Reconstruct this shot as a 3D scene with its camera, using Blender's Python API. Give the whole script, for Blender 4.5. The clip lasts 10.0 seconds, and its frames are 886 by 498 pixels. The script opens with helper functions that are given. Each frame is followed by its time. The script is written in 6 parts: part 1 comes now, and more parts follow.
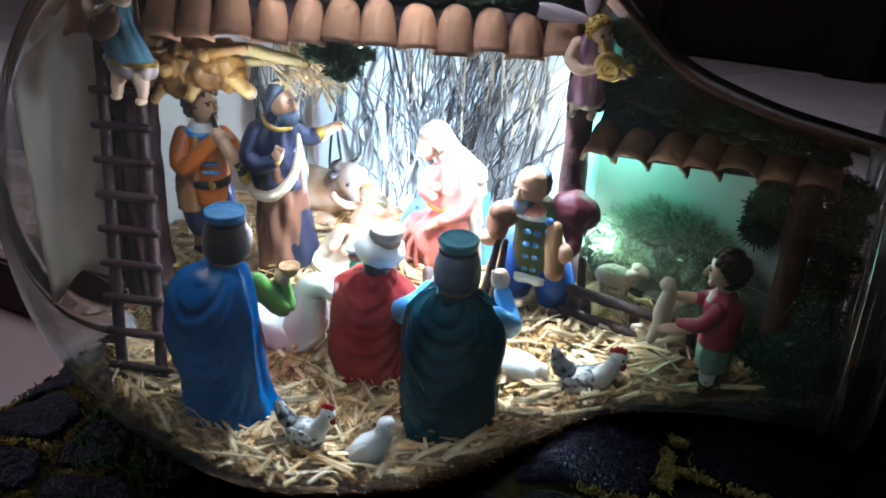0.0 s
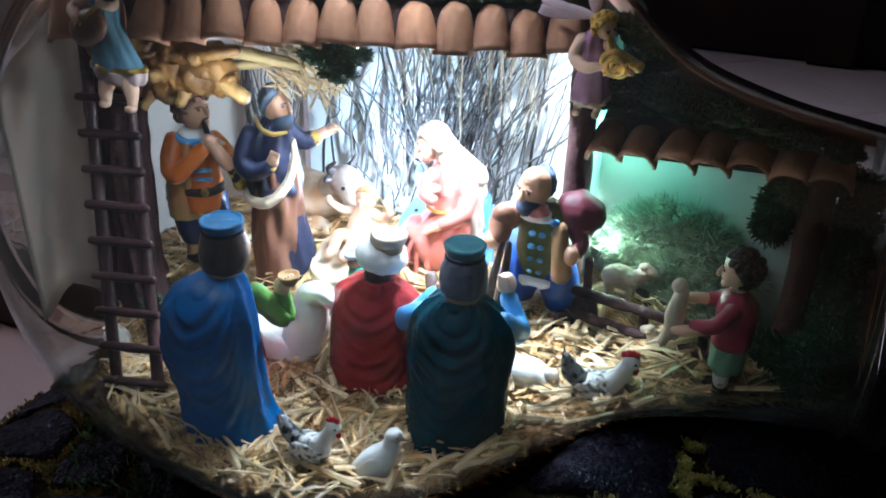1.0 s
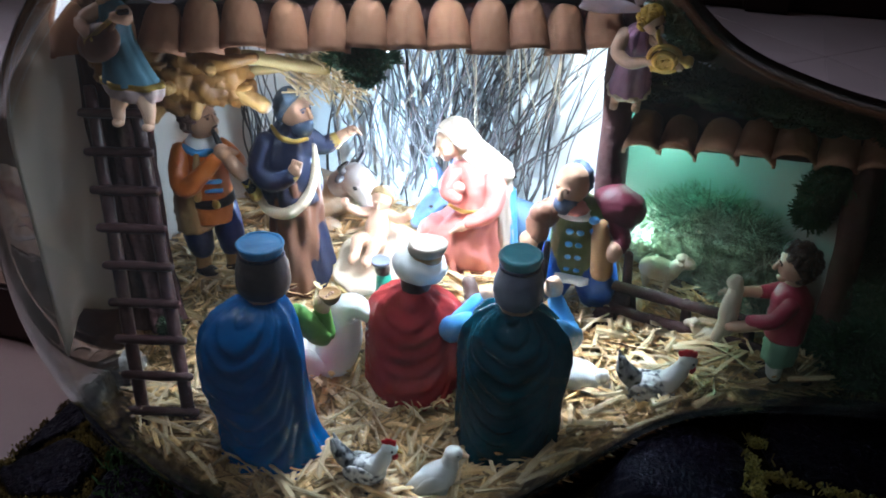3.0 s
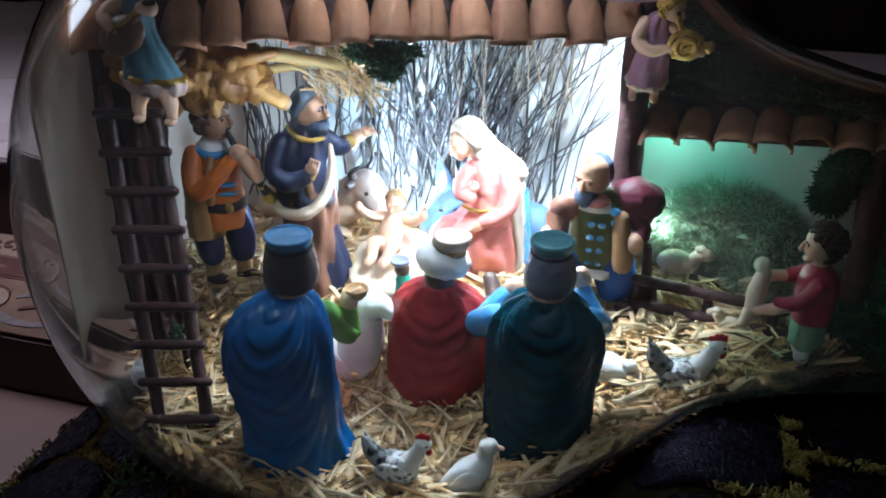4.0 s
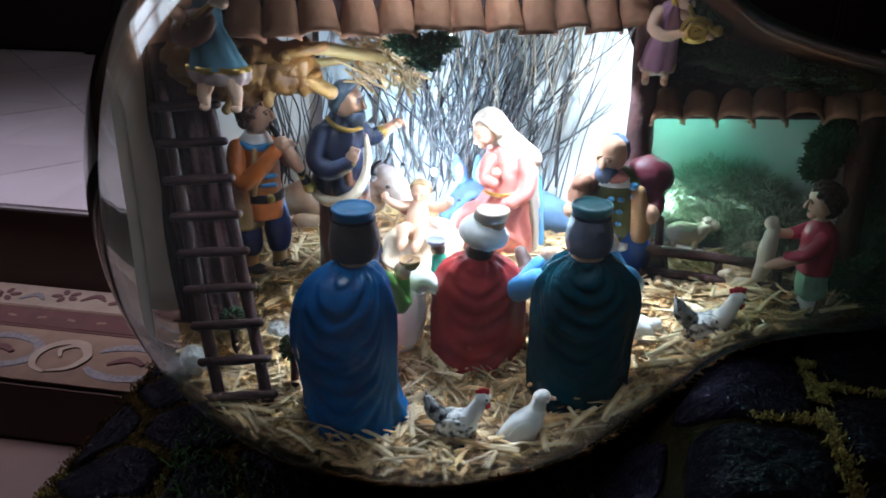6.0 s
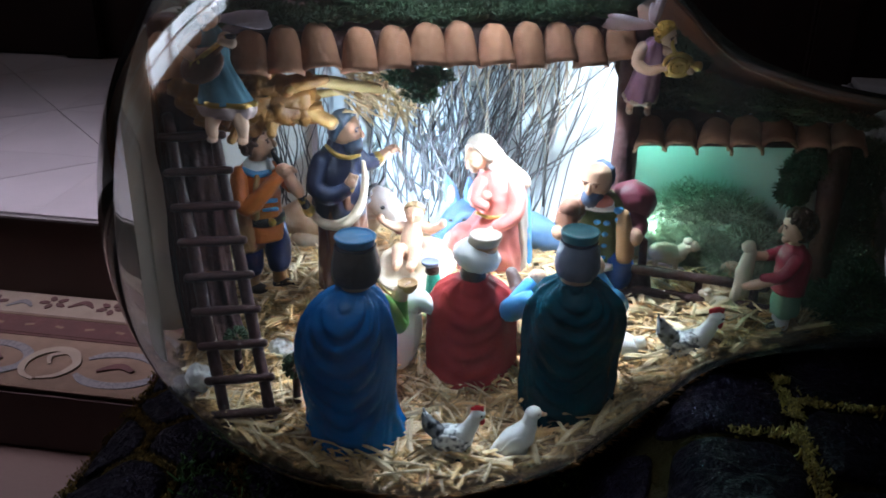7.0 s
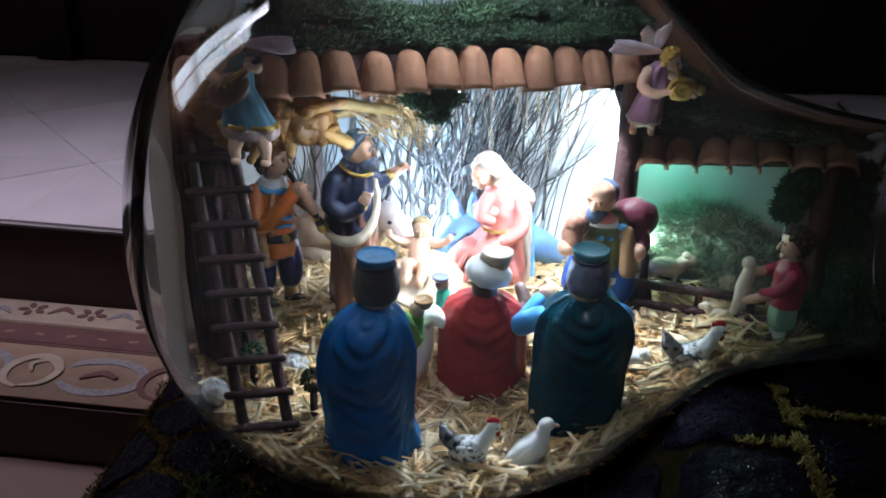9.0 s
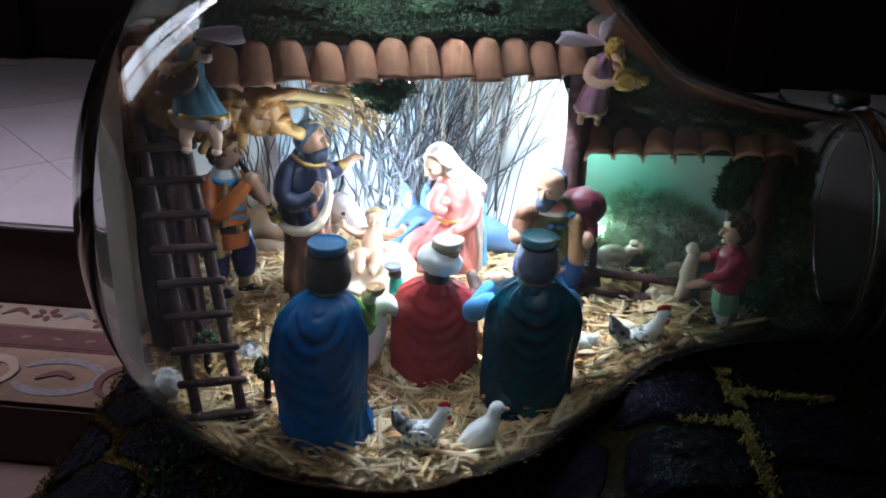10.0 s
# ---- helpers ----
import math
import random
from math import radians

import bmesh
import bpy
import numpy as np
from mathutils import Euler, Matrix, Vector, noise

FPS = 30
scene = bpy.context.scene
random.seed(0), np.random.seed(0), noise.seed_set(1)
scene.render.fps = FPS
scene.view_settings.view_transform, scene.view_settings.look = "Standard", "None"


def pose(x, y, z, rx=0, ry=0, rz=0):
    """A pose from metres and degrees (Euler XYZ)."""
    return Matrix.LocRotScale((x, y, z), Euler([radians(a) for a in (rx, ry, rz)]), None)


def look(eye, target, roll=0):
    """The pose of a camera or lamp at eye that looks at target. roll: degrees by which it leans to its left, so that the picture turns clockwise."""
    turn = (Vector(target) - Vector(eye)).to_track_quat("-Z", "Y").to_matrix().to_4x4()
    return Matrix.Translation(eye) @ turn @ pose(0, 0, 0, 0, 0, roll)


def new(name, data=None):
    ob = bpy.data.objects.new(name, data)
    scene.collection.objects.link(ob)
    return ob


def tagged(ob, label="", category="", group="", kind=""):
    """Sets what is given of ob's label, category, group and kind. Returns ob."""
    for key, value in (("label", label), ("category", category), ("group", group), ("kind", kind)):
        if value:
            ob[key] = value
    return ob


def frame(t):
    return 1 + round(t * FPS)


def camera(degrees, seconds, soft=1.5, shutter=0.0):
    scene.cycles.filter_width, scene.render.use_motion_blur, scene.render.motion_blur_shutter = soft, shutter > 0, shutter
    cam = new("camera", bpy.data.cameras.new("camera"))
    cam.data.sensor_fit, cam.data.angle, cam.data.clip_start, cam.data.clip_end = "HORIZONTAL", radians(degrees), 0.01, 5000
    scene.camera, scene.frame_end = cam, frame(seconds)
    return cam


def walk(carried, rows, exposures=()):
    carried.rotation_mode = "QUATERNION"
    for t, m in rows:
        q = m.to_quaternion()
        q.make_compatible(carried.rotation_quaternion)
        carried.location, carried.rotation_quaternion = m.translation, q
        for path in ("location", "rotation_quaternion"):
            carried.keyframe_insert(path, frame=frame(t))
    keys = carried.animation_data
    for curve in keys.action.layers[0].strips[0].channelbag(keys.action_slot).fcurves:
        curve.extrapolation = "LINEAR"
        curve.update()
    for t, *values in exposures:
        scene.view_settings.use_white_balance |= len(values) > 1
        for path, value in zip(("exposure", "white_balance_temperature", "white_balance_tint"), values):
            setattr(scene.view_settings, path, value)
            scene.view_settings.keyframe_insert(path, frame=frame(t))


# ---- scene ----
S = 1.5  # metres in one model unit; all plans below are in model units
cam = camera(52.8, 10.0, soft=1.75)
PATH = [
    (0, (0.17, -0.293, 0.272), (-0.565, 1.327, -0.642), 2.6),
    (0.5, (0.165, -0.292, 0.272), (-0.545, 1.338, -0.645), 2.3),
    (1, (0.159, -0.287, 0.271), (-0.54, 1.343, -0.653), 1.8),
    (1.5, (0.149, -0.288, 0.277), (-0.511, 1.347, -0.667), 2.2),
    (2, (0.139, -0.285, 0.29), (-0.501, 1.322, -0.714), 1.4),
    (2.2, (0.13, -0.286, 0.287), (-0.473, 1.335, -0.717), 1.8),
    (3.3, (0.107, -0.283, 0.28), (-0.394, 1.365, -0.735), 1.2),
    (3.5, (0.1, -0.285, 0.277), (-0.375, 1.384, -0.716), 1.7),
    (4, (0.094, -0.297, 0.264), (-0.369, 1.417, -0.657), 0.9),
    (4.5, (0.083, -0.306, 0.253), (-0.311, 1.439, -0.641), 1.2),
    (5, (0.071, -0.318, 0.254), (-0.277, 1.446, -0.624), 0.9),
    (5.2, (0.067, -0.324, 0.249), (-0.266, 1.451, -0.61), 0.8),
    (6.3, (0.058, -0.346, 0.255), (-0.236, 1.45, -0.574), 1.0),
    (6.5, (0.058, -0.349, 0.263), (-0.223, 1.442, -0.583), 1.1),
    (7, (0.054, -0.354, 0.268), (-0.206, 1.445, -0.566), 1.3),
    (7.5, (0.052, -0.357, 0.271), (-0.189, 1.449, -0.553), 1.7),
    (8, (0.049, -0.358, 0.273), (-0.18, 1.448, -0.555), 1.7),
    (8.5, (0.038, -0.363, 0.276), (-0.16, 1.444, -0.558), 1.9),
    (9, (0.035, -0.364, 0.279), (-0.148, 1.444, -0.555), 2.2),
    (9.5, (0.038, -0.368, 0.277), (-0.104, 1.447, -0.551), 2.6),
    (10, (0.041, -0.371, 0.277), (-0.061, 1.445, -0.553), 2.8),
]
walk(cam, [(t, look(Vector(eye) * S, Vector(target) * S, roll)) for t, eye, target, roll in PATH],
     exposures=[(0.0, 0.49, 5940, 12), (1.5, 0.35, 5940, 12), (3.3, 0.10, 5940, 12), (10.0, 0.08, 5940, 12)])

# ---- world and lamps ----
world = bpy.data.worlds.new("room_air")
scene.world = world
world.use_nodes = True
world.node_tree.nodes["Background"].inputs[0].default_value = (0.55, 0.42, 0.38, 1)
world.node_tree.nodes["Background"].inputs[1].default_value = 0.0035


def lamp(name, kind, where, power, colour, size=0.01, aim=None, size_y=None):
    data = bpy.data.lights.new(name, kind)
    data.energy, data.color = power, colour
    if kind == "AREA":
        data.size = size * S
        if size_y:
            data.shape, data.size_y = "RECTANGLE", size_y * S
    elif kind == "POINT":
        data.shadow_soft_size = size * S
    ob = new(name, data)
    eye = Vector(where) * S
    ob.matrix_world = look(eye, Vector(aim) * S) if aim else Matrix.Translation(eye)
    return ob


# small LEDs of the crib: a string along the eave, one behind the post, one behind the child, two in the pen
for x, power, cone in ((-0.020, 3.1, 122), (0.010, 2.5, 112), (0.036, 2.15, 100), (0.060, 1.35, 82)):
    led = lamp("led_eave", "SPOT", (x, 0.42 * x + (0.015 if x < 0 else 0.002), 0.1775), power, (0.76, 0.90, 1.0), 0.0012, (x, 0.42 * x + 0.006, 0.06))
    led.data.spot_size, led.data.spot_blend, led.data.shadow_soft_size = radians(cone), 0.55, 0.0018
# added fill lamp by the root, to brighten the branches and the piper
lamp("fill_root", "POINT", (-0.034, -0.033, 0.168), 0.07, (0.80, 0.92, 1.0), 0.0)
lamp("led_post", "POINT", (0.0755, 0.059, 0.150), 0.42, (0.84, 0.95, 1.0), 0.0015)
# two added fill lamps under the bottle's top, aimed at the roof
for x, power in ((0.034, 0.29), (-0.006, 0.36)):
    led = lamp("fill_top", "SPOT", (x, -0.020 + 0.3 * x, 0.246), power, (0.80, 0.92, 1.0), 0.0, (x - 0.004, 0.030, 0.180))
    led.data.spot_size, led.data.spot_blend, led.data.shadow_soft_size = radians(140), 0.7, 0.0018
# two more added fill lamps near the front glass, for the kings' backs
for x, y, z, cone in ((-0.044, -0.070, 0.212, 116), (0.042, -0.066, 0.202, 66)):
    led = lamp("fill_front", "SPOT", (x, y, z), 0.14, (0.80, 0.92, 1.0), 0.0, (x + 0.010, y + 0.014, 0.05))
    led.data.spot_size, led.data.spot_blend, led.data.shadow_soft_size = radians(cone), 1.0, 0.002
lamp("led_child", "POINT", (-0.0125, 0.0450, 0.1120), 1.0, (0.58, 0.80, 1.0), 0.0015)
lamp("led_green", "POINT", (0.0905, 0.051, 0.1480), 0.10, (0.22, 1.0, 0.74), 0.0015)
lamp("led_pen", "POINT", (0.0945, 0.038, 0.1065), 0.17, (0.66, 1.0, 0.86), 0.0015)
# daylight of the window in the left wall, and a dim warm fill added under the ceiling
daylight = lamp("window_light", "AREA", (-1.70, 0.47, 0.80), 12.8, (0.94, 0.87, 1.0), 0.40, (-0.82, 0.53, -0.15), 1.50)
daylight.data.spread = radians(45)
lamp("ceiling_fill", "AREA", (-0.2, -0.7, 1.98), 0.9, (1.0, 0.72, 0.48), 2.0, (-0.2, -0.7, 0.0), 2.0)

# ---- materials ----


def shader(name, base, rough=0.5, metal=0.0, spots=None, scale=40.0, mix=0.35, bump=0.15, bump_scale=120.0, coat=0.0):
    """A plain surface with two scales of uneven colour and a fine relief."""
    m = bpy.data.materials.new(name)
    m.use_nodes = True
    nt = m.node_tree
    p = nt.nodes["Principled BSDF"]
    p.inputs["Roughness"].default_value = rough
    p.inputs["Metallic"].default_value = metal
    p.inputs["Coat Weight"].default_value = coat
    p.inputs["Coat Roughness"].default_value = 0.12
    tc = nt.nodes.new("ShaderNodeTexCoord")
    n1, n2 = nt.nodes.new("ShaderNodeTexNoise"), nt.nodes.new("ShaderNodeTexNoise")
    n1.inputs["Scale"].default_value, n2.inputs["Scale"].default_value = scale, bump_scale
    n1.inputs["Detail"].default_value, n2.inputs["Detail"].default_value = 5.0, 4.0
    for n in (n1, n2):
        nt.links.new(tc.outputs["Object"], n.inputs["Vector"])
    ramp = nt.nodes.new("ShaderNodeValToRGB")
    dark = spots or tuple(c * 0.6 for c in base)
    ramp.color_ramp.elements[0].position, ramp.color_ramp.elements[1].position = 0.5 - mix, 0.5 + mix * 0.5
    ramp.color_ramp.elements[0].color, ramp.color_ramp.elements[1].color = (*dark, 1), (*base, 1)
    nt.links.new(n1.outputs["Fac"], ramp.inputs[0])
    nt.links.new(ramp.outputs[0], p.inputs["Base Color"])
    b = nt.nodes.new("ShaderNodeBump")
    b.inputs["Strength"].default_value, b.inputs["Distance"].default_value = bump, 0.002
    nt.links.new(n2.outputs["Fac"], b.inputs["Height"])
    nt.links.new(b.outputs[0], p.inputs["Normal"])
    return m


def dull(m, level=0.25):
    m.node_tree.nodes["Principled BSDF"].inputs["Specular IOR Level"].default_value = level
    return m


def paint(name, base, rough=0.32, coat=0.25, **more):
    return dull(shader("paint_" + name, base, rough, coat=coat * 0.5, scale=more.get("scale", 60.0), mix=more.get("mix", 0.3), bump=0.45, bump_scale=190.0, spots=more.get("spots")), 0.32)


def varied(m, amount=0.25):
    """Lets alike pieces differ in tone."""
    nt = m.node_tree
    p = nt.nodes["Principled BSDF"]
    link = p.inputs["Base Color"].links[0]
    info, hsv, mr = nt.nodes.new("ShaderNodeObjectInfo"), nt.nodes.new("ShaderNodeHueSaturation"), nt.nodes.new("ShaderNodeMapRange")
    mr.inputs["To Min"].default_value, mr.inputs["To Max"].default_value = 1 - amount, 1 + amount
    nt.links.new(info.outputs["Random"], mr.inputs["Value"])
    nt.links.new(mr.outputs[0], hsv.inputs["Value"])
    nt.links.new(link.from_socket, hsv.inputs["Color"])
    nt.links.new(hsv.outputs[0], p.inputs["Base Color"])
    return m


def islands(m, amount=0.35):
    """Lets the joined strands of one mesh differ in tone."""
    nt = m.node_tree
    p = nt.nodes["Principled BSDF"]
    link = p.inputs["Base Color"].links[0]
    info, hsv, mr = nt.nodes.new("ShaderNodeNewGeometry"), nt.nodes.new("ShaderNodeHueSaturation"), nt.nodes.new("ShaderNodeMapRange")
    mr.inputs["To Min"].default_value, mr.inputs["To Max"].default_value = 1 - amount, 1 + amount
    nt.links.new(info.outputs["Random Per Island"], mr.inputs["Value"])
    nt.links.new(mr.outputs[0], hsv.inputs["Value"])
    nt.links.new(link.from_socket, hsv.inputs["Color"])
    nt.links.new(hsv.outputs[0], p.inputs["Base Color"])
    return m


def glassy(name, tint=(1, 1, 1), rough=0.0, dust_haze=0.005):
    m = bpy.data.materials.new(name)
    m.use_nodes = True
    nt = m.node_tree
    nt.nodes.remove(nt.nodes["Principled BSDF"])
    g = nt.nodes.new("ShaderNodeBsdfGlass")
    g.inputs["Color"].default_value, g.inputs["Roughness"].default_value, g.inputs["IOR"].default_value = (*tint, 1), rough, 1.45
    # a thin film that scatters some light, for dust and for the lamps' veiling glare
    film, mix = nt.nodes.new("ShaderNodeBsdfTranslucent"), nt.nodes.new("ShaderNodeMixShader")
    film.inputs["Color"].default_value, mix.inputs[0].default_value = (0.80, 0.76, 0.72, 1), dust_haze
    nt.links.new(g.outputs[0], mix.inputs[1])
    nt.links.new(film.outputs[0], mix.inputs[2])
    nt.links.new(mix.outputs[0], nt.nodes["Material Output"].inputs[0])
    # slight waves of blown glass
    tc, wave, b = nt.nodes.new("ShaderNodeTexCoord"), nt.nodes.new("ShaderNodeTexNoise"), nt.nodes.new("ShaderNodeBump")
    wave.inputs["Scale"].default_value, wave.inputs["Detail"].default_value = 14.0, 1.0
    b.inputs["Strength"].default_value, b.inputs["Distance"].default_value = 0.12, 0.004
    nt.links.new(tc.outputs["Object"], wave.inputs["Vector"])
    nt.links.new(wave.outputs["Fac"], b.inputs["Height"])
    nt.links.new(b.outputs[0], g.inputs["Normal"])
    return m


def paper(name, base):
    """Thin card that lets some light through."""
    m = shader(name, base, 0.8, scale=8, mix=0.4, spots=tuple(c * 0.8 for c in base), bump=0.1)
    nt = m.node_tree
    t, mix = nt.nodes.new("ShaderNodeBsdfTranslucent"), nt.nodes.new("ShaderNodeMixShader")
    t.inputs["Color"].default_value, mix.inputs[0].default_value = (*base, 1), 0.5
    nt.links.new(nt.nodes["Principled BSDF"].outputs[0], mix.inputs[1])
    nt.links.new(t.outputs[0], mix.inputs[2])
    nt.links.new(mix.outputs[0], nt.nodes["Material Output"].inputs[0])
    return m


def glow(name, colour, power):
    m = bpy.data.materials.new(name)
    m.use_nodes = True
    p = m.node_tree.nodes["Principled BSDF"]
    p.inputs["Emission Color"].default_value, p.inputs["Emission Strength"].default_value = (*colour, 1), power
    return m


SKY_GLOW = glow("window_sky", (0.88, 0.92, 1.0), 3.4)
GLASS = glassy("bottle_glass", (0.97, 0.985, 0.975))
STRAW = islands(shader("straw", (0.66, 0.44, 0.205), 0.36, scale=90, mix=0.3, spots=(0.33, 0.165, 0.060)), 0.62)
PALE_STRAW = islands(shader("pale_straw", (0.74, 0.58, 0.36), 0.30, scale=90, mix=0.3, spots=(0.50, 0.33, 0.16)), 0.35)


def lets_light(m, base, share=0.5):
    """Loose stuff that passes on scattered light."""
    nt = m.node_tree
    t, mix = nt.nodes.new("ShaderNodeBsdfTranslucent"), nt.nodes.new("ShaderNodeMixShader")
    t.inputs["Color"].default_value, mix.inputs[0].default_value = (*base, 1), share
    nt.links.new(nt.nodes["Principled BSDF"].outputs[0], mix.inputs[1])
    nt.links.new(t.outputs[0], mix.inputs[2])
    nt.links.new(mix.outputs[0], nt.nodes["Material Output"].inputs[0])
    return m


STRAW_BED = lets_light(shader("straw_bed", (0.23, 0.125, 0.050), 0.8, scale=110, spots=(0.10, 0.05, 0.02), bump=0.9, bump_scale=260), (0.75, 0.52, 0.32), 0.6)
PRESSED = lets_light(islands(shader("pressed_straw", (0.50, 0.31, 0.155), 0.5, scale=90, mix=0.3, spots=(0.22, 0.115, 0.05)), 0.6), (0.50, 0.31, 0.155), 0.5)
CARD = paper("grey_card", (0.54, 0.48, 0.42))
BOARD = shader("white_board", (0.62, 0.65, 0.66), 0.7, scale=9, mix=0.35, spots=(0.48, 0.51, 0.51), bump=0.1)
TEALBOARD = shader("teal_board", (0.50, 0.49, 0.45), 0.7, scale=16, mix=0.3, spots=(0.30, 0.38, 0.34), bump=0.15)
TWIG = islands(shader("twig", (0.078, 0.068, 0.068), 0.75, scale=120, spots=(0.035, 0.03, 0.03), bump=0.5, bump_scale=500), 0.5)
DRYGRASS = islands(shader("dry_grass", (0.33, 0.265, 0.19), 0.7, scale=120, bump=0.3), 0.4)
CLAY = varied(shader("terracotta", (0.40, 0.180, 0.098), 0.8, scale=60, mix=0.28, spots=(0.19, 0.078, 0.040), bump=0.35, bump_scale=300), 0.18)
MOSS = islands(shader("moss", (0.028, 0.058, 0.022), 0.85, scale=60, spots=(0.010, 0.024, 0.009), bump=0.4), 0.5)
FRESHMOSS = islands(shader("fresh_moss", (0.050, 0.115, 0.030), 0.85, scale=60, spots=(0.020, 0.050, 0.014), bump=0.4), 0.5)
TEALGRASS = islands(shader("teal_grass", (0.34, 0.40, 0.30), 0.7, scale=60, spots=(0.17, 0.21, 0.14), bump=0.4), 0.45)
POST_WOOD = dull(shader("post_wood", (0.085, 0.034, 0.025), 0.7, scale=70, spots=(0.030, 0.013, 0.010), bump=0.8, bump_scale=220), 0.15)
BARK = dull(shader("dark_bark", (0.080, 0.036, 0.036), 0.6, scale=70, spots=(0.03, 0.015, 0.016), bump=0.8, bump_scale=220), 0.22)
LADDERWOOD = shader("ladder_wood", (0.095, 0.045, 0.048), 0.35, scale=90, spots=(0.03, 0.014, 0.014), bump=0.5, bump_scale=260)
ROOTWOOD = shader("pale_root", (0.43, 0.21, 0.056), 0.5, scale=38, mix=0.22, spots=(0.10, 0.034, 0.009), bump=0.8, bump_scale=160)
PALEWOOD = shader("pale_stick", (0.62, 0.47, 0.21), 0.5, scale=40, spots=(0.42, 0.28, 0.10), bump=0.5, bump_scale=180)
GOLDROOT = shader("golden_root", (0.46, 0.27, 0.095), 0.45, scale=60, mix=0.3, spots=(0.26, 0.115, 0.028), bump=0.8, bump_scale=200)
STONE = varied(dull(shader("black_stone", (0.0034, 0.0028, 0.0046), 0.33, scale=90, mix=0.3, spots=(0.002, 0.0016, 0.003), bump=1.0, bump_scale=360), 0.10), 0.35)
STONE.node_tree.nodes["Principled BSDF"].inputs["Specular Tint"].default_value = (0.62, 0.50, 0.95, 1)
STONE.node_tree.nodes["Bump"].inputs["Distance"].default_value = 0.0035
GROUT = dull(shader("moss_grout", (0.010, 0.0075, 0.002), 0.95, scale=22, mix=0.16, spots=(0.003, 0.0025, 0.001), bump=1.0, bump_scale=330), 0.04)
JOINTMOSS = islands(shader("yellow_moss", (0.24, 0.19, 0.040), 0.9, scale=200, spots=(0.11, 0.09, 0.020)), 0.5)
OCHREMOSS = islands(dull(shader("ochre_moss", (0.13, 0.085, 0.022), 0.95, scale=90, mix=0.2, spots=(0.035, 0.026, 0.010)), 0.1), 0.5)
RIM_BROWN = shader("rim_brown", (0.20, 0.070, 0.032), 0.6, scale=30, spots=(0.11, 0.036, 0.018), bump=0.3)
DARKWOOD = dull(shader("dark_wood", (0.015, 0.0065, 0.005), 0.5, scale=6, spots=(0.008, 0.0035, 0.003), bump=0.2, bump_scale=40), 0.2)
TILE = varied(shader("floor_tile", (0.40, 0.355, 0.36), 0.28, scale=5, mix=0.35, spots=(0.31, 0.27, 0.275), bump=0.05), 0.06)
TILE_DARK = varied(shader("floor_tile_dark", (0.385, 0.34, 0.345), 0.28, scale=5, mix=0.35, spots=(0.30, 0.26, 0.265), bump=0.05), 0.06)
JOINT = shader("floor_joint", (0.16, 0.135, 0.13), 0.8)
FLOOR = shader("brown_floor", (0.105, 0.056, 0.041), 0.5, scale=4, spots=(0.08, 0.043, 0.032))
RISER = shader("dark_riser", (0.040, 0.015, 0.010), 0.5, scale=8)
PLASTER = shader("room_plaster", (0.42, 0.21, 0.105), 0.85, scale=3, bump=0.2)
C_CREAM = shader("carpet_cream", (0.225, 0.165, 0.122), 0.95, scale=30, spots=(0.17, 0.12, 0.085), bump=0.8, bump_scale=700)
C_RED = shader("carpet_red", (0.075, 0.023, 0.019), 0.95, scale=30, bump=0.8, bump_scale=700)
C_TAN = shader("carpet_tan", (0.155, 0.092, 0.058), 0.95, scale=30, bump=0.8, bump_scale=700)
C_GREY = shader("carpet_grey", (0.136, 0.116, 0.116), 0.95, scale=200, mix=0.1, spots=(0.09, 0.08, 0.08), bump=0.8, bump_scale=700)
GREYPLASTIC = shader("grey_plastic", (0.105, 0.097, 0.094), 0.45, scale=6)
BLACKPLASTIC = shader("black_plastic", (0.015, 0.015, 0.016), 0.35)
GOLD = shader("gold_paint", (0.75, 0.50, 0.14), 0.28, 0.9, scale=80, bump=0.2)

def glazed(name, base, spots):
    return dull(shader("glaze_" + name, base, 0.15, spots=spots, scale=60, mix=0.3, bump=0.22, bump_scale=240), 0.32)


P_BLUE = glazed("blue", (0.0005, 0.125, 0.40), (0.0005, 0.088, 0.30))
P_CAP = paint("cap_blue", (0.05, 0.26, 0.55), 0.3, 0.4)
P_GREEN = paint("bright_green", (0.17, 0.40, 0.09))
P_SEA = paint("sea_green", (0.03, 0.28, 0.20))
P_RED = dull(glazed("red", (0.29, 0.032, 0.032), (0.21, 0.018, 0.020)), 0.16)
P_CRIMSON = paint("crimson", (0.42, 0.035, 0.075), 0.45, 0.1)
P_DKTEAL = dull(glazed("dark_teal", (0.0005, 0.035, 0.054), (0.0005, 0.022, 0.036)), 0.2)
P_SKY = paint("sky_blue", (0.09, 0.33, 0.68))
P_GREYHAIR = paint("grey_hair", (0.15, 0.16, 0.22), 0.45)
P_BLUEHAIR = paint("blue_grey_hair", (0.13, 0.175, 0.24), 0.45)
P_ROSE = paint("pale_rose", (0.68, 0.33, 0.27), 0.45, 0.1)
P_PALEPINK = paint("pale_pink", (0.66, 0.48, 0.46), 0.45, 0.1)
P_MANTLE = paint("mantle_grey", (0.50, 0.42, 0.36), 0.45, 0.1, spots=(0.36, 0.29, 0.24))
P_DKHAIR = paint("dark_hair", (0.030, 0.022, 0.022), 0.35)
P_KINGHAIR = paint("king_hair", (0.105, 0.082, 0.080), 0.30, 0.4)
P_CURL = paint("dark_curls", (0.055, 0.032, 0.026), 0.35)
P_BROWNHAIR = paint("brown_hair", (0.13, 0.07, 0.055), 0.5)
P_SKIN = paint("skin", (0.70, 0.45, 0.32), 0.4, 0.15, spots=(0.58, 0.33, 0.22))
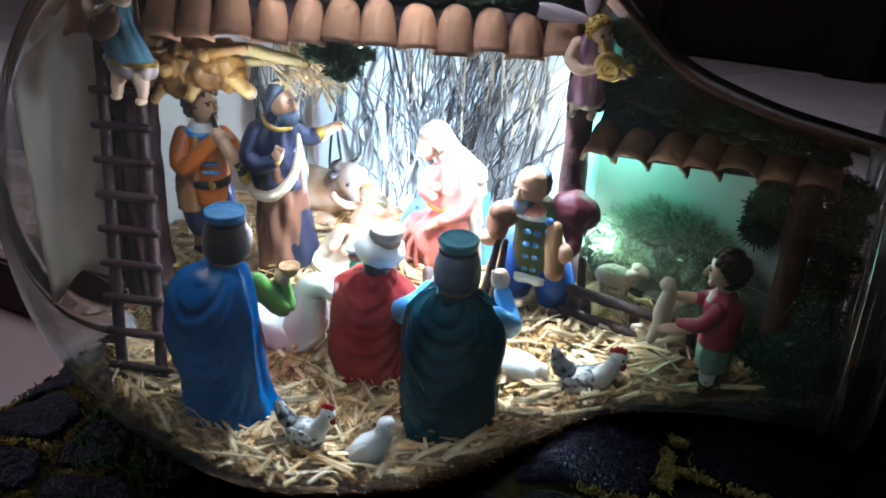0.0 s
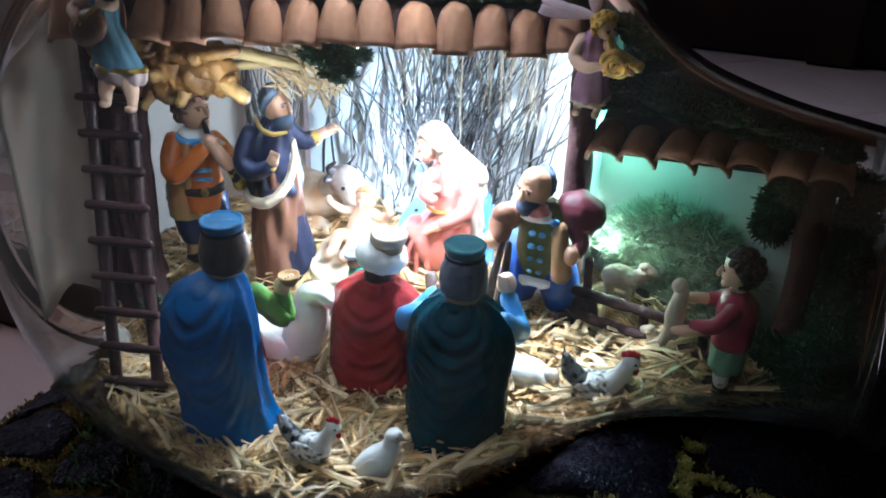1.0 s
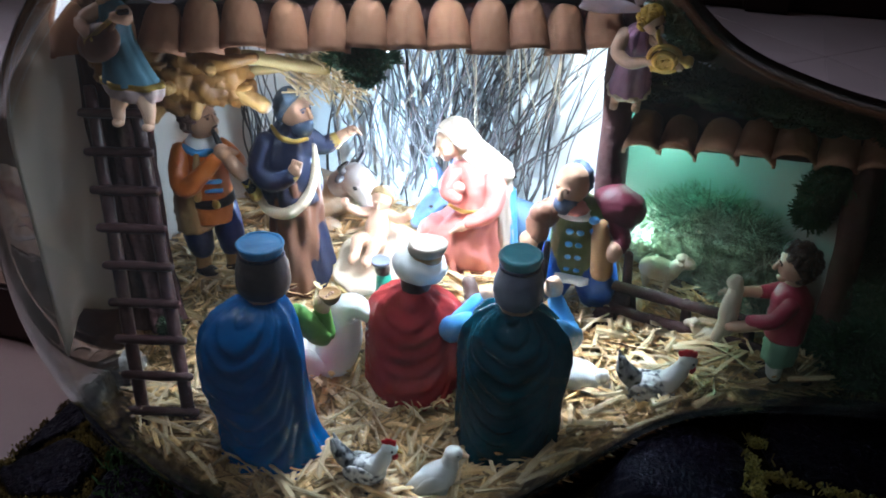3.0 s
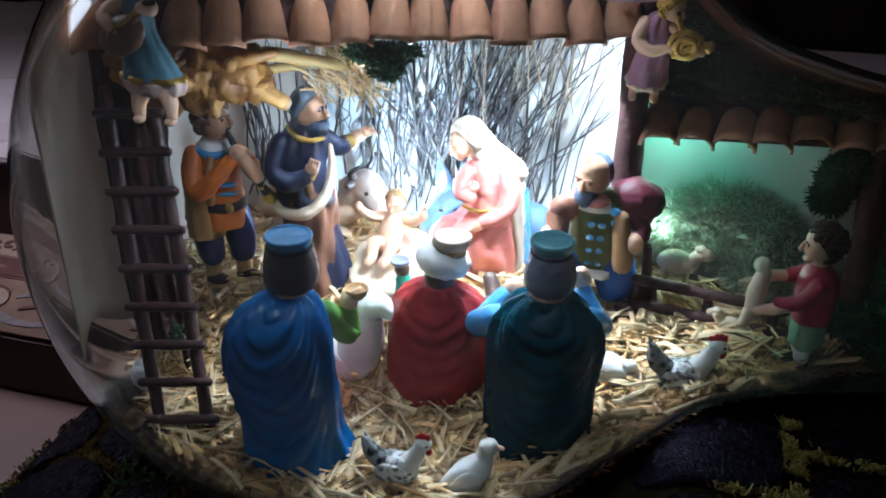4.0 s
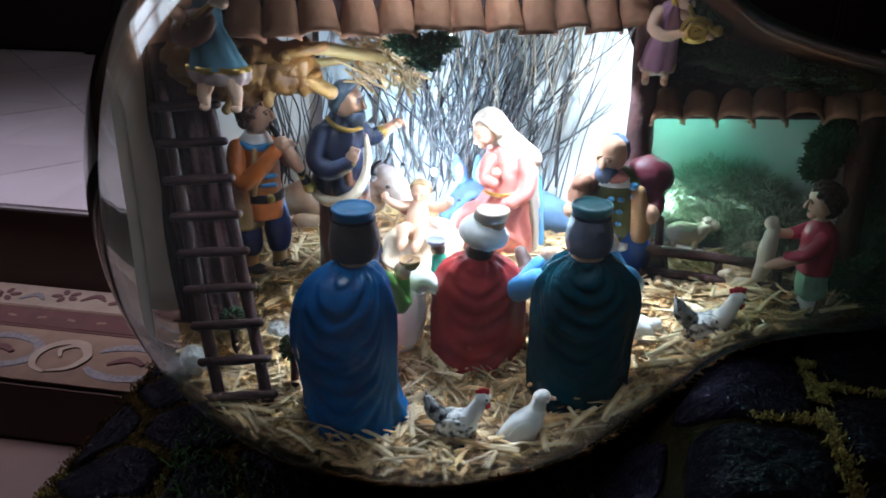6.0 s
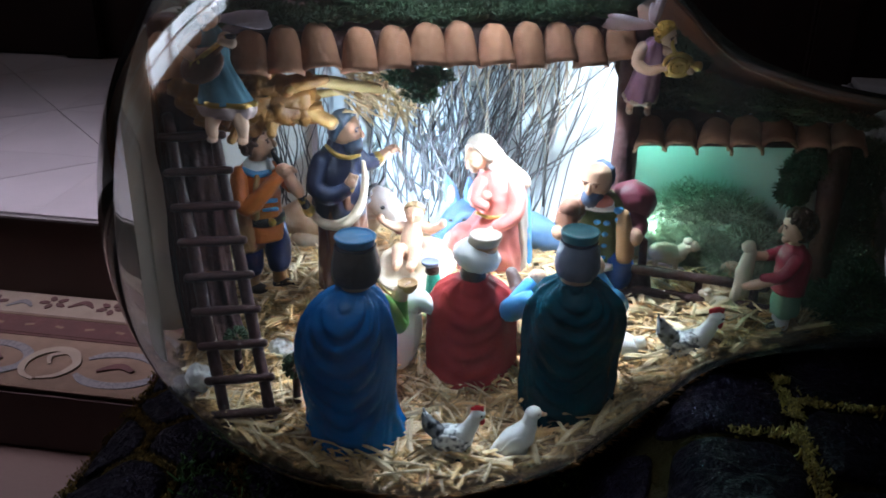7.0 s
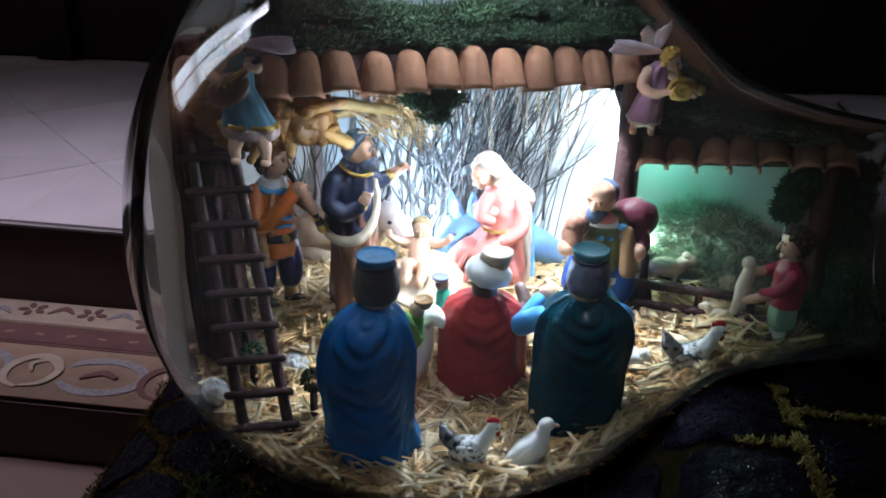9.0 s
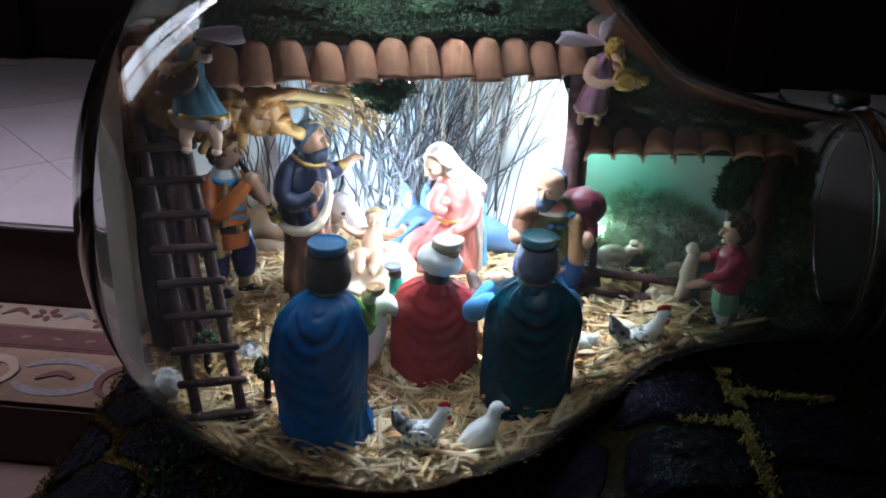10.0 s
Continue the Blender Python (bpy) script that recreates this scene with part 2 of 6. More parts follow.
P_TANSKIN = paint("tan_skin", (0.50, 0.29, 0.19), 0.4, 0.15, spots=(0.38, 0.20, 0.13))
P_FAIRHAIR = paint("fair_hair", (0.42, 0.27, 0.13), 0.5)
P_DKSKIN = paint("dark_skin", (0.075, 0.04, 0.033), 0.4)
P_CREAM = paint("cream", (0.62, 0.50, 0.37), 0.45, 0.1)
P_VEIL = paint("veil", (0.47, 0.385, 0.31), 0.55, 0.05, spots=(0.42, 0.33, 0.26))
P_WHITE = paint("white", (0.80, 0.79, 0.76), 0.45, 0.1, spots=(0.66, 0.65, 0.64))
P_NAVY = paint("navy", (0.018, 0.022, 0.050), 0.45, 0.1)
P_TROUSER = paint("trouser_blue", (0.006, 0.060, 0.30), 0.4)
P_NAVYBLUE = paint("navy_blue", (0.006, 0.018, 0.10), 0.4)
P_BROWN = paint("brown", (0.17, 0.075, 0.045), 0.4, spots=(0.11, 0.045, 0.03))
P_ORANGE = paint("orange", (0.58, 0.15, 0.025), 0.4)
P_TAN = paint("tan", (0.42, 0.24, 0.10), 0.5, spots=(0.28, 0.14, 0.06))
P_PINK = paint("pink", (0.52, 0.185, 0.155), 0.5, 0.1, spots=(0.46, 0.13, 0.112))
P_BAG = paint("bag", (0.30, 0.165, 0.075), 0.55, spots=(0.18, 0.09, 0.04))
P_MAROON = paint("maroon", (0.11, 0.018, 0.03), 0.4)
P_OLIVE = paint("olive", (0.08, 0.10, 0.025), 0.5)
P_MAUVE = paint("mauve", (0.36, 0.18, 0.30), 0.5)
P_WING = paint("wing", (0.68, 0.53, 0.60), 0.5)
P_DRESSBLUE = paint("dress_blue", (0.13, 0.27, 0.36), 0.5, 0.1)
P_BEARD = paint("dark_beard", (0.06, 0.085, 0.14), 0.45)
P_DONKEY = paint("donkey_grey", (0.10, 0.18, 0.31), 0.5)
P_OX = paint("ox_tan", (0.36, 0.21, 0.12), 0.5, mix=0.15, spots=(0.48, 0.38, 0.30))
P_OXHEAD = paint("ox_head", (0.50, 0.42, 0.38), 0.5, mix=0.12, spots=(0.30, 0.19, 0.15))
P_LAMB = paint("lamb", (0.70, 0.61, 0.47), 0.65, 0.05, spots=(0.50, 0.40, 0.27))
P_BLACK = paint("black", (0.012, 0.012, 0.014), 0.35)
P_COMB = paint("comb_red", (0.65, 0.02, 0.03), 0.4)
P_SAGE = paint("sage", (0.27, 0.46, 0.33), 0.5)
P_BLOND = paint("blond", (0.55, 0.32, 0.05), 0.45)
P_TAIL = paint("tail_speckle", (0.30, 0.30, 0.31), 0.45, 0.1, scale=260, mix=0.12, spots=(0.014, 0.014, 0.018))
P_SPECK = paint("speckle", (0.78, 0.77, 0.75), 0.45, 0.1, scale=300, mix=0.10, spots=(0.12, 0.12, 0.14))

# ---- mesh helpers ----


def smoothstep(a, b, v):
    k = min(1.0, max(0.0, (v - a) / (b - a)))
    return k * k * (3 - 2 * k)


def link(name, bm, mats, parent=None, label="", at=(0, 0, 0), turn=(0, 0, 0), smooth=True, scale=S):
    """One mesh object out of a bmesh drawn in model units, at a place in model units."""
    bmesh.ops.recalc_face_normals(bm, faces=bm.faces)
    for v in bm.verts:
        v.co *= scale
    for f in bm.faces:
        f.smooth = smooth
    me = bpy.data.meshes.new(name)
    bm.to_mesh(me)
    bm.free()
    for m in mats if isinstance(mats, (list, tuple)) else [mats]:
        me.materials.append(m)
    ob = new(name, me)
    ob.matrix_basis = pose(at[0] * S, at[1] * S, at[2] * S, *turn)
    if parent:
        ob.parent = parent
    if label:
        ob["label"] = label
    return ob


def part(name, bm, material, parent, label="", **more):
    return link(name, bm, material, parent, label, **more)


def holder(name, at, label, category, group="", kind="", turn=(0, 0, 0)):
    ob = new(name)
    ob.empty_display_size = 0.01
    ob.matrix_basis = pose(at[0] * S, at[1] * S, at[2] * S, *turn)
    return tagged(ob, label, category, group, kind)


def curve3(points, steps):
    """A smooth line through points (tuples of any length)."""
    pts = [np.array(p, float) for p in points]
    out = []
    for i in range(len(pts) - 1):
        a, b, c, d = pts[max(i - 1, 0)], pts[i], pts[i + 1], pts[min(i + 2, len(pts) - 1)]
        for k in range(steps):
            u = k / steps
            out.append(0.5 * (2 * b + (c - a) * u + (2 * a - 5 * b + 4 * c - d) * u * u + (3 * b - a - 3 * c + d) * u ** 3))
    out.append(pts[-1])
    return out


def rings(bm, rows, mat=0, closed=True, cap=True):
    """Faces between rows of points."""
    vs = [[bm.verts.new(p) for p in row] for row in rows]
    n = len(rows[0])
    for a, b in zip(vs, vs[1:]):
        for i in range(n if closed else n - 1):
            j = (i + 1) % n
            bm.faces.new((a[i], a[j], b[j], b[i])).material_index = mat
    if cap and closed:
        for row in (vs[0], vs[-1]):
            try:
                bm.faces.new(row).material_index = mat
            except ValueError:
                pass
    return vs


def loft(bm, sections, mat=0, n=36, steps=5, fold=None, mm=0.001):
    """A body from sections (x, y, z, rx, ry) in thousandths of a unit; fold(angle, z) pushes the skin out."""
    rows = []
    for x, y, z, rx, ry in curve3(sections, steps):
        row = []
        for i in range(n):
            a = 2 * math.pi * i / n
            d = fold(a, z) if fold else 0.0
            row.append(((x + (max(rx, 0.2) + d) * math.cos(a)) * mm, (y + (max(ry, 0.2) + d) * math.sin(a)) * mm, z * mm))
        rows.append(row)
    return rings(bm, rows, mat)


def tube(bm, points, radii, mat=0, n=10, steps=4, mm=0.001, rough=0.0, rng=None):
    """A limb along points, with round ends."""
    line = curve3([(*p, r) for p, r in zip(points, radii)], steps)
    rows = []
    ref = Vector((0.31, 0.87, 0.38))
    for k, q in enumerate(line):
        a, b = Vector(line[max(k - 1, 0)][:3]), Vector(line[min(k + 1, len(line) - 1)][:3])
        d = (b - a).normalized()
        u = d.cross(ref).normalized()
        w = d.cross(u)
        c, r = Vector(q[:3]), q[3]
        row = []
        for i in range(n):
            t = 2 * math.pi * i / n
            rr = r * (1 + (rng.uniform(-rough, rough) if rng else 0.0))
            row.append((c + (u * math.cos(t) + w * math.sin(t)) * rr) * mm)
        rows.append(row)
        if k in (0, len(line) - 1):
            e = -d if k == 0 else d
            end = [[(c + e * r * h + (u * math.cos(2 * math.pi * i / n) + w * math.sin(2 * math.pi * i / n)) * r * g) * mm for i in range(n)] for h, g in ((0.5, 0.86), (0.85, 0.5))]
            if k == 0:
                rows = [end[1], end[0]] + rows
            else:
                rows = rows + [end[0], end[1]]
    return rings(bm, rows, mat)


def ball(bm, c, r, mat=0, n=20, m=12, tilt=(0, 0, 0), mm=0.001, shape=None):
    rot = Euler([radians(a) for a in tilt]).to_matrix()
    r = r if isinstance(r, (tuple, list)) else (r, r, r)
    rows = []
    for j in range(m + 1):
        ph = math.pi * (j + 0.02) / (m + 0.04) - math.pi / 2
        row = []
        for i in range(n):
            th = 2 * math.pi * i / n
            p = Vector((math.cos(ph) * math.cos(th), math.cos(ph) * math.sin(th), math.sin(ph)))
            k = shape(p) if shape else 1.0
            row.append((Vector(c) + rot @ Vector((p.x * r[0], p.y * r[1], p.z * r[2])) * k) * mm)
        rows.append(row)
    return rings(bm, rows, mat)


def box(bm, lo, hi, mat=0, bevel=0.0):
    vs = [bm.verts.new((x, y, z)) for x in (lo[0], hi[0]) for y in (lo[1], hi[1]) for z in (lo[2], hi[2])]
    fs = [bm.faces.new([vs[i] for i in f]) for f in ((0, 1, 3, 2), (4, 6, 7, 5), (0, 4, 5, 1), (2, 3, 7, 6), (0, 2, 6, 4), (1, 5, 7, 3))]
    for f in fs:
        f.material_index = mat
    if bevel:
        es = list({e for f in fs for e in f.edges})
        bmesh.ops.bevel(bm, geom=es, offset=bevel, segments=2, affect="EDGES", material=mat)


def head(bm, c, r, yaw, skin, hair, dark, nod=10.0, cover=0.30, beard=None, low=0.0, slope=0.62):
    """A head looking along yaw, with brow, nose, chin, eyes and a hairline."""
    c = Vector(c)
    f = Vector((math.cos(radians(yaw)), math.sin(radians(yaw)), -math.tan(radians(nod)))).normalized()
    s = Vector((-math.sin(radians(yaw)), math.cos(radians(yaw)), 0.0))
    u = f.cross(s)
    ball(bm, c + f * r * 0.08, (r * 0.90, r * 0.88, r * 1.10), skin, n=26, m=18,
         shape=lambda p: 1 + 0.10 * smoothstep(0.5, 1.0, p.dot(f)) * smoothstep(0.15, -0.6, p.z) - 0.07 * smoothstep(0.6, 0.9, p.dot(f)) * smoothstep(0.25, 0.0, abs(p.z - 0.18)))
    tube(bm, [c + f * r * 0.92 + u * r * 0.26, c + f * r * 1.08 + u * r * 0.02, c + f * r * 1.16 - u * r * 0.16], [r * 0.10, r * 0.14, r * 0.17], skin, n=10, steps=3)
    ball(bm, c + f * r * 0.78 - u * r * 0.80, (r * 0.34, r * 0.34, r * 0.26), skin, n=12, m=8)
    for k in (-1, 1):
        ball(bm, c + f * r * 0.86 + s * r * 0.36 * k + u * r * 0.16, r * 0.095, dark, n=8, m=6)
        tube(bm, [c + f * r * 0.90 + s * r * 0.18 * k + u * r * 0.34, c + f * r * 0.82 + s * r * 0.55 * k + u * r * 0.32], [r * 0.05, r * 0.035], dark, n=6, steps=2)
    tube(bm, [c + f * r * 0.92 + s * r * 0.24 - u * r * 0.46, c + f * r * 0.98 - u * r * 0.48, c + f * r * 0.92 - s * r * 0.24 - u * r * 0.46], [r * 0.06, r * 0.09, r * 0.06], dark, n=6, steps=2)
    if hair is not None:
        ball(bm, c - f * r * 0.06 + Vector((0, 0, r * (0.10 - low))), (r * 1.06, r * 1.06, r * (1.16 + low)), hair, n=40, m=24,
             shape=lambda p: 1.0 - 0.42 * smoothstep(cover - 0.10, cover + 0.06, p.dot(f) - slope * p.z) + 0.035 * math.sin(13 * math.atan2(p.dot(s), p.z) + 5 * math.sin(3 * p.dot(f))))
    if beard is not None:
        ball(bm, c + f * r * 0.46 - Vector((0, 0, r * 0.86)), (r * 0.66, r * 0.66, r * 0.74), beard, n=26, m=16,
             shape=lambda p: 1.0 - 0.30 * smoothstep(0.55, 0.85, p.z) + 0.07 * math.sin(12 * math.atan2(p.dot(s), p.dot(f)) + 5 * p.z))


def curls(bm, c, r, yaw, mat, count, seed, size=0.24, cover=0.30, slope=0.62):
    """Small locks over the haired part of a head."""
    rng = random.Random(seed)
    f = Vector((math.cos(radians(yaw)), math.sin(radians(yaw)), 0.0))
    made = 0
    while made < count:
        p = Vector((rng.gauss(0, 1), rng.gauss(0, 1), rng.gauss(0, 1))).normalized()
        if p.dot(f) - slope * p.z > cover or p.z < -0.75:
            continue
        q = Vector(c) + p * r * 1.02
        t = p.cross(Vector((rng.gauss(0, 1), rng.gauss(0, 1), rng.gauss(0, 1)))).normalized()
        tube(bm, [q - t * r * size, q + p * r * 0.12, q + t * r * size - Vector((0, 0, r * 0.10))], [r * 0.13, r * 0.17, r * 0.10], mat, n=7, steps=2)
        made += 1


def statue(name, bm, mats, at, label, category, group="", turn=(0, 0, 0), size=1.0):
    """A figure in one mesh, standing at a place."""
    bm.normal_update()
    for v in bm.verts:
        c = v.co * 1000
        d = 0.34 * noise.noise(c * 0.16) + 0.26 * noise.noise(c * 0.42) + 0.10 * noise.noise(c * 1.1)
        v.co += v.normal * d * 0.001
    return tagged(link(name, bm, mats, at=at, turn=turn, scale=S * size), label, category, group)


# ---- the bottle's form ----
AXIS_Z = 0.1315
PROFILE = [(-0.1235, 0.0), (-0.1232, 0.035), (-0.120, 0.0635), (-0.104, 0.0885), (-0.079, 0.1098), (-0.049, 0.1240), (-0.014, 0.1300), (0.016, 0.1287), (0.041, 0.1200),
           (0.066, 0.1080), (0.091, 0.0870), (0.116, 0.0660), (0.146, 0.0555), (0.176, 0.0505), (0.192, 0.0490)]
SMOOTH_PROFILE = [tuple(p) for p in curve3(PROFILE, 5)]
SX, SR = [p[0] for p in SMOOTH_PROFILE], [p[1] for p in SMOOTH_PROFILE]


def radius(x, inside=0.0):
    return max(0.0, float(np.interp(x, SX, SR)) - inside)


def bed(x, y):
    """Height of the straw bed."""
    back = 0.050 + 0.026 * smoothstep(-0.055, 0.005, y)
    neck = 0.050 + 0.033 * smoothstep(0.045, 0.135, x) - 0.003 * smoothstep(0.125, 0.145, x) * smoothstep(0.012, -0.004, y)
    return max(back - 0.009 * smoothstep(-0.066, -0.096, y), neck) + 0.0018 * noise.noise((x * 60, y * 60, 0.3))


# ---- room ----
def plank_box(name, lo, hi, mat, label, kind="structure", category="wall", bevel=0.0):
    bm = bmesh.new()
    box(bm, lo, hi, bevel=bevel)
    return tagged(link(name, bm, mat, smooth=False), label, category, kind=kind)


STEP_Y, STEP_Z, TREAD_Z, LOW_Z = 0.54, -0.145, -0.255, -0.33
plank_box("floor", (-2.6, -2.2, LOW_Z - 0.05), (2.6, 2.6, LOW_Z), FLOOR, "brown worn floor below the steps", category="floor")
plank_box("step", (-2.6, 0.345, LOW_Z), (2.6, STEP_Y, TREAD_Z), RISER, "dark lower step under a carpet runner", category="step", bevel=0.004)
platform = plank_box("platform", (-2.6, STEP_Y, LOW_Z), (2.6, 2.6, STEP_Z - 0.006), RISER, "dark raised platform with tiled top", category="step")
plank_box("wall_back", (-2.6, 2.6, LOW_Z - 0.05), (2.6, 2.7, 2.0), PLASTER, "dim brown plaster wall behind the platform")
plank_box("wall_front", (-2.6, -2.3, LOW_Z - 0.05), (2.6, -2.2, 2.0), PLASTER, "dim plaster wall of the room")
plank_box("wall_left", (-1.88, -2.3, LOW_Z - 0.05), (-1.78, 2.7, 2.0), PLASTER, "dim plaster wall of the room")
plank_box("wall_right", (2.6, -2.3, LOW_Z - 0.05), (2.7, 2.7, 2.0), PLASTER, "dim plaster wall of the room")
plank_box("ceiling", (-2.7, -2.3, 2.0), (2.7, 2.7, 2.1), PLASTER, "dim plaster ceiling of the room", category="ceiling")


# window in the left wall: frame and glazing bars before the daylight
def make_window():
    win = holder("window_1", (-1.69, 0.47, 0.80), "white wooden window with glazing bars", "window", kind="structure")
    for y in (-0.26, -0.01, 0.24):
        bm = bmesh.new()
        box(bm, (0.0, y, -0.78), (0.03, y + 0.02, 0.78), bevel=0.002)
        part("mullion", bm, BOARD, win, smooth=False)
    for z in (-0.78, 0.0, 0.76):
        bm = bmesh.new()
        box(bm, (0.002, -0.26, z), (0.028, 0.26, z + 0.02), bevel=0.002)
        part("glazing_bar", bm, BOARD, win, smooth=False)
    # the sky behind the upper panes, and a strip of it below the middle bar
    for y in (-0.24, 0.01):
        for low, high in ((-0.22, 0.0), (0.02, 0.76)):
            bm = bmesh.new()
            box(bm, (-0.030, y, low), (-0.024, y + 0.23, high))
            part("pane", bm, SKY_GLOW, win, smooth=False)


make_window()

# ---- the bottle ----
def make_bottle():
    bottle = holder("glass_bottle", (0, 0, 0), "large clear glass demijohn lying on its side with a crib inside", "bottle")
    bm = bmesh.new()
    n = 96
    outer = [(x, r) for x, r in SMOOTH_PROFILE] + [(0.1935, 0.0515), (0.196, 0.0528), (0.1985, 0.0520), (0.1995, 0.0500)]
    inner = [(0.199, 0.0478), (0.196, 0.0466)] + [(min(x + (0.002 if x < -0.1 else 0.0), 0.192), r - 0.0022) for x, r in reversed(SMOOTH_PROFILE) if r > 0.0050]
    line = outer[1:] + inner
    rows = [[(x, r * math.cos(2 * math.pi * i / n), AXIS_Z + r * math.sin(2 * math.pi * i / n)) for i in range(n)] for x, r in line]
    vs = rings(bm, rows, cap=False)
    bm.faces.new(vs[0])
    bm.faces.new(vs[-1])
    shell = part("shell", bm, GLASS, bottle)
    shell.visible_shadow = False
    # screw rings at the mouth
    for x, r in ((0.187, 0.0500),):
        bm = bmesh.new()
        rows = []
        for k in range(8):
            t = 2 * math.pi * k / 8
            rows.append([(x + 0.0012 * math.cos(t), (r + 0.0012 * math.sin(t)) * math.cos(2 * math.pi * i / n), AXIS_Z + (r + 0.0012 * math.sin(t)) * math.sin(2 * math.pi * i / n)) for i in range(n)])
        rings(bm, rows + rows[:1], cap=False)
        ring = part("mouth_ring", bm, GLASS, bottle)
        ring.visible_shadow = False
    return bottle


make_bottle()


# ---- straw bed inside the bottle ----
GAP = 0.0020


def make_bed():
    bm = bmesh.new()
    rows = []
    for k in range(70):
        x = -0.112 + 0.295 * k / 69
        r = radius(x, GAP)
        z0 = bed(x, 0.0)
        w = 0.0
        for j in range(200):
            y = r * j / 199
            if (bed(x, -y) - AXIS_Z) ** 2 + y * y < r * r:
                w = y
        wb = 0.0
        for j in range(200):
            y = r * j / 199
            if (bed(x, y) - AXIS_Z) ** 2 + y * y < r * r:
                wb = y
        row = []
        for j in range(60):
            y = -w + (w + wb) * j / 59
            row.append((x, y, bed(x, y) - 0.002 + 0.0016 * noise.noise((x * 220, y * 220, 0))))
        a0, a1 = math.atan2(bed(x, wb) - AXIS_Z, wb), math.atan2(bed(x, -w) - AXIS_Z, -w)
        if a1 > 0:
            a1 -= 2 * math.pi
        for j in range(1, 30):
            a = a0 + (a1 - a0) * j / 30
            row.append((x, r * math.cos(a), AXIS_Z + r * math.sin(a)))
        rows.append(row)
    rings(bm, rows)
    return tagged(link("straw_bed", bm, STRAW_BED), "brown packed straw bed filling the bottle's bottom", "straw", kind="stuff")


make_bed()


def strand(bm, c, d, up, length, width, bend=0.0, mat=0):
    """One flat, slightly bent straw with thickness."""
    d = Vector(d).normalized()
    s = d.cross(Vector(up)).normalized()
    u = s.cross(d)
    rows = []
    for k in range(4):
        t = k / 3 - 0.5
        q = Vector(c) + d * length * t + u * bend * (1 - 4 * t * t)
        rows.append([q + s * width / 2, q + u * width * 0.22, q - s * width / 2, q - u * width * 0.22])
    rings(bm, rows, mat)


def make_straw():
    rng = random.Random(4)
    bm = bmesh.new()
    made = 0
    while made < 12000:
        x = rng.uniform(-0.108, 0.182)
        r = radius(x, 0.0022)
        y = rng.uniform(-r, min(r, 0.080))
        z = bed(x, y)
        if (z - AXIS_Z) ** 2 + y * y > (r - 0.0012) ** 2:
            continue
        length = rng.choice((0.008, 0.012, 0.017, 0.022, 0.028)) * rng.uniform(0.7, 1.2)
        a = rng.uniform(0, 2 * math.pi)
        d = Vector((math.cos(a), math.sin(a), rng.gauss(0, 0.17)))
        ok = True
        for e in (-0.5, 0.5):
            q = Vector((x, y, z)) + d * length * e
            rr = radius(q.x, 0.0018)
            if q.y ** 2 + (q.z - AXIS_Z) ** 2 > rr * rr or q.x < -0.116 or q.x > 0.19 or q.y > 0.083:
                ok = False
        if abs(x - 0.147) < 0.010 and -0.024 < y < 0.004:
            length, ok = min(length, 0.010), ok and rng.random() < 0.45
        if not ok:
            continue
        width = rng.choice((0.0005, 0.0006, 0.0008, 0.0011, 0.0015, 0.0023)) * rng.uniform(0.8, 1.2)
        strand(bm, (x, y, z + rng.uniform(-0.0008, 0.0042)), d, (rng.gauss(0, 0.4), rng.gauss(0, 0.4), 1), length, width, rng.uniform(-0.001, 0.002))
        made += 1
    made = 0
    while made < 620:
        x = rng.uniform(-0.100, 0.165)
        r = radius(x, 0.0030)
        y = rng.uniform(-r, 0.050)
        a = rng.uniform(0, 2 * math.pi)
        d = Vector((math.cos(a), math.sin(a), rng.gauss(0.02, 0.16)))
        length = rng.uniform(0.015, 0.030)
        if abs(x - 0.147) < 0.016 and -0.030 < y < 0.006:
            continue
        ends = [Vector((x, y, bed(x, y) + 0.0050)) + d * length * e for e in (-0.5, 0.5)]
        if any(q.y ** 2 + (q.z - AXIS_Z) ** 2 > radius(q.x, 0.0022) ** 2 or q.x < -0.110 or q.z < bed(q.x, q.y) - 0.002 for q in ends):
            continue
        strand(bm, (x, y, bed(x, y) + rng.uniform(0.0034, 0.0062)), d, (rng.gauss(0, 0.5), rng.gauss(0, 0.5), 1), length, rng.choice((0.0010, 0.0014, 0.0018, 0.0026)), rng.uniform(0.0, 0.002), 1)
        made += 1
    tagged(link("loose_straw", bm, [STRAW, PALE_STRAW], smooth=False), "golden cut straw strewn over the crib floor", "straw", kind="stuff")
    # straw pressed against the glass below the floor line
    bm = bmesh.new()
    made = 0
    while made < 4200:
        x = rng.uniform(-0.105, 0.178)
        a = rng.uniform(-math.pi, 0)
        r = radius(x, 0.0017)
        y, z = r * math.cos(a), AXIS_Z + r * math.sin(a)
        if z > bed(x, y) + 0.002 or y > 0.03:
            continue
        nrm = Vector((0, math.cos(a), math.sin(a)))
        tang = Vector((1, 0, 0)) * rng.gauss(0, 1) + nrm.cross(Vector((1, 0, 0))) * rng.gauss(0, 0.5)
        strand(bm, (x, y, z), tang, nrm, rng.uniform(0.004, 0.011), rng.uniform(0.0006, 0.0016))
        made += 1
    tagged(link("pressed_straw", bm, PRESSED, smooth=False), "brown straw pressed against the glass", "straw", kind="stuff")


make_straw()


# ---- the stable: boards, brushwood, posts ----
def inside_board(name, mat, pts, y0, y1, label):
    bm = bmesh.new()
    rings(bm, [[(x, y0, z) for x, z in pts], [(x, y1, z) for x, z in pts]])
    return tagged(link(name, bm, mat, smooth=False), label, "board")


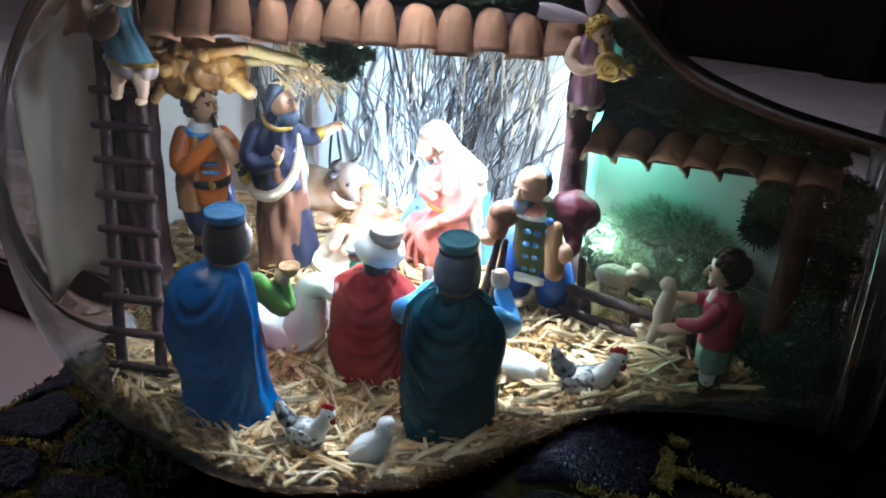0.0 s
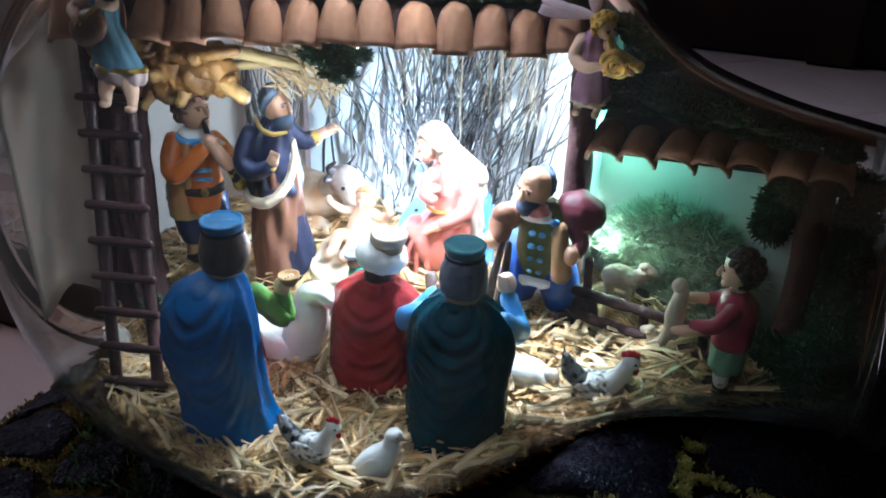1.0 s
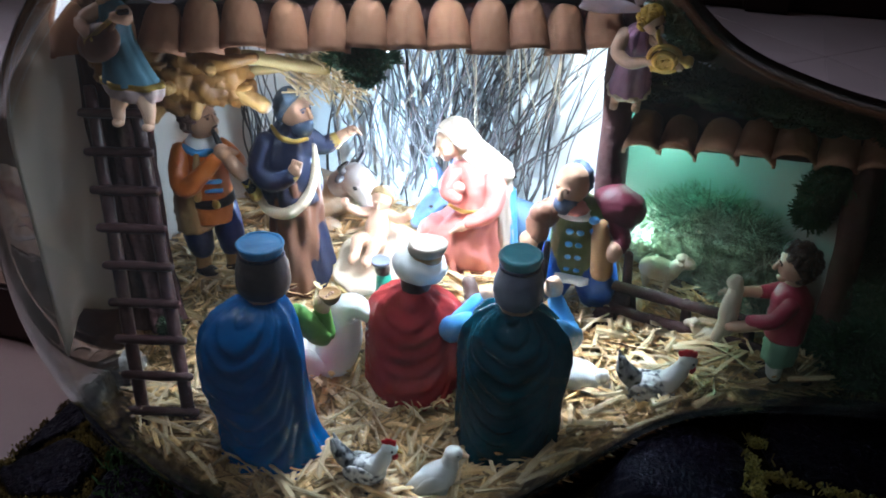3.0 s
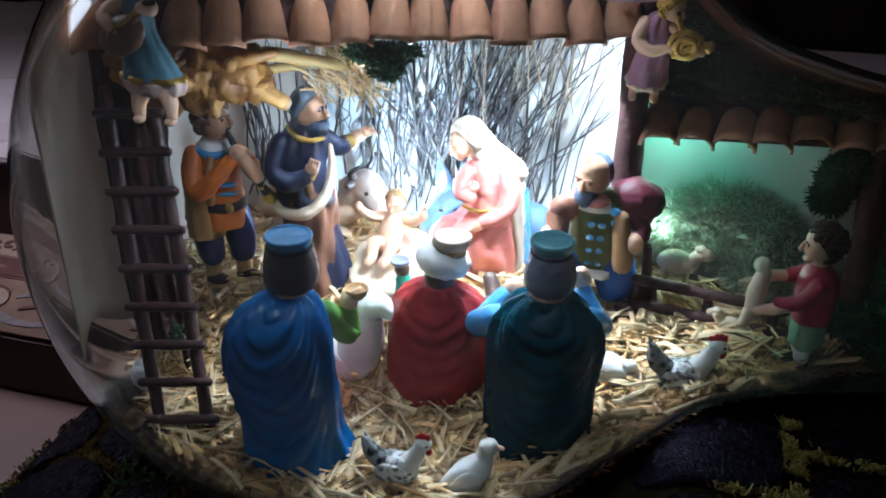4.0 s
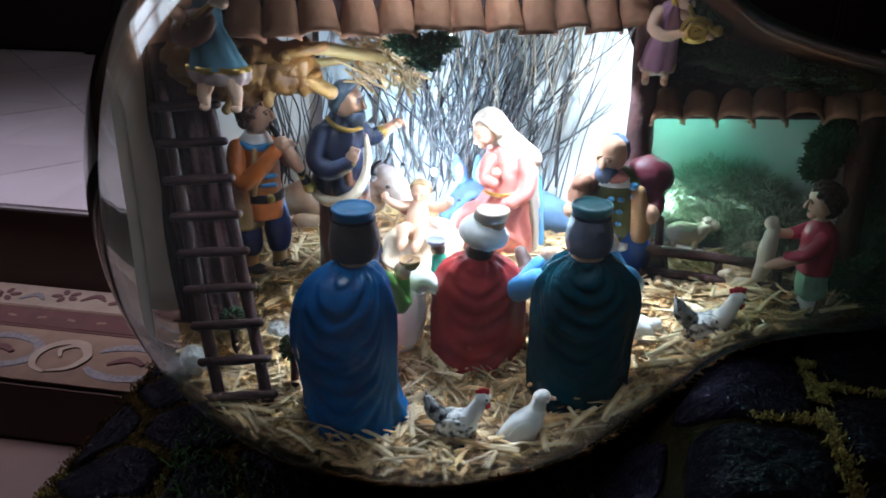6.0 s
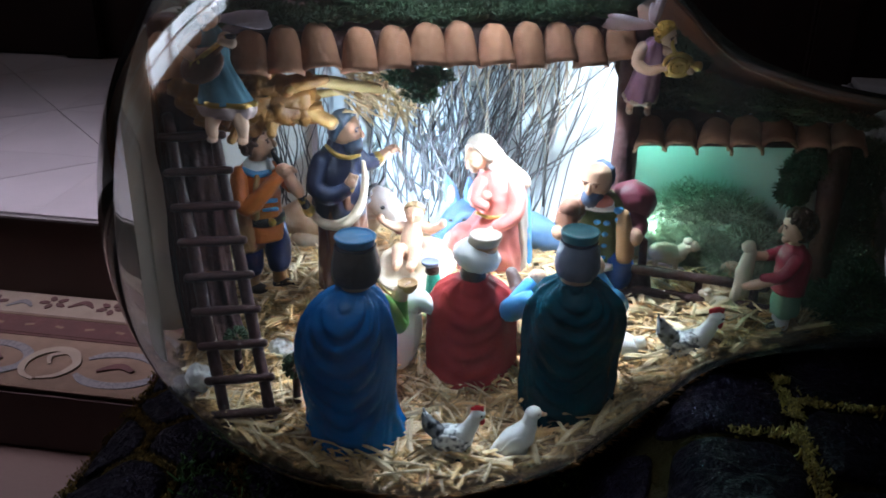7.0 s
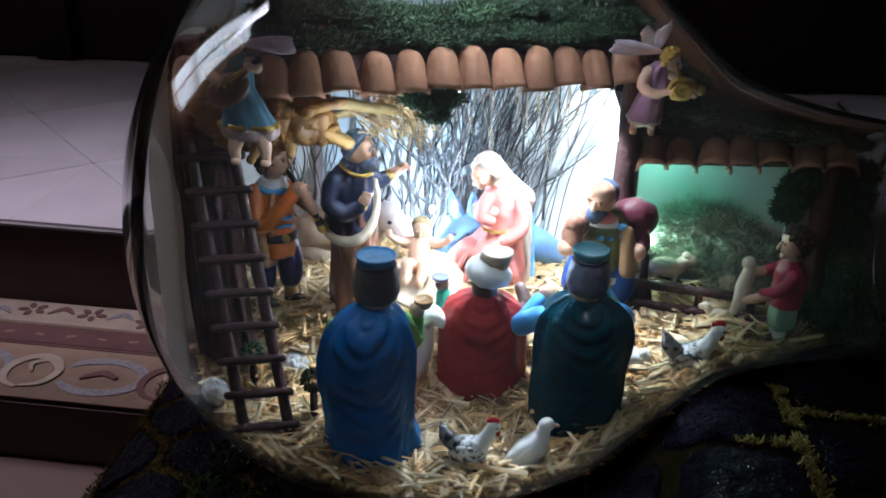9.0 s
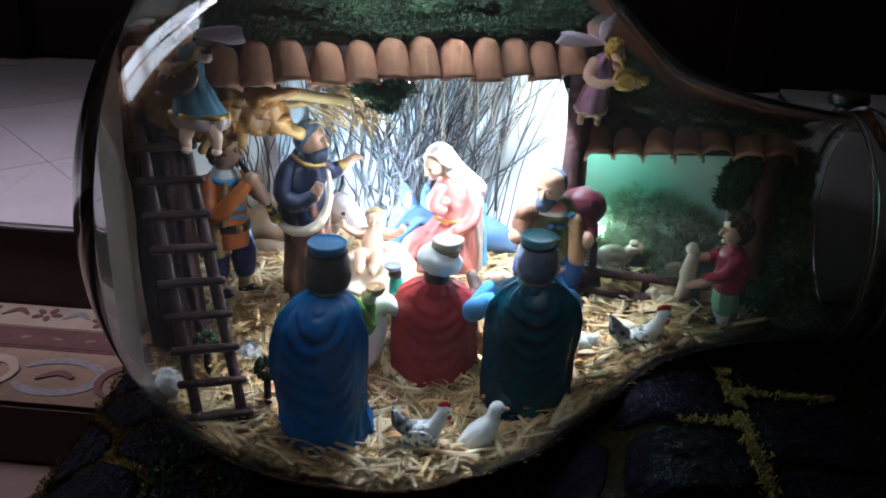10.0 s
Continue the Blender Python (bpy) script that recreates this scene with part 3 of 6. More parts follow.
def arch(x0, x1, y, low, n=24, gap=0.006, top=1.0):
    """Outline of a board across the bottle at depth y."""
    up = []
    for k in range(n + 1):
        x = x0 + (x1 - x0) * k / n
        h = math.sqrt(max(radius(x, gap) ** 2 - y * y, 0.0))
        up.append((x, min(AXIS_Z + h, top)))
    return up + [(x1, low), (x0, low)]


inside_board("back_board", BOARD, arch(-0.078, 0.0770, 0.090, 0.060, top=0.214), 0.086, 0.090, "white painted board behind the stable")

def left_panel():
    """White board closing the bottle's foot end, bowed like the glass."""
    bm = bmesh.new()
    front = []
    for k in range(29):
        y = -0.088 + 0.176 * k / 28
        x = -0.112 + 0.030 * max(0.0, (y - 0.02) / 0.068) ** 1.6 + 0.026 * max(0.0, (-0.048 - y) / 0.040) ** 1.3
        h = math.sqrt(max(radius(x, 0.0075) ** 2 - y * y, 0.0))
        top, low = AXIS_Z + h, max(0.056, AXIS_Z - h)
        front.append([(x, y, low + (top - low) * j / 12) for j in range(13)] + [(x - 0.0012, y + 0.0004, low + (top - low) * j / 12) for j in range(12, -1, -1)])
    rings(bm, front)
    return tagged(link("side_board", bm, CARD), "bowed grey-white board at the bottle's foot end", "board")


left_panel()
bm = bmesh.new()
rows = []
for k in range(13):
    x = 0.0795 + 0.0875 * k / 12
    y = 0.066 - 0.0352 * k / 12
    h = math.sqrt(max(radius(x, 0.006) ** 2 - (y + 0.003) ** 2, 0.0))
    rows.append([(x, y, 0.080), (x, y, min(AXIS_Z + h, 0.151)), (x, y + 0.002, min(AXIS_Z + h, 0.151)), (x, y + 0.002, 0.080)])
rings(bm, rows)
tagged(link("pen_board", bm, TEALBOARD, smooth=False), "pale board washed with green behind the sheep pen", "board")


# hidden board added to block the stable's lamps from the pen
bm = bmesh.new()
box(bm, (0.0790, 0.0430, 0.074), (0.0805, 0.0860, 0.188))
tagged(link("partition_board", bm, BOARD, smooth=False), "unseen white board added to keep stable light from the pen", "board")


def brushwood():
    rng = random.Random(11)
    bm = bmesh.new()
    for i in range(84):
        x = rng.triangular(-0.085, 0.058, -0.005) if i < 60 else rng.uniform(-0.005, 0.040)
        lean = (x + 0.012) * rng.uniform(0.1, 1.3) + rng.gauss(0, 0.017) if i < 60 else rng.uniform(0.012, 0.046)
        z0, z1 = 0.085 + rng.uniform(0, 0.02), rng.uniform(0.135, 0.215)
        y = rng.uniform(0.070, 0.083)
        pts = []
        for k in range(6):
            t = k / 5
            px = x - 0.25 * lean + lean * t ** 1.6 + 0.004 * math.sin(3.1 * t + i) + rng.gauss(0, 0.0022)
            pz = z0 + (z1 - z0) * t
            px = min(max(px, -0.074), min(0.070, 0.055 + 0.40 * (pz - 0.108)) + 0.003 * math.sin(i))
            h = math.sqrt(max(radius(px, 0.008) ** 2 - y * y, 0.0))
            pts.append((px * 1000, (y + rng.gauss(0, 0.0012)) * 1000, min(pz, AXIS_Z + h) * 1000))
        r = rng.uniform(0.34, 0.84)
        tube(bm, pts, [r * (1 - 0.13 * k) for k in range(6)], n=5, steps=3)
        if rng.random() < 0.75:
            b = pts[rng.choice((1, 2, 3))]
            s = rng.choice((-1, 1))
            q = [(b[0] + s * k * rng.uniform(1.6, 3.6), b[1] + rng.gauss(0, 0.5), b[2] + k * rng.uniform(4, 8)) for k in range(4)]
            q = [(min(max(p[0], -74), min(70, 55 + 0.40 * (p[2] - 108)) + 3 * math.sin(i)), p[1], p[2]) for p in q]
            tube(bm, q, [r * 0.6, r * 0.5, r * 0.42, r * 0.3], n=5, steps=2)
    for i in range(26):
        x, top = rng.uniform(-0.006, 0.050), rng.uniform(0.165, 0.205)
        reach = rng.uniform(0.014, 0.042)
        pts = []
        for k in range(7):
            t = k / 6
            pts.append((min(x + reach * t ** 1.3 + rng.gauss(0, 0.0008), 0.0735) * 1000, (0.076 + rng.uniform(-0.003, 0.004)) * 1000, (0.088 + (top - 0.088) * t) * 1000))
        r = rng.uniform(0.35, 0.65)
        tube(bm, pts, [r * (1 - 0.11 * k) for k in range(7)], n=5, steps=3)
    for i in range(30):
        x = rng.uniform(-0.094, -0.068)
        y, z0, z1 = rng.uniform(0.052, 0.062), 0.085 + rng.uniform(0, 0.02), rng.uniform(0.14, 0.185)
        lean = rng.gauss(0, 0.010)
        pts = []
        for k in range(6):
            t = k / 5
            px = min(max(x + lean * t + rng.gauss(0, 0.0016), -0.097), -0.062)
            pts.append((px * 1000, y * 1000 + rng.gauss(0, 1.2), (z0 + (z1 - z0) * t) * 1000))
        r = rng.uniform(0.3, 0.6)
        tube(bm, pts, [r * (1 - 0.13 * k) for k in range(6)], n=5, steps=3)
    tagged(link("brushwood", bm, TWIG), "dark dry twigs fanned against the white board", "twigs", kind="stuff")
    bm = bmesh.new()
    for i in range(46):
        x = rng.triangular(-0.03, 0.065, 0.04)
        z1 = rng.uniform(0.178, 0.195)
        pts = []
        dx = rng.gauss(0, 0.008)
        n = 5
        ln = rng.uniform(0.015, 0.05)
        y = rng.uniform(0.055, 0.075)
        for k in range(n):
            t = k / (n - 1)
            pts.append(((x + dx * t * t) * 1000 + rng.gauss(0, 0.6), y * 1000, (z1 - ln * t) * 1000))
        tube(bm, pts, [0.42, 0.4, 0.36, 0.3, 0.22], n=5, steps=2)
    tagged(link("hanging_grass", bm, DRYGRASS), "pale dry stalks hanging from under the roof", "dry grass", kind="stuff")


brushwood()


def post(name, a, b, r, mat, label, seed):
    rng = random.Random(seed)
    bm = bmesh.new()
    pts = [tuple((Vector(a).lerp(Vector(b), k / 5) * 1000)[:]) for k in range(6)]
    tube(bm, pts, [r * 1000 * rng.uniform(0.9, 1.1) for _ in range(6)], n=14, steps=3, rough=0.05, rng=rng)
    return tagged(link(name, bm, mat), label, "post")


post("stable_post", (0.0785, 0.036, 0.074), (0.0775, 0.034, 0.196), 0.0058, BARK, "dark brown wooden post holding the stable roof", 1)
post("pen_post", (0.1670, 0.022, 0.083), (0.1655, 0.026, 0.153), 0.0056, POST_WOOD, "dark brown wooden post at the pen's end", 2)


def tree_trunk():
    """A ridged trunk with thin stems bound to its side."""
    rng = random.Random(3)
    trunk = holder("tree_trunk", (0, 0, 0), "thick dark ridged trunk with thin stems behind the ladder", "trunk")
    bm = bmesh.new()
    loft(bm, [(-93, -30, 66, 12.5, 9), (-94.5, -29, 84, 10.8, 8.4), (-97, -27, 110, 11.2, 8.6), (-99.5, -24, 140, 12.0, 9), (-101, -21, 170, 12.4, 9), (-101, -19, 203, 11.5, 9)], 0, n=72, steps=9,
         fold=lambda a, z: 0.8 * math.sin(9 * a + 2.2 * noise.noise((a, z * 0.03, 1))) + 0.5 * math.sin(17 * a + 0.05 * z) + 0.9 * noise.noise((3 * math.cos(a), 3 * math.sin(a), z * 0.09)))
    part("bark", bm, BARK, trunk)
    for k in range(9):
        a = radians(165 + 9 * k)
        bm = bmesh.new()
        pts = []
        for j in range(7):
            t = j / 6
            z = rng.uniform(66, 76) if j == 0 else 70 + t * rng.uniform(112, 122)
            pts.append((-94.5 - 6.5 * t + (12.6 + rng.gauss(0, 0.5)) * math.cos(a), -29 + 9 * t + (9.6 + rng.gauss(0, 0.5)) * math.sin(a), z))
        r = rng.uniform(0.6, 1.2)
        tube(bm, pts, [r, r * 0.95, r, r * 0.9, r * 0.85, r * 0.8, r * 0.6], n=7, steps=3)
        part("stem", bm, BARK if k % 3 else TWIG, trunk)


tree_trunk()


# ---- roofs ----
def roof_tile(length, w0, w1, thick=0.0013):
    """A tapered barrel tile, wide mouth at y = 0, running back along y to a rounded end."""
    bm = bmesh.new()
    rows = []
    for t, narrow, flat in ((0, 1, 1), (0.12, 1, 1), (0.3, 1, 1), (0.5, 1, 1), (0.66, 1, 1), (0.78, 0.97, 0.96), (0.87, 0.88, 0.86), (0.94, 0.70, 0.68), (0.985, 0.42, 0.42), (1.0, 0.12, 0.2)):
        w = (w0 + (w1 - w0) * t) / 2 * narrow
        inner = max(w - thick, w * 0.5)
        arc = [(w * math.cos(math.radians(a)), length * t, w * flat / narrow * 0.92 * math.sin(math.radians(a))) for a in range(0, 181, 15)]
        inn = [(inner * math.cos(math.radians(a)), length * min(t, 0.97), inner * flat / narrow * 0.92 * math.sin(math.radians(a))) for a in range(180, -1, -15)]
        rows.append(arc + inn)
    rings(bm, rows)
    for v in bm.verts:
        v.co += Vector((noise.noise(v.co * 320), noise.noise(v.co * 320 + Vector((7, 1, 3))), noise.noise(v.co * 320 + Vector((2, 9, 5))))) * 0.00045
        v.co *= S
    for f in bm.faces:
        f.smooth = True
    bmesh.ops.recalc_face_normals(bm, faces=bm.faces)
    me = bpy.data.meshes.new("roof_tile")
    bm.to_mesh(me)
    bm.free()
    me.materials.append(CLAY)
    return me


def tiled(parent, me, places):
    rng = random.Random(5)
    for x, y, z, tilt, yaw in places:
        ob = new("roof_tile", me)
        ob.matrix_basis = pose((x + rng.gauss(0, 0.0004)) * S, y * S, (z + rng.gauss(0, 0.0005)) * S, tilt + rng.gauss(0, 3), rng.gauss(0, 3), yaw + rng.gauss(0, 3))
        ob.scale = (rng.uniform(0.96, 1.06), rng.uniform(0.95, 1.05), rng.uniform(0.9, 1.1))
        ob.parent = parent


def eave(x):
    """Depth of the stable's eave, which runs aslant."""
    return -0.0095 + 0.42 * x


main_roof = holder("stable_roof", (0, 0, 0), "terracotta barrel-tiled eave of the stable with moss above", "roof")
long_tile = roof_tile(0.0182, 0.0156, 0.0104)
tiled(main_roof, long_tile, [(x, eave(x), 0.1852, 66, 22) for x in (-0.0919 + 0.01265 * k for k in range(14))])
bm = bmesh.new()
rings(bm, [[(x, eave(x) + 0.010, 0.1965), (x, 0.066, 0.205), (x, 0.066, 0.207), (x, eave(x) + 0.010, 0.1985)] for x in (-0.090, 0.078)])
part("roof_deck", bm, BARK, main_roof, smooth=False)
# unseen dark plank added behind the tiles to stop light leaking through
bm = bmesh.new()
rings(bm, [[(x, eave(x) + 0.0030, 0.1885), (x, eave(x) + 0.0090, 0.2000), (x, eave(x) + 0.0108, 0.1990), (x, eave(x) + 0.0048, 0.1875)] for x in (-0.094, 0.078)])
part("eave_board", bm, BARK, main_roof, smooth=False)
# added strip inside the shoulder: its brown paints the glass rim's reflection
bm = bmesh.new()
rows = []
for k in range(23):
    x = 0.060 + 0.116 * k / 22
    arc = [math.radians(44 + 4 * j) for j in range(11)]
    rows.append([(x, (radius(x, 0.0042)) * math.cos(a), AXIS_Z + radius(x, 0.0042) * math.sin(a)) for a in arc] + [(x, (radius(x, 0.0054)) * math.cos(a), AXIS_Z + radius(x, 0.0054) * math.sin(a)) for a in reversed(arc)])
rings(bm, rows)
tagged(link("roof_lining", bm, RIM_BROWN), "red-brown strip imitating a reflection along the bottle's shoulder", "lining")
low_roof = holder("pen_roof", (0, 0, 0), "low terracotta tiled eave over the sheep pen", "roof")
short_tile = roof_tile(0.0185, 0.0158, 0.0118)
tiled(low_roof, short_tile, [(0.0892 + 0.0131 * k, 0.0300 - 0.0014 * k, 0.1455 + 0.0011 * k, 36, -4) for k in range(7)])
bm = bmesh.new()
rings(bm, [[(0.083, 0.034, 0.1465), (0.083, 0.056, 0.158), (0.083, 0.056, 0.160), (0.083, 0.034, 0.1485)], [(0.174, 0.024, 0.1545), (0.174, 0.034, 0.160), (0.174, 0.034, 0.162), (0.174, 0.024, 0.1565)]])
part("roof_deck", bm, BARK, low_roof, smooth=False)


def tuft(bm, c, size, count, rng, length=0.006, width=0.0007, flat=(1, 1, 0.6), whole=False):
    """Short blades bristling out of a mound."""
    for _ in range(count):
        h = rng.gauss(0, 0.8)
        d = Vector((rng.gauss(0, 1), rng.gauss(0, 1), h if whole else abs(h))).normalized()
        q = Vector(c) + Vector((d.x * flat[0], d.y * flat[1], d.z * flat[2])) * size * rng.uniform(0.5, 1.0)
        dd = (d + Vector((rng.gauss(0, 0.5), rng.gauss(0, 0.5), rng.gauss(0, 0.5)))).normalized()
        rr = radius(q.x, 0.005)
        if q.y ** 2 + (q.z - AXIS_Z) ** 2 > rr * rr:
            continue
        strand(bm, q, dd, (rng.gauss(0, 1), rng.gauss(0, 1), 1), length * rng.uniform(0.6, 1.3), width)


def moss_mass(name, spots, mat, label, seed, count=260, length=0.006, width=0.0008, squash=0.44):
    """Moss laid in overlapping cushions."""
    rng = random.Random(seed)
    bm = bmesh.new()
    for x, y, z, s in spots:
        ball(bm, (x * 1000, y * 1000, z * 1000), (s * 800, s * 760, s * 1000 * squash), n=20, m=12, shape=lambda p: 1 + 0.16 * noise.noise(p * 9 + Vector((x * 50, 0, 1))) + 0.26 * noise.noise(p * 3 + Vector((x * 90, y * 90, z * 90))))
        tuft(bm, (x, y, z), s, count, rng, length, width, (1, 1, squash + 0.16), squash > 0.6)
    return tagged(link(name, bm, mat, smooth=False), label, "moss", kind="stuff")


moss_mass("roof_moss", [(-0.084 + 0.0135 * k, eave(-0.084 + 0.0135 * k) + 0.0135, 0.2050 + 0.0015 * math.sin(k * 1.9), 0.0100) for k in range(12)]
          + [(-0.070 + 0.0155 * k, eave(-0.070 + 0.0155 * k) + 0.024 + 0.004 * math.sin(k * 2.1), 0.212 + 0.003 * math.sin(k * 1.3), 0.0135) for k in range(10)]
          + [(-0.062 + 0.0155 * k, 0.030 + 0.002 * k, 0.222, 0.0150) for k in range(9)] + [(-0.050 + 0.02 * k, 0.055, 0.222, 0.016) for k in range(6)], MOSS, "dark green moss heaped over the roof tiles", 21, 700, 0.0040, 0.0006)
moss_mass("valley_moss", [(0.087, 0.050, 0.168, 0.011), (0.083, 0.040, 0.166, 0.009), (0.092, 0.046, 0.164, 0.008), (0.100, 0.045, 0.164, 0.008), (0.112, 0.042, 0.165, 0.008), (0.124, 0.039, 0.165, 0.008), (0.137, 0.034, 0.165, 0.008), (0.150, 0.029, 0.165, 0.007), (0.095, 0.034, 0.176, 0.013), (0.103, 0.040, 0.186, 0.012), (0.108, 0.030, 0.174, 0.012), (0.120, 0.032, 0.172, 0.0105), (0.132, 0.026, 0.172, 0.009), (0.145, 0.022, 0.172, 0.008), (0.158, 0.018, 0.170, 0.007), (0.170, 0.014, 0.168, 0.006), (0.094, 0.046, 0.192, 0.012)],
          MOSS, "dark green moss between the two roofs", 22, 900, 0.0034, 0.0006)
moss_mass("eave_sprig", [(-0.014, -0.006, 0.1800, 0.0075), (-0.008, -0.004, 0.1780, 0.0085), (-0.002, -0.003, 0.1805, 0.0070), (-0.007, -0.004, 0.1730, 0.0062)], islands(shader("sprig", (0.020, 0.080, 0.034), 0.6, scale=60), 0.5), "dark green sprig under the eave", 23, 420, 0.0055, 0.0005)


def hay_bunch():
    """Dry stalks hanging beside the sprig."""
    rng = random.Random(61)
    bm = bmesh.new()
    for _ in range(170):
        q = (rng.uniform(-0.036, -0.011), rng.uniform(-0.006, 0.010), rng.uniform(0.164, 0.181))
        d = Vector((rng.gauss(0.5, 0.5), rng.gauss(0, 0.4), rng.gauss(-0.6, 0.4)))
        strand(bm, q, d, (rng.gauss(0, 1), 1, rng.gauss(0, 0.5)), rng.uniform(0.007, 0.019), rng.uniform(0.0005, 0.0013), rng.uniform(-0.001, 0.001))
    tagged(link("hay_bunch", bm, PALE_STRAW, smooth=False), "bunch of pale dry stalks under the eave", "hay", kind="stuff")


hay_bunch()
moss_mass("post_sprig", [(0.062, 0.046, 0.186, 0.005)], MOSS, "small green sprig beside the post", 24, 120, 0.005, 0.0006)
moss_mass("pen_hedge", [(0.096, 0.053, 0.100, 0.013), (0.106, 0.052, 0.110, 0.0155), (0.118, 0.048, 0.116, 0.0170), (0.130, 0.042, 0.114, 0.0165), (0.141, 0.034, 0.106, 0.014), (0.105, 0.050, 0.094, 0.011), (0.120, 0.042, 0.098, 0.0135), (0.131, 0.031, 0.094, 0.013), (0.142, 0.024, 0.092, 0.011)],
          TEALGRASS, "dried green grass heaped as a hedge in the pen", 25, 1500, 0.010, 0.00034)
moss_mass("post_foliage", [(0.1545, 0.031, 0.1400, 0.0085), (0.1575, 0.028, 0.1470, 0.0085), (0.1525, 0.033, 0.1310, 0.0070), (0.160, 0.014, 0.090, 0.007), (0.170, 0.004, 0.093, 0.010), (0.176, -0.002, 0.098, 0.010), (0.178, -0.008, 0.092, 0.010), (0.180, 0.002, 0.104, 0.008)],
          MOSS, "dark green foliage round the pen post", 26, 1100, 0.0045, 0.0006, 0.85)

# low clumps, then upper ones added as a dark backing behind the post
moss_mass("neck_foliage", [(0.172 + 0.008 * i, 0.026 - 0.008 * i, 0.096 + 0.011 * j, 0.0085) for i in range(2) for j in range(2)] + [(0.1770 + 0.0045 * i, 0.034 - 0.005 * i, 0.116 + 0.0115 * j, 0.0070) for i in range(2) for j in range(4)],
          MOSS, "dark green foliage in the bottle's neck, upper clumps added to darken it", 27, 600, 0.0045, 0.0006, 0.85)


# ---- ladder ----
def make_ladder():
    lad = holder("ladder", (0, 0, 0), "small dark brown wooden ladder leaning on the trunk", "ladder")
    a0, a1 = Vector((-0.0725, -0.073, 0.052)), Vector((-0.1030, -0.032, 0.166))
    b0, b1 = Vector((-0.0550, -0.069, 0.053)), Vector((-0.0865, -0.029, 0.167))
    rng = random.Random(8)
    for a, b in ((a0, a1), (b0, b1)):
        bm = bmesh.new()
        tube(bm, [tuple((a.lerp(b, k / 4) * 1000)[:]) for k in range(5)], [2.5, 2.4, 2.6, 2.3, 2.2], n=10, rough=0.07, rng=rng)
        part("rail", bm, LADDERWOOD, lad)
    for k in range(9):
        t = 0.045 + 0.112 * k
        p, q = a0.lerp(a1, t), b0.lerp(b1, t)
        d = (q - p).normalized()
        off = Vector((0, -0.0022, 0))
        bm = bmesh.new()
        tube(bm, [tuple(((p - d * 0.003 + off) * 1000)[:]), tuple((((p + q) / 2 + off) * 1000)[:]), tuple(((q + d * 0.004 + off) * 1000)[:])], [1.75, 1.9, 1.7], n=8, rough=0.12, rng=rng)
        part("rung", bm, LADDERWOOD, lad)
    return lad


make_ladder()


# ---- gnarled root with pale sticks under the roof ----
def make_root():
    """A knotted root with stumps of cut shoots and two longer branches."""
    root = holder("root_bundle", (0, 0, 0), "gnarled golden-brown root with pale cut branches under the eave", "root")
    rng = random.Random(14)
    bm = bmesh.new()
    for c, r in (((-74, -22, 167), (12, 8, 8.5)), ((-62, -20, 170), (10.5, 8, 8.5)), ((-84, -27, 171), (10, 8, 9)), ((-56, -18, 174), (8.5, 7, 7)), ((-52, -17, 168), (7.5, 6, 6)), ((-92, -28, 176), (10, 8, 9)), ((-80, -26, 179), (10.5, 8, 8)), ((-67, -22, 180), (9, 7, 6)), ((-70, -27, 172), (8, 5, 6.5))):
        off = Vector((rng.random() * 9, rng.random() * 9, 3))
        ball(bm, c, r, n=40, m=26, shape=lambda p: 1 + 0.26 * noise.noise(p * 2.4 + off) + 0.13 * noise.noise(p * 6 + off) + 0.05 * noise.noise(p * 15 + off))
    # sinews that run along the knot
    for k in range(10):
        z = rng.uniform(164, 180)
        x0 = rng.uniform(-92, -74)
        n = rng.randint(4, 5)
        pts = [(x0 + 9.0 * j, -27.5 + 0.20 * (x0 + 9.0 * j + 84) + rng.gauss(0, 1.0), z + rng.gauss(0, 1.6) + 0.8 * j) for j in range(n)]
        r = rng.uniform(2.2, 3.6)
        tube(bm, pts, [r * 0.7] + [r * rng.uniform(0.85, 1.25) for _ in range(n - 2)] + [r * 0.55], n=9, steps=4, rough=0.10, rng=rng)
    for v in bm.verts:
        c = v.co * 1000
        v.co += Vector((noise.noise(c * 0.35), noise.noise(c * 0.35 + Vector((4, 1, 8))), noise.noise(c * 0.35 + Vector((9, 5, 2))))) * 0.0009
    part("root_knot", bm, ROOTWOOD, root)
    for pts, rad, mat in (([(-62, -18, 176), (-48, -13, 179), (-34, -9, 177), (-22, -6, 175.5)], [3.2, 2.7, 2.4, 2.1], PALEWOOD),
                          ([(-60, -19, 170), (-51, -19, 169), (-45.5, -19, 166.4), (-40.5, -19, 164)], [4.6, 3.8, 3.0, 2.9], GOLDROOT),
                          ([(-60, -14, 172), (-48, -6, 172), (-38, -2, 173)], [2.2, 1.8, 1.4], PALEWOOD)):
        bm = bmesh.new()
        tube(bm, pts, rad, n=14, steps=5, rough=0.06, rng=rng)
        part("branch", bm, mat, root, "pale cut branch")
    for c, d, r in (((-69, -29, 171), (1, -6, 1), 2.3), ((-57, -24, 177), (3, -5, 2), 2.0), ((-82, -33, 176), (-1, -5, 2), 2.0), ((-76, -28, 162), (-2, -3, -4), 1.8), ((-63, -25, 164), (1, -4, -3), 1.9)):
        bm = bmesh.new()
        c, d = Vector(c), Vector(d)
        tube(bm, [tuple(c), tuple(c + d * 0.6), tuple(c + d)], [r * 1.4, r, r * 1.05], n=12, steps=3, rough=0.06, rng=rng)
        part("stub", bm, GOLDROOT, root, "short cut stub")
    return root


make_root()


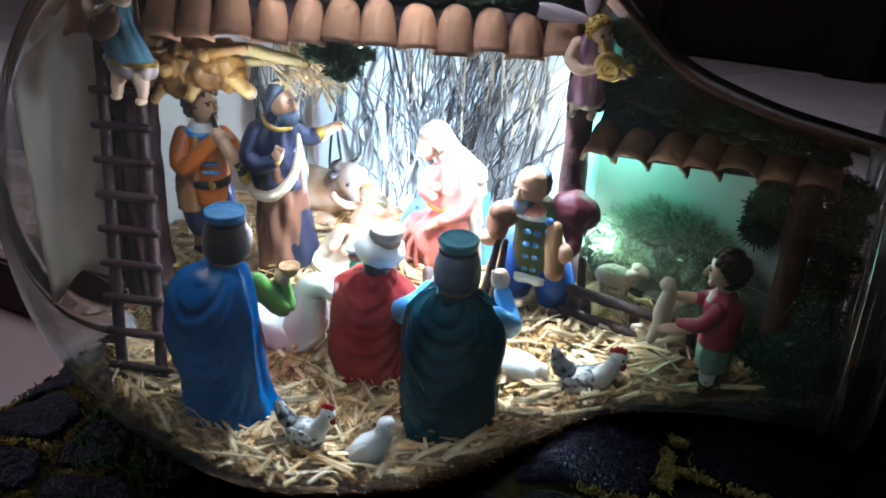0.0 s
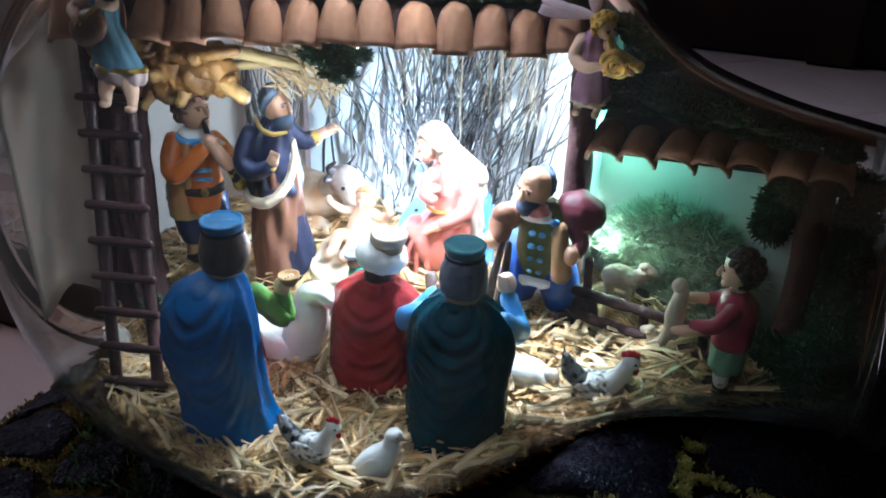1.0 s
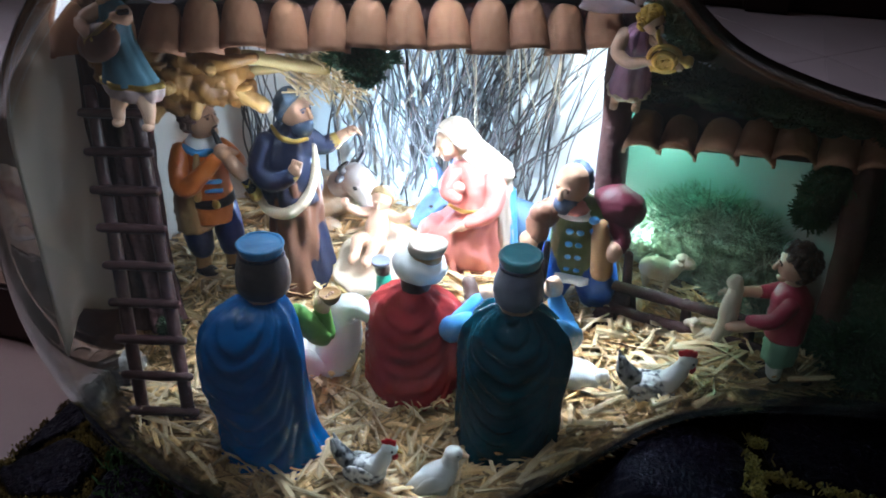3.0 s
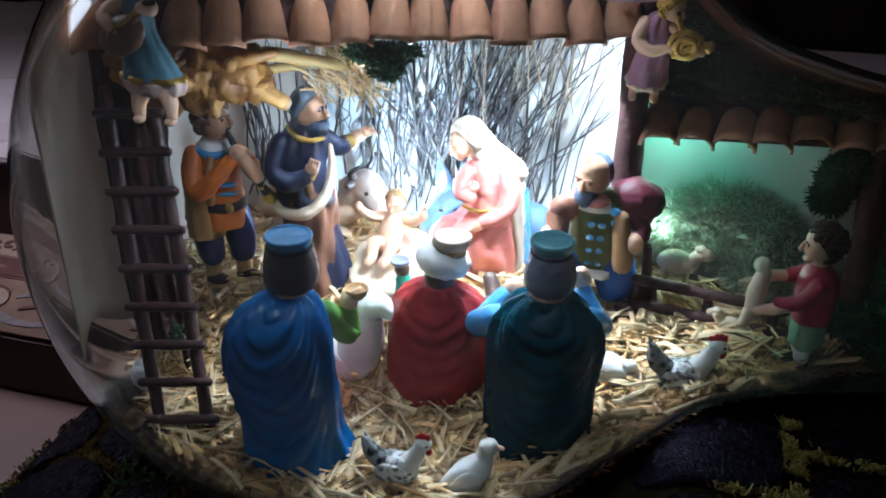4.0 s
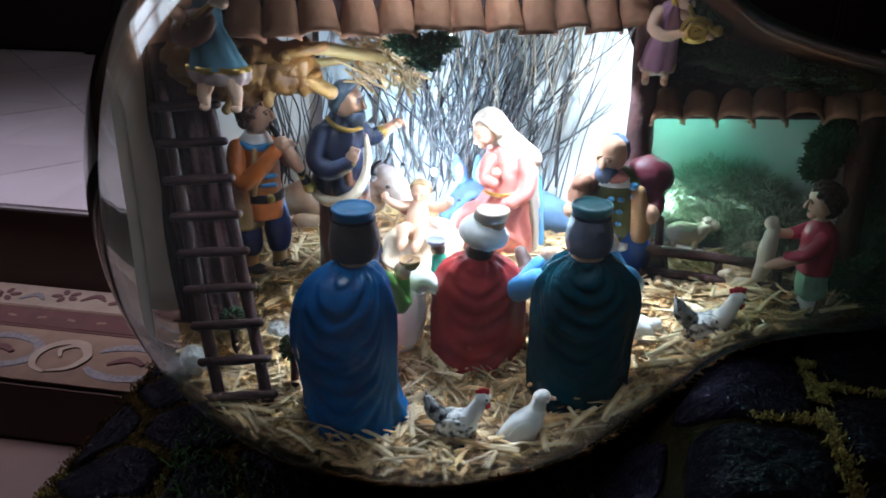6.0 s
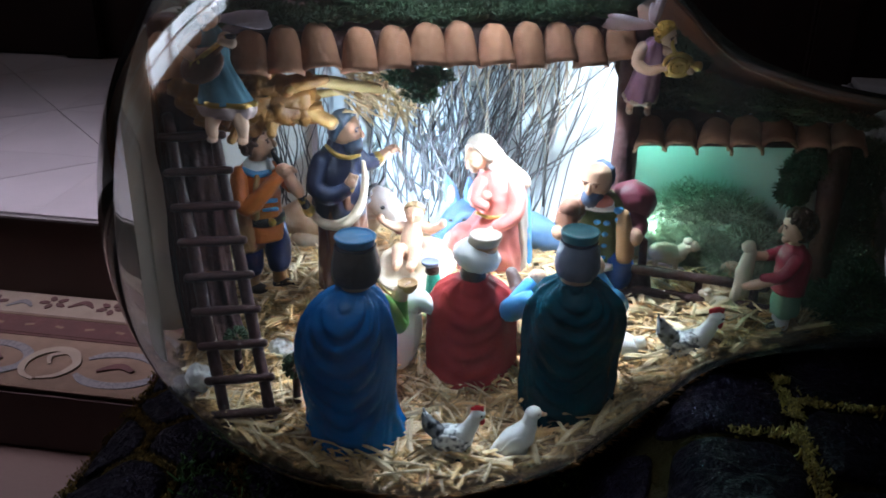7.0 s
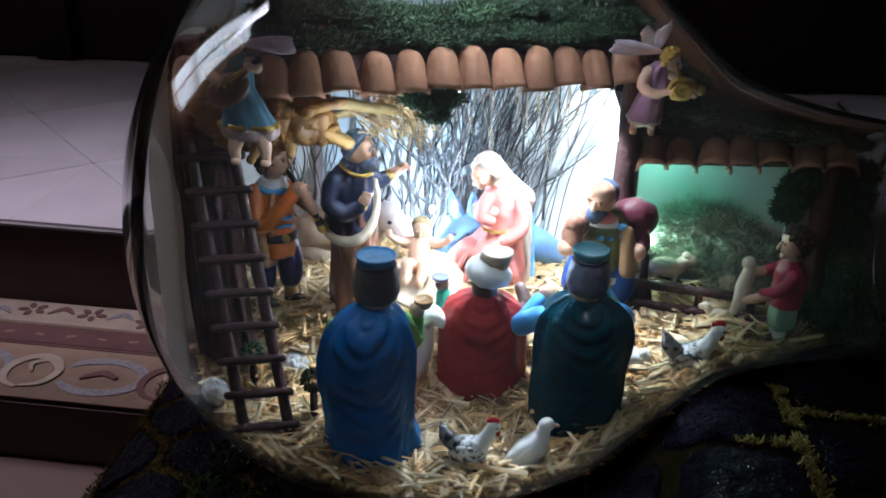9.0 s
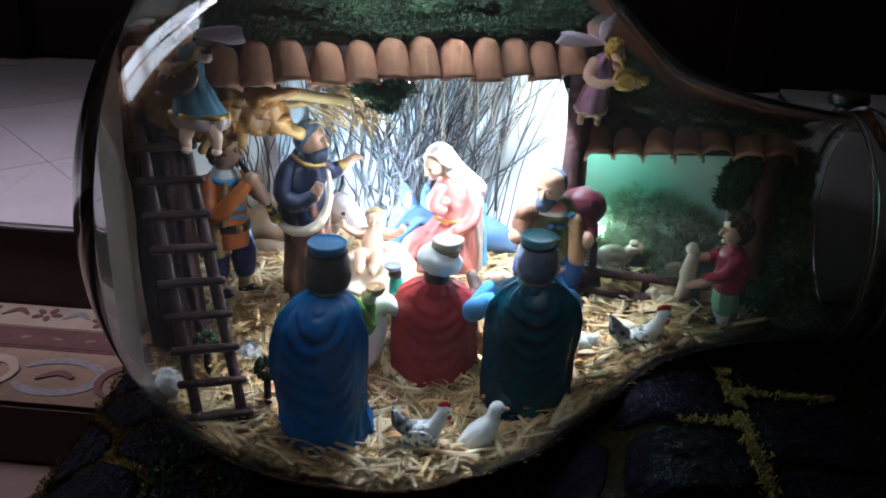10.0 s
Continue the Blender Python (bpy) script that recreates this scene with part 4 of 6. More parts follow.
# ---- figures (thousandths of a unit; x to the right, y away) ----
def swags(depth, pitch, curl, mid=-90.0, spread=1.45):
    """Rolled folds that hang across a cloak's back from the shoulders."""
    m = math.radians(mid)

    def f(a, z):
        d = (a - m + math.pi) % (2 * math.pi) - math.pi
        w = max(0.0, 1 - (d / spread) ** 2) ** 0.7
        ph = math.pi * (z - curl * d * d + 1.6 * noise.noise((1.3 * d, z * 0.04, depth))) / pitch
        roll = abs(math.sin(ph)) ** 0.8 - 0.6
        roll *= 0.75 + 0.8 * noise.noise((1.6 * d + 3, z * 0.07, depth))
        side = math.sin(9 * a + z * 0.05 + 1.5 * math.sin(z * 0.06))
        return depth * (1.25 * w * roll + 0.55 * side * (1 - w) + 0.5 * noise.noise((2 * math.cos(a), 2 * math.sin(a), z * 0.04)))
    return f


def pleats(depth, count, twist=0.0):
    return lambda a, z: depth * math.sin(count * a + twist * z) + 0.4 * depth * math.sin((count * 2 + 1) * a - 1.7 * twist * z)


def king_blue():
    bm = bmesh.new()
    loft(bm, [(2.5, -2.5, 13, 24.5, 16), (2, -2.5, 17, 23.2, 16), (0.4, -2.5, 25, 19.8, 15), (-1, -3, 35, 18, 14), (-1.5, -5, 47, 18, 13.6), (-2, -7, 58, 18.2, 13.4), (-1.5, -7.5, 68, 17.8, 12.8), (-1, -7, 76, 16.6, 12), (-0.5, -4, 82.5, 12.8, 10), (0, 0, 85.5, 7.0, 7)],
         0, n=112, steps=10, fold=swags(2.3, 8.2, 17, spread=1.25))
    tube(bm, [(0, 1, 80), (0, 2, 90)], [5.6, 5.6], 2)
    loft(bm, [(0, 2, 86.5, 5.0, 5.0), (0, 2.4, 87.5, 7.8, 7.6), (0, 3, 91, 8.9, 8.6), (0, 3, 95, 8.7, 8.4), (0, 3, 99, 8.0, 7.8), (0, 3, 102.2, 7.0, 6.8)], 1, n=44, steps=5, fold=lambda a, z: 0.16 * math.sin(19 * a + 0.12 * z))
    loft(bm, [(0, 3, 101.2, 7.7, 7.5), (0, 3, 102.0, 7.6, 7.4), (0, 3, 102.2, 6.6, 6.4)], 8, n=36, steps=2)
    loft(bm, [(0, 3, 101.8, 6.8, 6.6), (0, 3, 102.8, 7.2, 7.0), (0, 3, 104.6, 7.8, 7.6), (0, 3, 105.4, 7.8, 7.6), (0, 3, 105.6, 7.0, 6.8), (0, 3, 105.0, 6.2, 6.0), (0, 3, 104.8, 0.4, 0.4)], 4, n=36, steps=3)
    head(bm, (0, 8.0, 92), 6.8, 88, 2, None, 1)
    tube(bm, [(9, 7, 76), (11.5, 16, 64), (12.5, 19.5, 61), (13, 18.5, 67), (13.5, 17.5, 72)], [4.2, 4.6, 4.3, 3.7, 3.2], 3, n=16)
    ball(bm, (14, 17, 75.5), (3.2, 3.0, 3.6), 2)
    for k in range(4):
        tube(bm, [(14 + 0.5 * k, 15 + 1.3 * k, 76), (15.5 + 0.5 * k, 15.4 + 1.3 * k, 79.6)], [1.0, 0.8], 2, n=7, steps=2)
    loft(bm, [(16.5, 18, 76, 1.5, 1.5), (16.5, 18, 78, 3.4, 3.4), (16.5, 18, 80.5, 4.0, 4.0), (16.5, 18, 79.6, 3.2, 3.2)], 6, n=16, steps=2)
    tube(bm, [(-16, 3, 72), (-20, 9, 57), (-20, 13, 46)], [4.4, 4.6, 3.6], 3, n=12)
    loft(bm, [(2, 7, 24, 8, 8), (2, 7, 44, 8, 8), (2, 6, 62, 6, 7)], 7, n=24, steps=4, fold=pleats(0.4, 6))
    return statue("king_statue", bm, [P_BLUE, P_KINGHAIR, P_SKIN, P_GREEN, P_CAP, P_GREYHAIR, P_TAN, P_CRIMSON, P_NAVY], (-0.0205, -0.0665, 0.0305), "glazed king statuette in a blue cloak and flat cap", "statue", "kings")


def king_green():
    bm = bmesh.new()
    loft(bm, [(0, 0, 0, 17.5, 15), (0, 0, 8, 18, 15), (-0.5, 1, 22, 18.8, 15), (0, 1, 36, 19, 14.5), (0.5, 1, 48, 19.4, 14), (0.5, 2, 56, 19, 13), (0.5, 2, 62, 17, 11.5), (0, 3, 67, 12.5, 9.5), (0, 3, 70.5, 7.5, 7)],
         0, n=112, steps=10, fold=swags(2.3, 6.8, 17, spread=1.25))
    tube(bm, [(0, 3, 66), (0, 3, 74)], [6.2, 6.2], 2)
    loft(bm, [(0, 3, 71.5, 5.0, 5.0), (0, 3, 72.3, 7.2, 7.0), (0, 3, 76, 8.4, 8.0), (0, 3, 80.5, 8.3, 7.9), (0, 3, 84.5, 7.4, 7.2), (0, 3, 87.2, 6.4, 6.2)], 1, n=48, steps=5, fold=lambda a, z: 0.16 * math.sin(19 * a + 0.15 * z))
    loft(bm, [(0, 3, 86.2, 7.1, 6.9), (0, 3, 87.0, 7.0, 6.8), (0, 3, 87.2, 6.2, 6.0)], 6, n=36, steps=2)
    loft(bm, [(0, 3, 86.8, 6.3, 6.1), (0, 3, 87.8, 6.6, 6.4), (0, 3, 89.8, 7.2, 7.0), (0, 3, 90.8, 7.2, 7.0), (0, 3, 91.0, 6.5, 6.3), (0, 3, 90.4, 5.6, 5.4), (0, 3, 90.2, 0.4, 0.4)], 4, n=36, steps=3)
    head(bm, (0, 7, 77.5), 6.2, 80, 2, None, 1)
    tube(bm, [(-18, 4, 58), (-24, 8, 52), (-24, 13, 50), (-18, 19, 58)], [4.6, 4.9, 4.4, 3.4], 3, n=12)
    ball(bm, (-15, 21, 61), 3.4, 2)
    tube(bm, [(15, 5, 62), (17.5, 13, 55), (14.5, 20, 54), (9.5, 24.5, 61)], [4.4, 4.6, 4.2, 3.3], 3, n=14)
    ball(bm, (8.0, 25.5, 66), (3.6, 3.4, 4.4), 2)
    for k in range(3):
        tube(bm, [(6.4 + 1.3 * k, 23, 66.5), (6.0 + 1.3 * k, 22.6, 70)], [1.1, 0.8], 2, n=7, steps=2)
    return statue("king_statue", bm, [P_DKTEAL, P_GREYHAIR, P_SKIN, P_SKY, paint("cap_teal", (0.06, 0.24, 0.30), 0.3, 0.4), P_GREYHAIR, P_NAVY], (0.0605, -0.0420, 0.0435), "glazed grey-haired king statuette in a dark teal cloak", "statue", "kings")


def king_red():
    bm = bmesh.new()
    loft(bm, [(0, 0, -3, 18.5, 14), (0, 0, 3, 19, 14), (0, 0, 14, 19, 13.5), (0, 1, 26, 19, 13), (0, 1, 36, 18.8, 12.5), (0, 2, 42, 17, 11), (0, 2, 46, 12.5, 9), (0, 2, 49, 7, 6.5)],
         0, n=88, steps=8, fold=swags(1.5, 7.2, 16, spread=1.25))
    ball(bm, (15, 6, 5), (9, 10, 8), 0)
    tube(bm, [(0, 2, 45), (0, 2.5, 52)], [5.4, 5.6], 1)
    head(bm, (0, 6, 54), 6.8, 95, 1, None, 1)
    ball(bm, (1, 3, 58.5), (10, 9.6, 6.6), 2, n=28, m=14, tilt=(0, 12, 0), shape=lambda p: 1 + 0.035 * math.sin(5 * p.z + 7 * math.atan2(p.y, p.x)))
    loft(bm, [(3, 3, 61.5, 6.4, 6.2), (3.6, 3, 64.5, 6.2, 6.0)], 6, n=24, steps=2)
    loft(bm, [(3.6, 3, 64.3, 6.4, 6.2), (4.2, 3, 67.4, 6.9, 6.7), (4.3, 3, 68.4, 6.2, 6.0), (4.3, 3, 67.6, 5.0, 4.8), (4.3, 3, 67.4, 0.4, 0.4)], 7, n=28, steps=2)
    tube(bm, [(-13, 6, 38), (-18, 13, 28), (-19, 17, 29), (-19.5, 19, 38)], [4.0, 4.0, 3.8, 3.2], 3, n=12)
    ball(bm, (-20, 19.5, 42), (3.2, 3.0, 3.0), 1)
    loft(bm, [(-21, 20, 42.5, 1.5, 1.5), (-21, 20, 44.5, 3.6, 3.6), (-21, 20, 46, 4.0, 4.0), (-21, 20, 45.5, 3.0, 3.0)], 4, n=16, steps=2)
    tube(bm, [(14, 6, 38), (18, 13, 38), (15, 19, 44)], [3.8, 3.6, 2.8], 1, n=12)
    return statue("king_statue", bm, [P_RED, P_DKSKIN, P_WHITE, P_SEA, P_GREYHAIR, P_GREYHAIR, P_TAN, P_VEIL], (0.0190, -0.0260, 0.0545), "dark-skinned kneeling king statuette in red with a white turban", "statue", "kings")


def joseph():
    bm = bmesh.new()
    loft(bm, [(1, 1, -2, 12.8, 13.6), (1, 1, 6, 12.0, 13.0), (0, 1, 20, 10.8, 12.2), (0, 1, 34, 10.2, 11.6), (0, 1, 46, 10.2, 11.5), (0, 1, 54, 10.0, 11.0)], 0, n=72, steps=8, fold=lambda a, z: 0.75 * math.sin(6 * a + 0.16 * z) + 0.35 * math.sin(11 * a - 0.10 * z))
    loft(bm, [(9.5, 3, -2, 8.2, 9.6), (8.5, 3, 10, 7.0, 8.6), (7, 3, 22, 5.0, 7.6), (5, 4, 34, 3.4, 6)], 1, n=36, steps=6, fold=pleats(0.5, 7))
    loft(bm, [(-1, 1, 41, 11.2, 12.2), (-1, 1, 46, 11.6, 12.6), (-1.4, 1, 54, 11.2, 12.2), (-1, 1, 62, 10.6, 11.4), (-0.4, 1, 68, 9.0, 9.4), (0.3, 1, 72, 6.2, 6.4), (0.6, 1, 74.5, 4.4, 4.4)], 1, n=64, steps=8, fold=lambda a, z: 0.55 * math.sin(7 * a + 0.22 * z) + 0.30 * math.sin(13 * a - 0.12 * z))
    # cream hem of the mantle, round the hip and up the front
    tube(bm, [(-12.4, 2, 45), (-11.0, -6, 42), (-5.5, -11.2, 40), (2, -12.6, 40), (7.6, -10.2, 43), (10.6, -5.4, 49), (11.2, -1.5, 57), (10, 0.5, 65)], [1.2, 1.8, 2.2, 2.4, 2.3, 1.9, 1.5, 1.1], 2, n=14, steps=5)
        # arm laid over the chest
    tube(bm, [(-6, -7, 67), (-7.6, -11.5, 57.5), (-1.5, -13.2, 53.5), (5.5, -12, 56.5)], [4.4, 4.3, 4.0, 3.2], 1, n=16, steps=5)
    loft(bm, [(5.6, -12, 55.4, 3.0, 2.6), (6.2, -11.9, 57.2, 3.0, 2.6)], 4, n=16, steps=1)
    ball(bm, (7.4, -11.6, 59.4), (2.6, 2.1, 3.2), 3, tilt=(0, 25, 0))
    for k in range(4):
        tube(bm, [(6.6 + 0.9 * k, -12.6 + 0.3 * k, 60.5), (7.6 + 0.9 * k, -12.2 + 0.3 * k, 63.6 - 0.4 * k)], [0.8, 0.6], 3, n=7, steps=2)
    # arm held out towards the cradle
    tube(bm, [(5, 4, 67), (9.5, 8, 62), (13.5, 10.5, 63)], [4.2, 4.0, 3.5], 1, n=14)
    tube(bm, [(13.4, 10.5, 63.0), (14.2, 11.0, 63.5)], [3.5, 3.3], 4, n=14, steps=2)
    tube(bm, [(14, 11, 63.4), (18, 13.4, 66)], [2.7, 2.3], 3, n=12)
    ball(bm, (19.8, 14.4, 67), (2.9, 2.4, 2.0), 3, tilt=(0, -20, 30))
    for k in range(4):
        tube(bm, [(21.2, 13.2 + 0.95 * k, 67.8), (23.4, 14.0 + 0.95 * k, 67.4 - 0.8 * k)], [0.9, 0.7], 3, n=7, steps=2)
    tube(bm, [(0.4, 1, 71), (1.4, 0.6, 76)], [4.4, 4.2], 3)
    head(bm, (2.6, 0, 79.4), 6.9, -8, 3, 5, 6, 6, 0.24, beard=6)
    tube(bm, [(-4.6, -4.6, 73), (0.5, -8.2, 70.4), (6, -7.8, 69.4), (9.4, -3.6, 69.4)], [0.8, 1.0, 1.0, 0.8], 4, n=8)
    return statue("saint_statue", bm, [P_BROWN, P_NAVY, P_CREAM, P_TANSKIN, GOLD, P_BLUEHAIR, P_BEARD], (-0.0435, 0.003, 0.0755), "standing bearded statuette in a navy robe and brown mantle", "statue")


def mary():
    bm = bmesh.new()
    loft(bm, [(2, 0, -2, 16, 12), (2, 0, 4, 15.5, 12), (0, -2, 12, 16, 13), (-1, -2, 20, 15, 12.5), (2, -1, 26, 12, 11), (4, 0, 31, 9.8, 9.2)], 0, n=72, steps=8, fold=lambda a, z: 0.7 * math.sin(7 * a + 0.16 * z) + 0.4 * math.sin(12 * a - 0.1 * z))
    ball(bm, (-9, -5, 19), (8.5, 8, 6.5), 0, tilt=(0, 20, 0))
    tube(bm, [(-14, -6, 18), (-15.5, -7, 8), (-15, -7, -1)], [5, 4.6, 5.6], 0, n=14)
    for x, lean in ((-17, -1), (-12.5, 0), (-8, 1.5), (-3, 2.5)):
        tube(bm, [(x + 5, -11.5, 21), (x + 1, -13.6, 12), (x + lean, -14, 2)], [0.8, 1.3, 1.5], 0, n=8)
    loft(bm, [(4, 0, 29, 9.0, 8.4), (4, 0, 36, 8.8, 7.9), (3.6, 0, 43, 9.6, 7.8), (2.6, 0, 48, 9.4, 7.2), (1.2, -0.4, 52, 6.4, 5.4), (-0.6, -0.6, 55, 3.8, 3.8)], 0, n=40, steps=6, fold=pleats(0.25, 6, 0.1))
    # arm from the shoulder to the lap
    tube(bm, [(10.4, -2, 47.5), (13.2, -5, 39), (11.4, -9.5, 32.5), (5, -13, 29)], [4.3, 4.3, 3.9, 3.0], 0, n=16, steps=5)
    ball(bm, (2.4, -14, 27.2), (3.4, 1.8, 2.1), 2, tilt=(0, -32, 0))
    for k in range(3):
        tube(bm, [(0.8, -14.6 + 0.7 * k, 26.2), (-2.4, -15 + 0.8 * k, 23.8 - 0.5 * k)], [0.85, 0.65], 2, n=7, steps=2)
    tube(bm, [(-4, -6, 47), (-6.4, -8.6, 40), (-2, -10, 37.5)], [3.6, 3.5, 2.7], 0, n=12)
    ball(bm, (-1.4, -9.0, 42), (2.8, 1.7, 2.8), 6)
    tube(bm, [(-5.5, -7.4, 32.5), (1, -9.6, 31.6), (9, -8.2, 33), (12.4, -3, 34)], [0.8, 0.8, 0.8, 0.8], 3, n=8)
    tube(bm, [(0.4, -0.4, 51), (-4.5, -2.4, 57)], [3.9, 3.6], 2)
    head(bm, (-6.6, -4.0, 59.6), 6.1, -132, 2, None, 5, 30)
    # veil: a hood round the face that widens over the shoulder
    fm = Vector((math.cos(radians(-132)), math.sin(radians(-132)), -0.50)).normalized()
    ball(bm, (-5.0, -2.2, 61.0), (7.9, 7.7, 8.5), 1, n=56, m=36, shape=lambda p: 1.0 - 0.40 * smoothstep(0.52, 0.66, p.dot(fm) - 0.18 * p.z) + 0.012 * math.sin(9 * p.z + 5 * p.x))
    loft(bm, [(13.4, 4, 43, 4.0, 6.8), (11.0, 3, 45.5, 7.4, 7.8), (8.0, 2.2, 49, 9.2, 7.9), (3.6, 1.2, 53.5, 8.6, 7.2), (-0.6, 0, 58, 7.6, 6.8), (-3.4, -1.2, 63, 6.4, 6.4), (-4.4, -1.8, 67, 4.2, 4.4)], 1, n=56, steps=8, fold=lambda a, z: 0.35 * math.sin(5 * a + 0.2 * z) + 0.2 * math.sin(9 * a))
    # mantle down the back, with a blue lining
    loft(bm, [(15.6, 4, -2, 4.6, 7.6), (15.2, 3.6, 14, 4.2, 7.4), (14, 3.2, 28, 4.0, 7.2), (12.6, 3, 38, 4.6, 7.4), (11.6, 3, 45, 4.2, 7.0)], 7, n=40, steps=6, fold=pleats(0.55, 6, 0.1))
    loft(bm, [(19.4, 7, -2, 2.2, 5.6), (18.6, 6.6, 16, 2.0, 5.4), (16.6, 6, 36, 2.0, 5.0)], 8, n=24, steps=5)
    loft(bm, [(-16.6, 1.5, -2, 6.4, 8), (-17.4, 1, 8, 6.0, 7.4), (-15.6, 0, 17, 5, 6.6), (-10, 0, 23, 4, 6)], 1, n=28, steps=5, fold=pleats(0.4, 5))
    return statue("lady_statue", bm, [P_PINK, P_VEIL, P_SKIN, GOLD, P_BROWNHAIR, P_TAN, P_ROSE, P_MANTLE, P_SKY], (0.0190, 0.0385, 0.0770), "seated lady statuette in a pink dress and cream veil", "statue")


def child():
    bm = bmesh.new()
    tube(bm, [(0, -4, 8.5), (0, 1, 13), (0, 5, 18)], [4.6, 5.2, 4.4], 0, n=18)
    head(bm, (0, 6.5, 24), 4.8, -88, 0, 1, 0, 12, 0.10)
    for s in (-1, 1):
        tube(bm, [(s * 4, 5, 18), (s * 9, 3, 18), (s * 13.5, 1, 21)], [2.5, 2.2, 1.7], 0, n=12)
        ball(bm, (s * 14.6, 0.4, 22.6), (1.9, 1.6, 2.4), 0)
        tube(bm, [(s * 2.6, -4, 9), (s * 4.2, -11, 12), (s * 3.2, -17, 8)], [3.4, 3.0, 2.1], 0, n=12)
        ball(bm, (s * 3.2, -19.4, 8.4), (1.8, 2.6, 2.6), 0)
    return statue("child_statue", bm, [P_SKIN, P_FAIRHAIR, P_BROWNHAIR], (-0.0160, 0.0240, 0.0830), "small bare child statuette lying with open arms", "statue")


def cradle():
    cr = holder("cradle", (-0.0115, 0.0150, 0.0800), "low straw cradle lined with a cream cloth", "cradle", turn=(12, 0, 0))
    bm = bmesh.new()
    loft(bm, [(0, 0, 0, 14, 18), (0, 0, 4, 17, 22), (0, 0, 8, 18, 24), (0, 0, 7, 15, 21)], 0, n=40, steps=3, fold=lambda a, z: 0.5 * math.sin(18 * a + z))
    part("basket", bm, PALEWOOD, cr, "woven straw basket")
    bm = bmesh.new()
    loft(bm, [(0, 0, 6, 14, 19), (0, 0, 8.5, 17.5, 23), (0, 0, 9.4, 15, 20), (0, 0, 8.0, 10, 14), (0, 0, 7.0, 3, 4)], 0, n=40, steps=4, fold=lambda a, z: 0.8 * math.sin(7 * a))
    part("cloth", bm, P_CREAM, cr, "cream cloth lining")
    return cr


def piper():
    bm = bmesh.new()
    for s, y in ((-4.0, -3.5), (4.5, 3.5)):
        tube(bm, [(s, y, 31), (s * 1.2 + 1, y - 1, 22), (s * 1.2 + 1, y, 12)], [5.6, 6.0, 5.2], 1, n=18, rough=0.02, rng=random.Random(3))
        tube(bm, [(s * 1.2 + 1, y, 12), (s * 1.2 + 1, y, 2)], [3.5, 3.2], 3, n=12)
        ball(bm, (s * 1.2 + 3, y - 1, 1.5), (5.2, 3.2, 2.6), 4)
    loft(bm, [(1, 0, 26, 9.4, 9.0), (1, 0, 34, 9.6, 9.2), (0.5, 0, 42, 9.0, 8.8), (0.5, 0, 50, 9.0, 9.0), (0, 0, 57, 8.0, 8.0), (1, 0, 62, 4.6, 4.6)], 0, n=40, steps=6, fold=pleats(0.3, 6, 0.12))
    # tan sheepskin coat over the back
    loft(bm, [(-4.5, -2.5, 22, 7.4, 9.2), (-4.5, -2.5, 32, 7.6, 9.4), (-4.8, -2.2, 44, 6.6, 8.8), (-3.4, -2, 55, 5.0, 7.4), (-2, -1, 60, 3, 4.6)], 3, n=36, steps=6, fold=lambda a, z: 0.5 * math.sin(9 * a + z) * math.sin(0.9 * z))
    tube(bm, [(3.5, -9.0, 57), (3.0, -10.2, 48), (2.0, -9.8, 39)], [1.4, 1.7, 1.5], 3, n=10)
    loft(bm, [(1.5, 0, 34, 9.9, 9.6), (1.5, 0, 37.5, 9.7, 9.4)], 4, n=30, steps=2)
    ball(bm, (8, -6.8, 35.8), (2.2, 1.4, 2.2), 7)
    for z in (42, 46):
        tube(bm, [(5.5, -8.4, z), (9.6, -4.4, z - 0.6)], [0.9, 0.9], 10, n=8, steps=2)
    # white collar and blue neckcloth
    loft(bm, [(1, -0.4, 58, 7.2, 7.0), (1, -0.4, 60.6, 6.2, 6.0), (1, -0.4, 62.4, 4.8, 4.8)], 8, n=26, steps=2)
    tube(bm, [(-3.4, -6.6, 59.4), (2.4, -7.6, 57.6), (7.6, -5.2, 58.4)], [1.2, 1.7, 1.2], 10, n=10)
    tube(bm, [(-5, -6.5, 57), (-3.6, -12, 49), (0.5, -14.2, 45.5), (7, -13.2, 51), (13, -10.5, 58)], [3.9, 4.0, 4.1, 3.5, 2.9], 0, n=16, steps=5)
    ball(bm, (15.6, -9.4, 61), (3.3, 2.9, 3.5), 2)
    for k in range(4):
        tube(bm, [(16.4 + 0.5 * k, -11.4 + 1.2 * k, 62.5 - 0.6 * k), (18.6 + 0.3 * k, -8.4 + 1.0 * k, 62.6 - 0.9 * k)], [0.95, 0.8], 2, n=7, steps=2)
    tube(bm, [(6, 5, 56), (13, 4, 51), (16, -1, 51)], [3.8, 3.6, 3.0], 0, n=14)
    tube(bm, [(16.6, -8.6, 59), (19, -6, 53), (20.2, -4.6, 49.5)], [2.6, 2.9, 2.5], 2, n=12)
    tube(bm, [(9.6, -4.6, 67.0), (14, -7.4, 62.5), (19.4, -5.4, 51.5), (23.6, -2.2, 41)], [1.0, 1.3, 1.5, 2.5], 5, n=12)
    tube(bm, [(21.2, -4.0, 47), (21.8, -3.6, 45.4)], [2.0, 2.1], 7, n=12, steps=2)
    tube(bm, [(23.1, -2.6, 42.2), (23.7, -2.2, 40.6)], [2.6, 2.8], 7, n=12, steps=2)
    tube(bm, [(1, 0, 60), (1.6, -0.6, 65.6)], [3.9, 3.8], 2)
    head(bm, (2.4, -1.6, 70), 6.5, -4, 2, 6, 6, -6, 0.26)
    curls(bm, (1.6, -1.4, 70.8), 6.6, -4, 6, 60, 5, 0.22, 0.18)
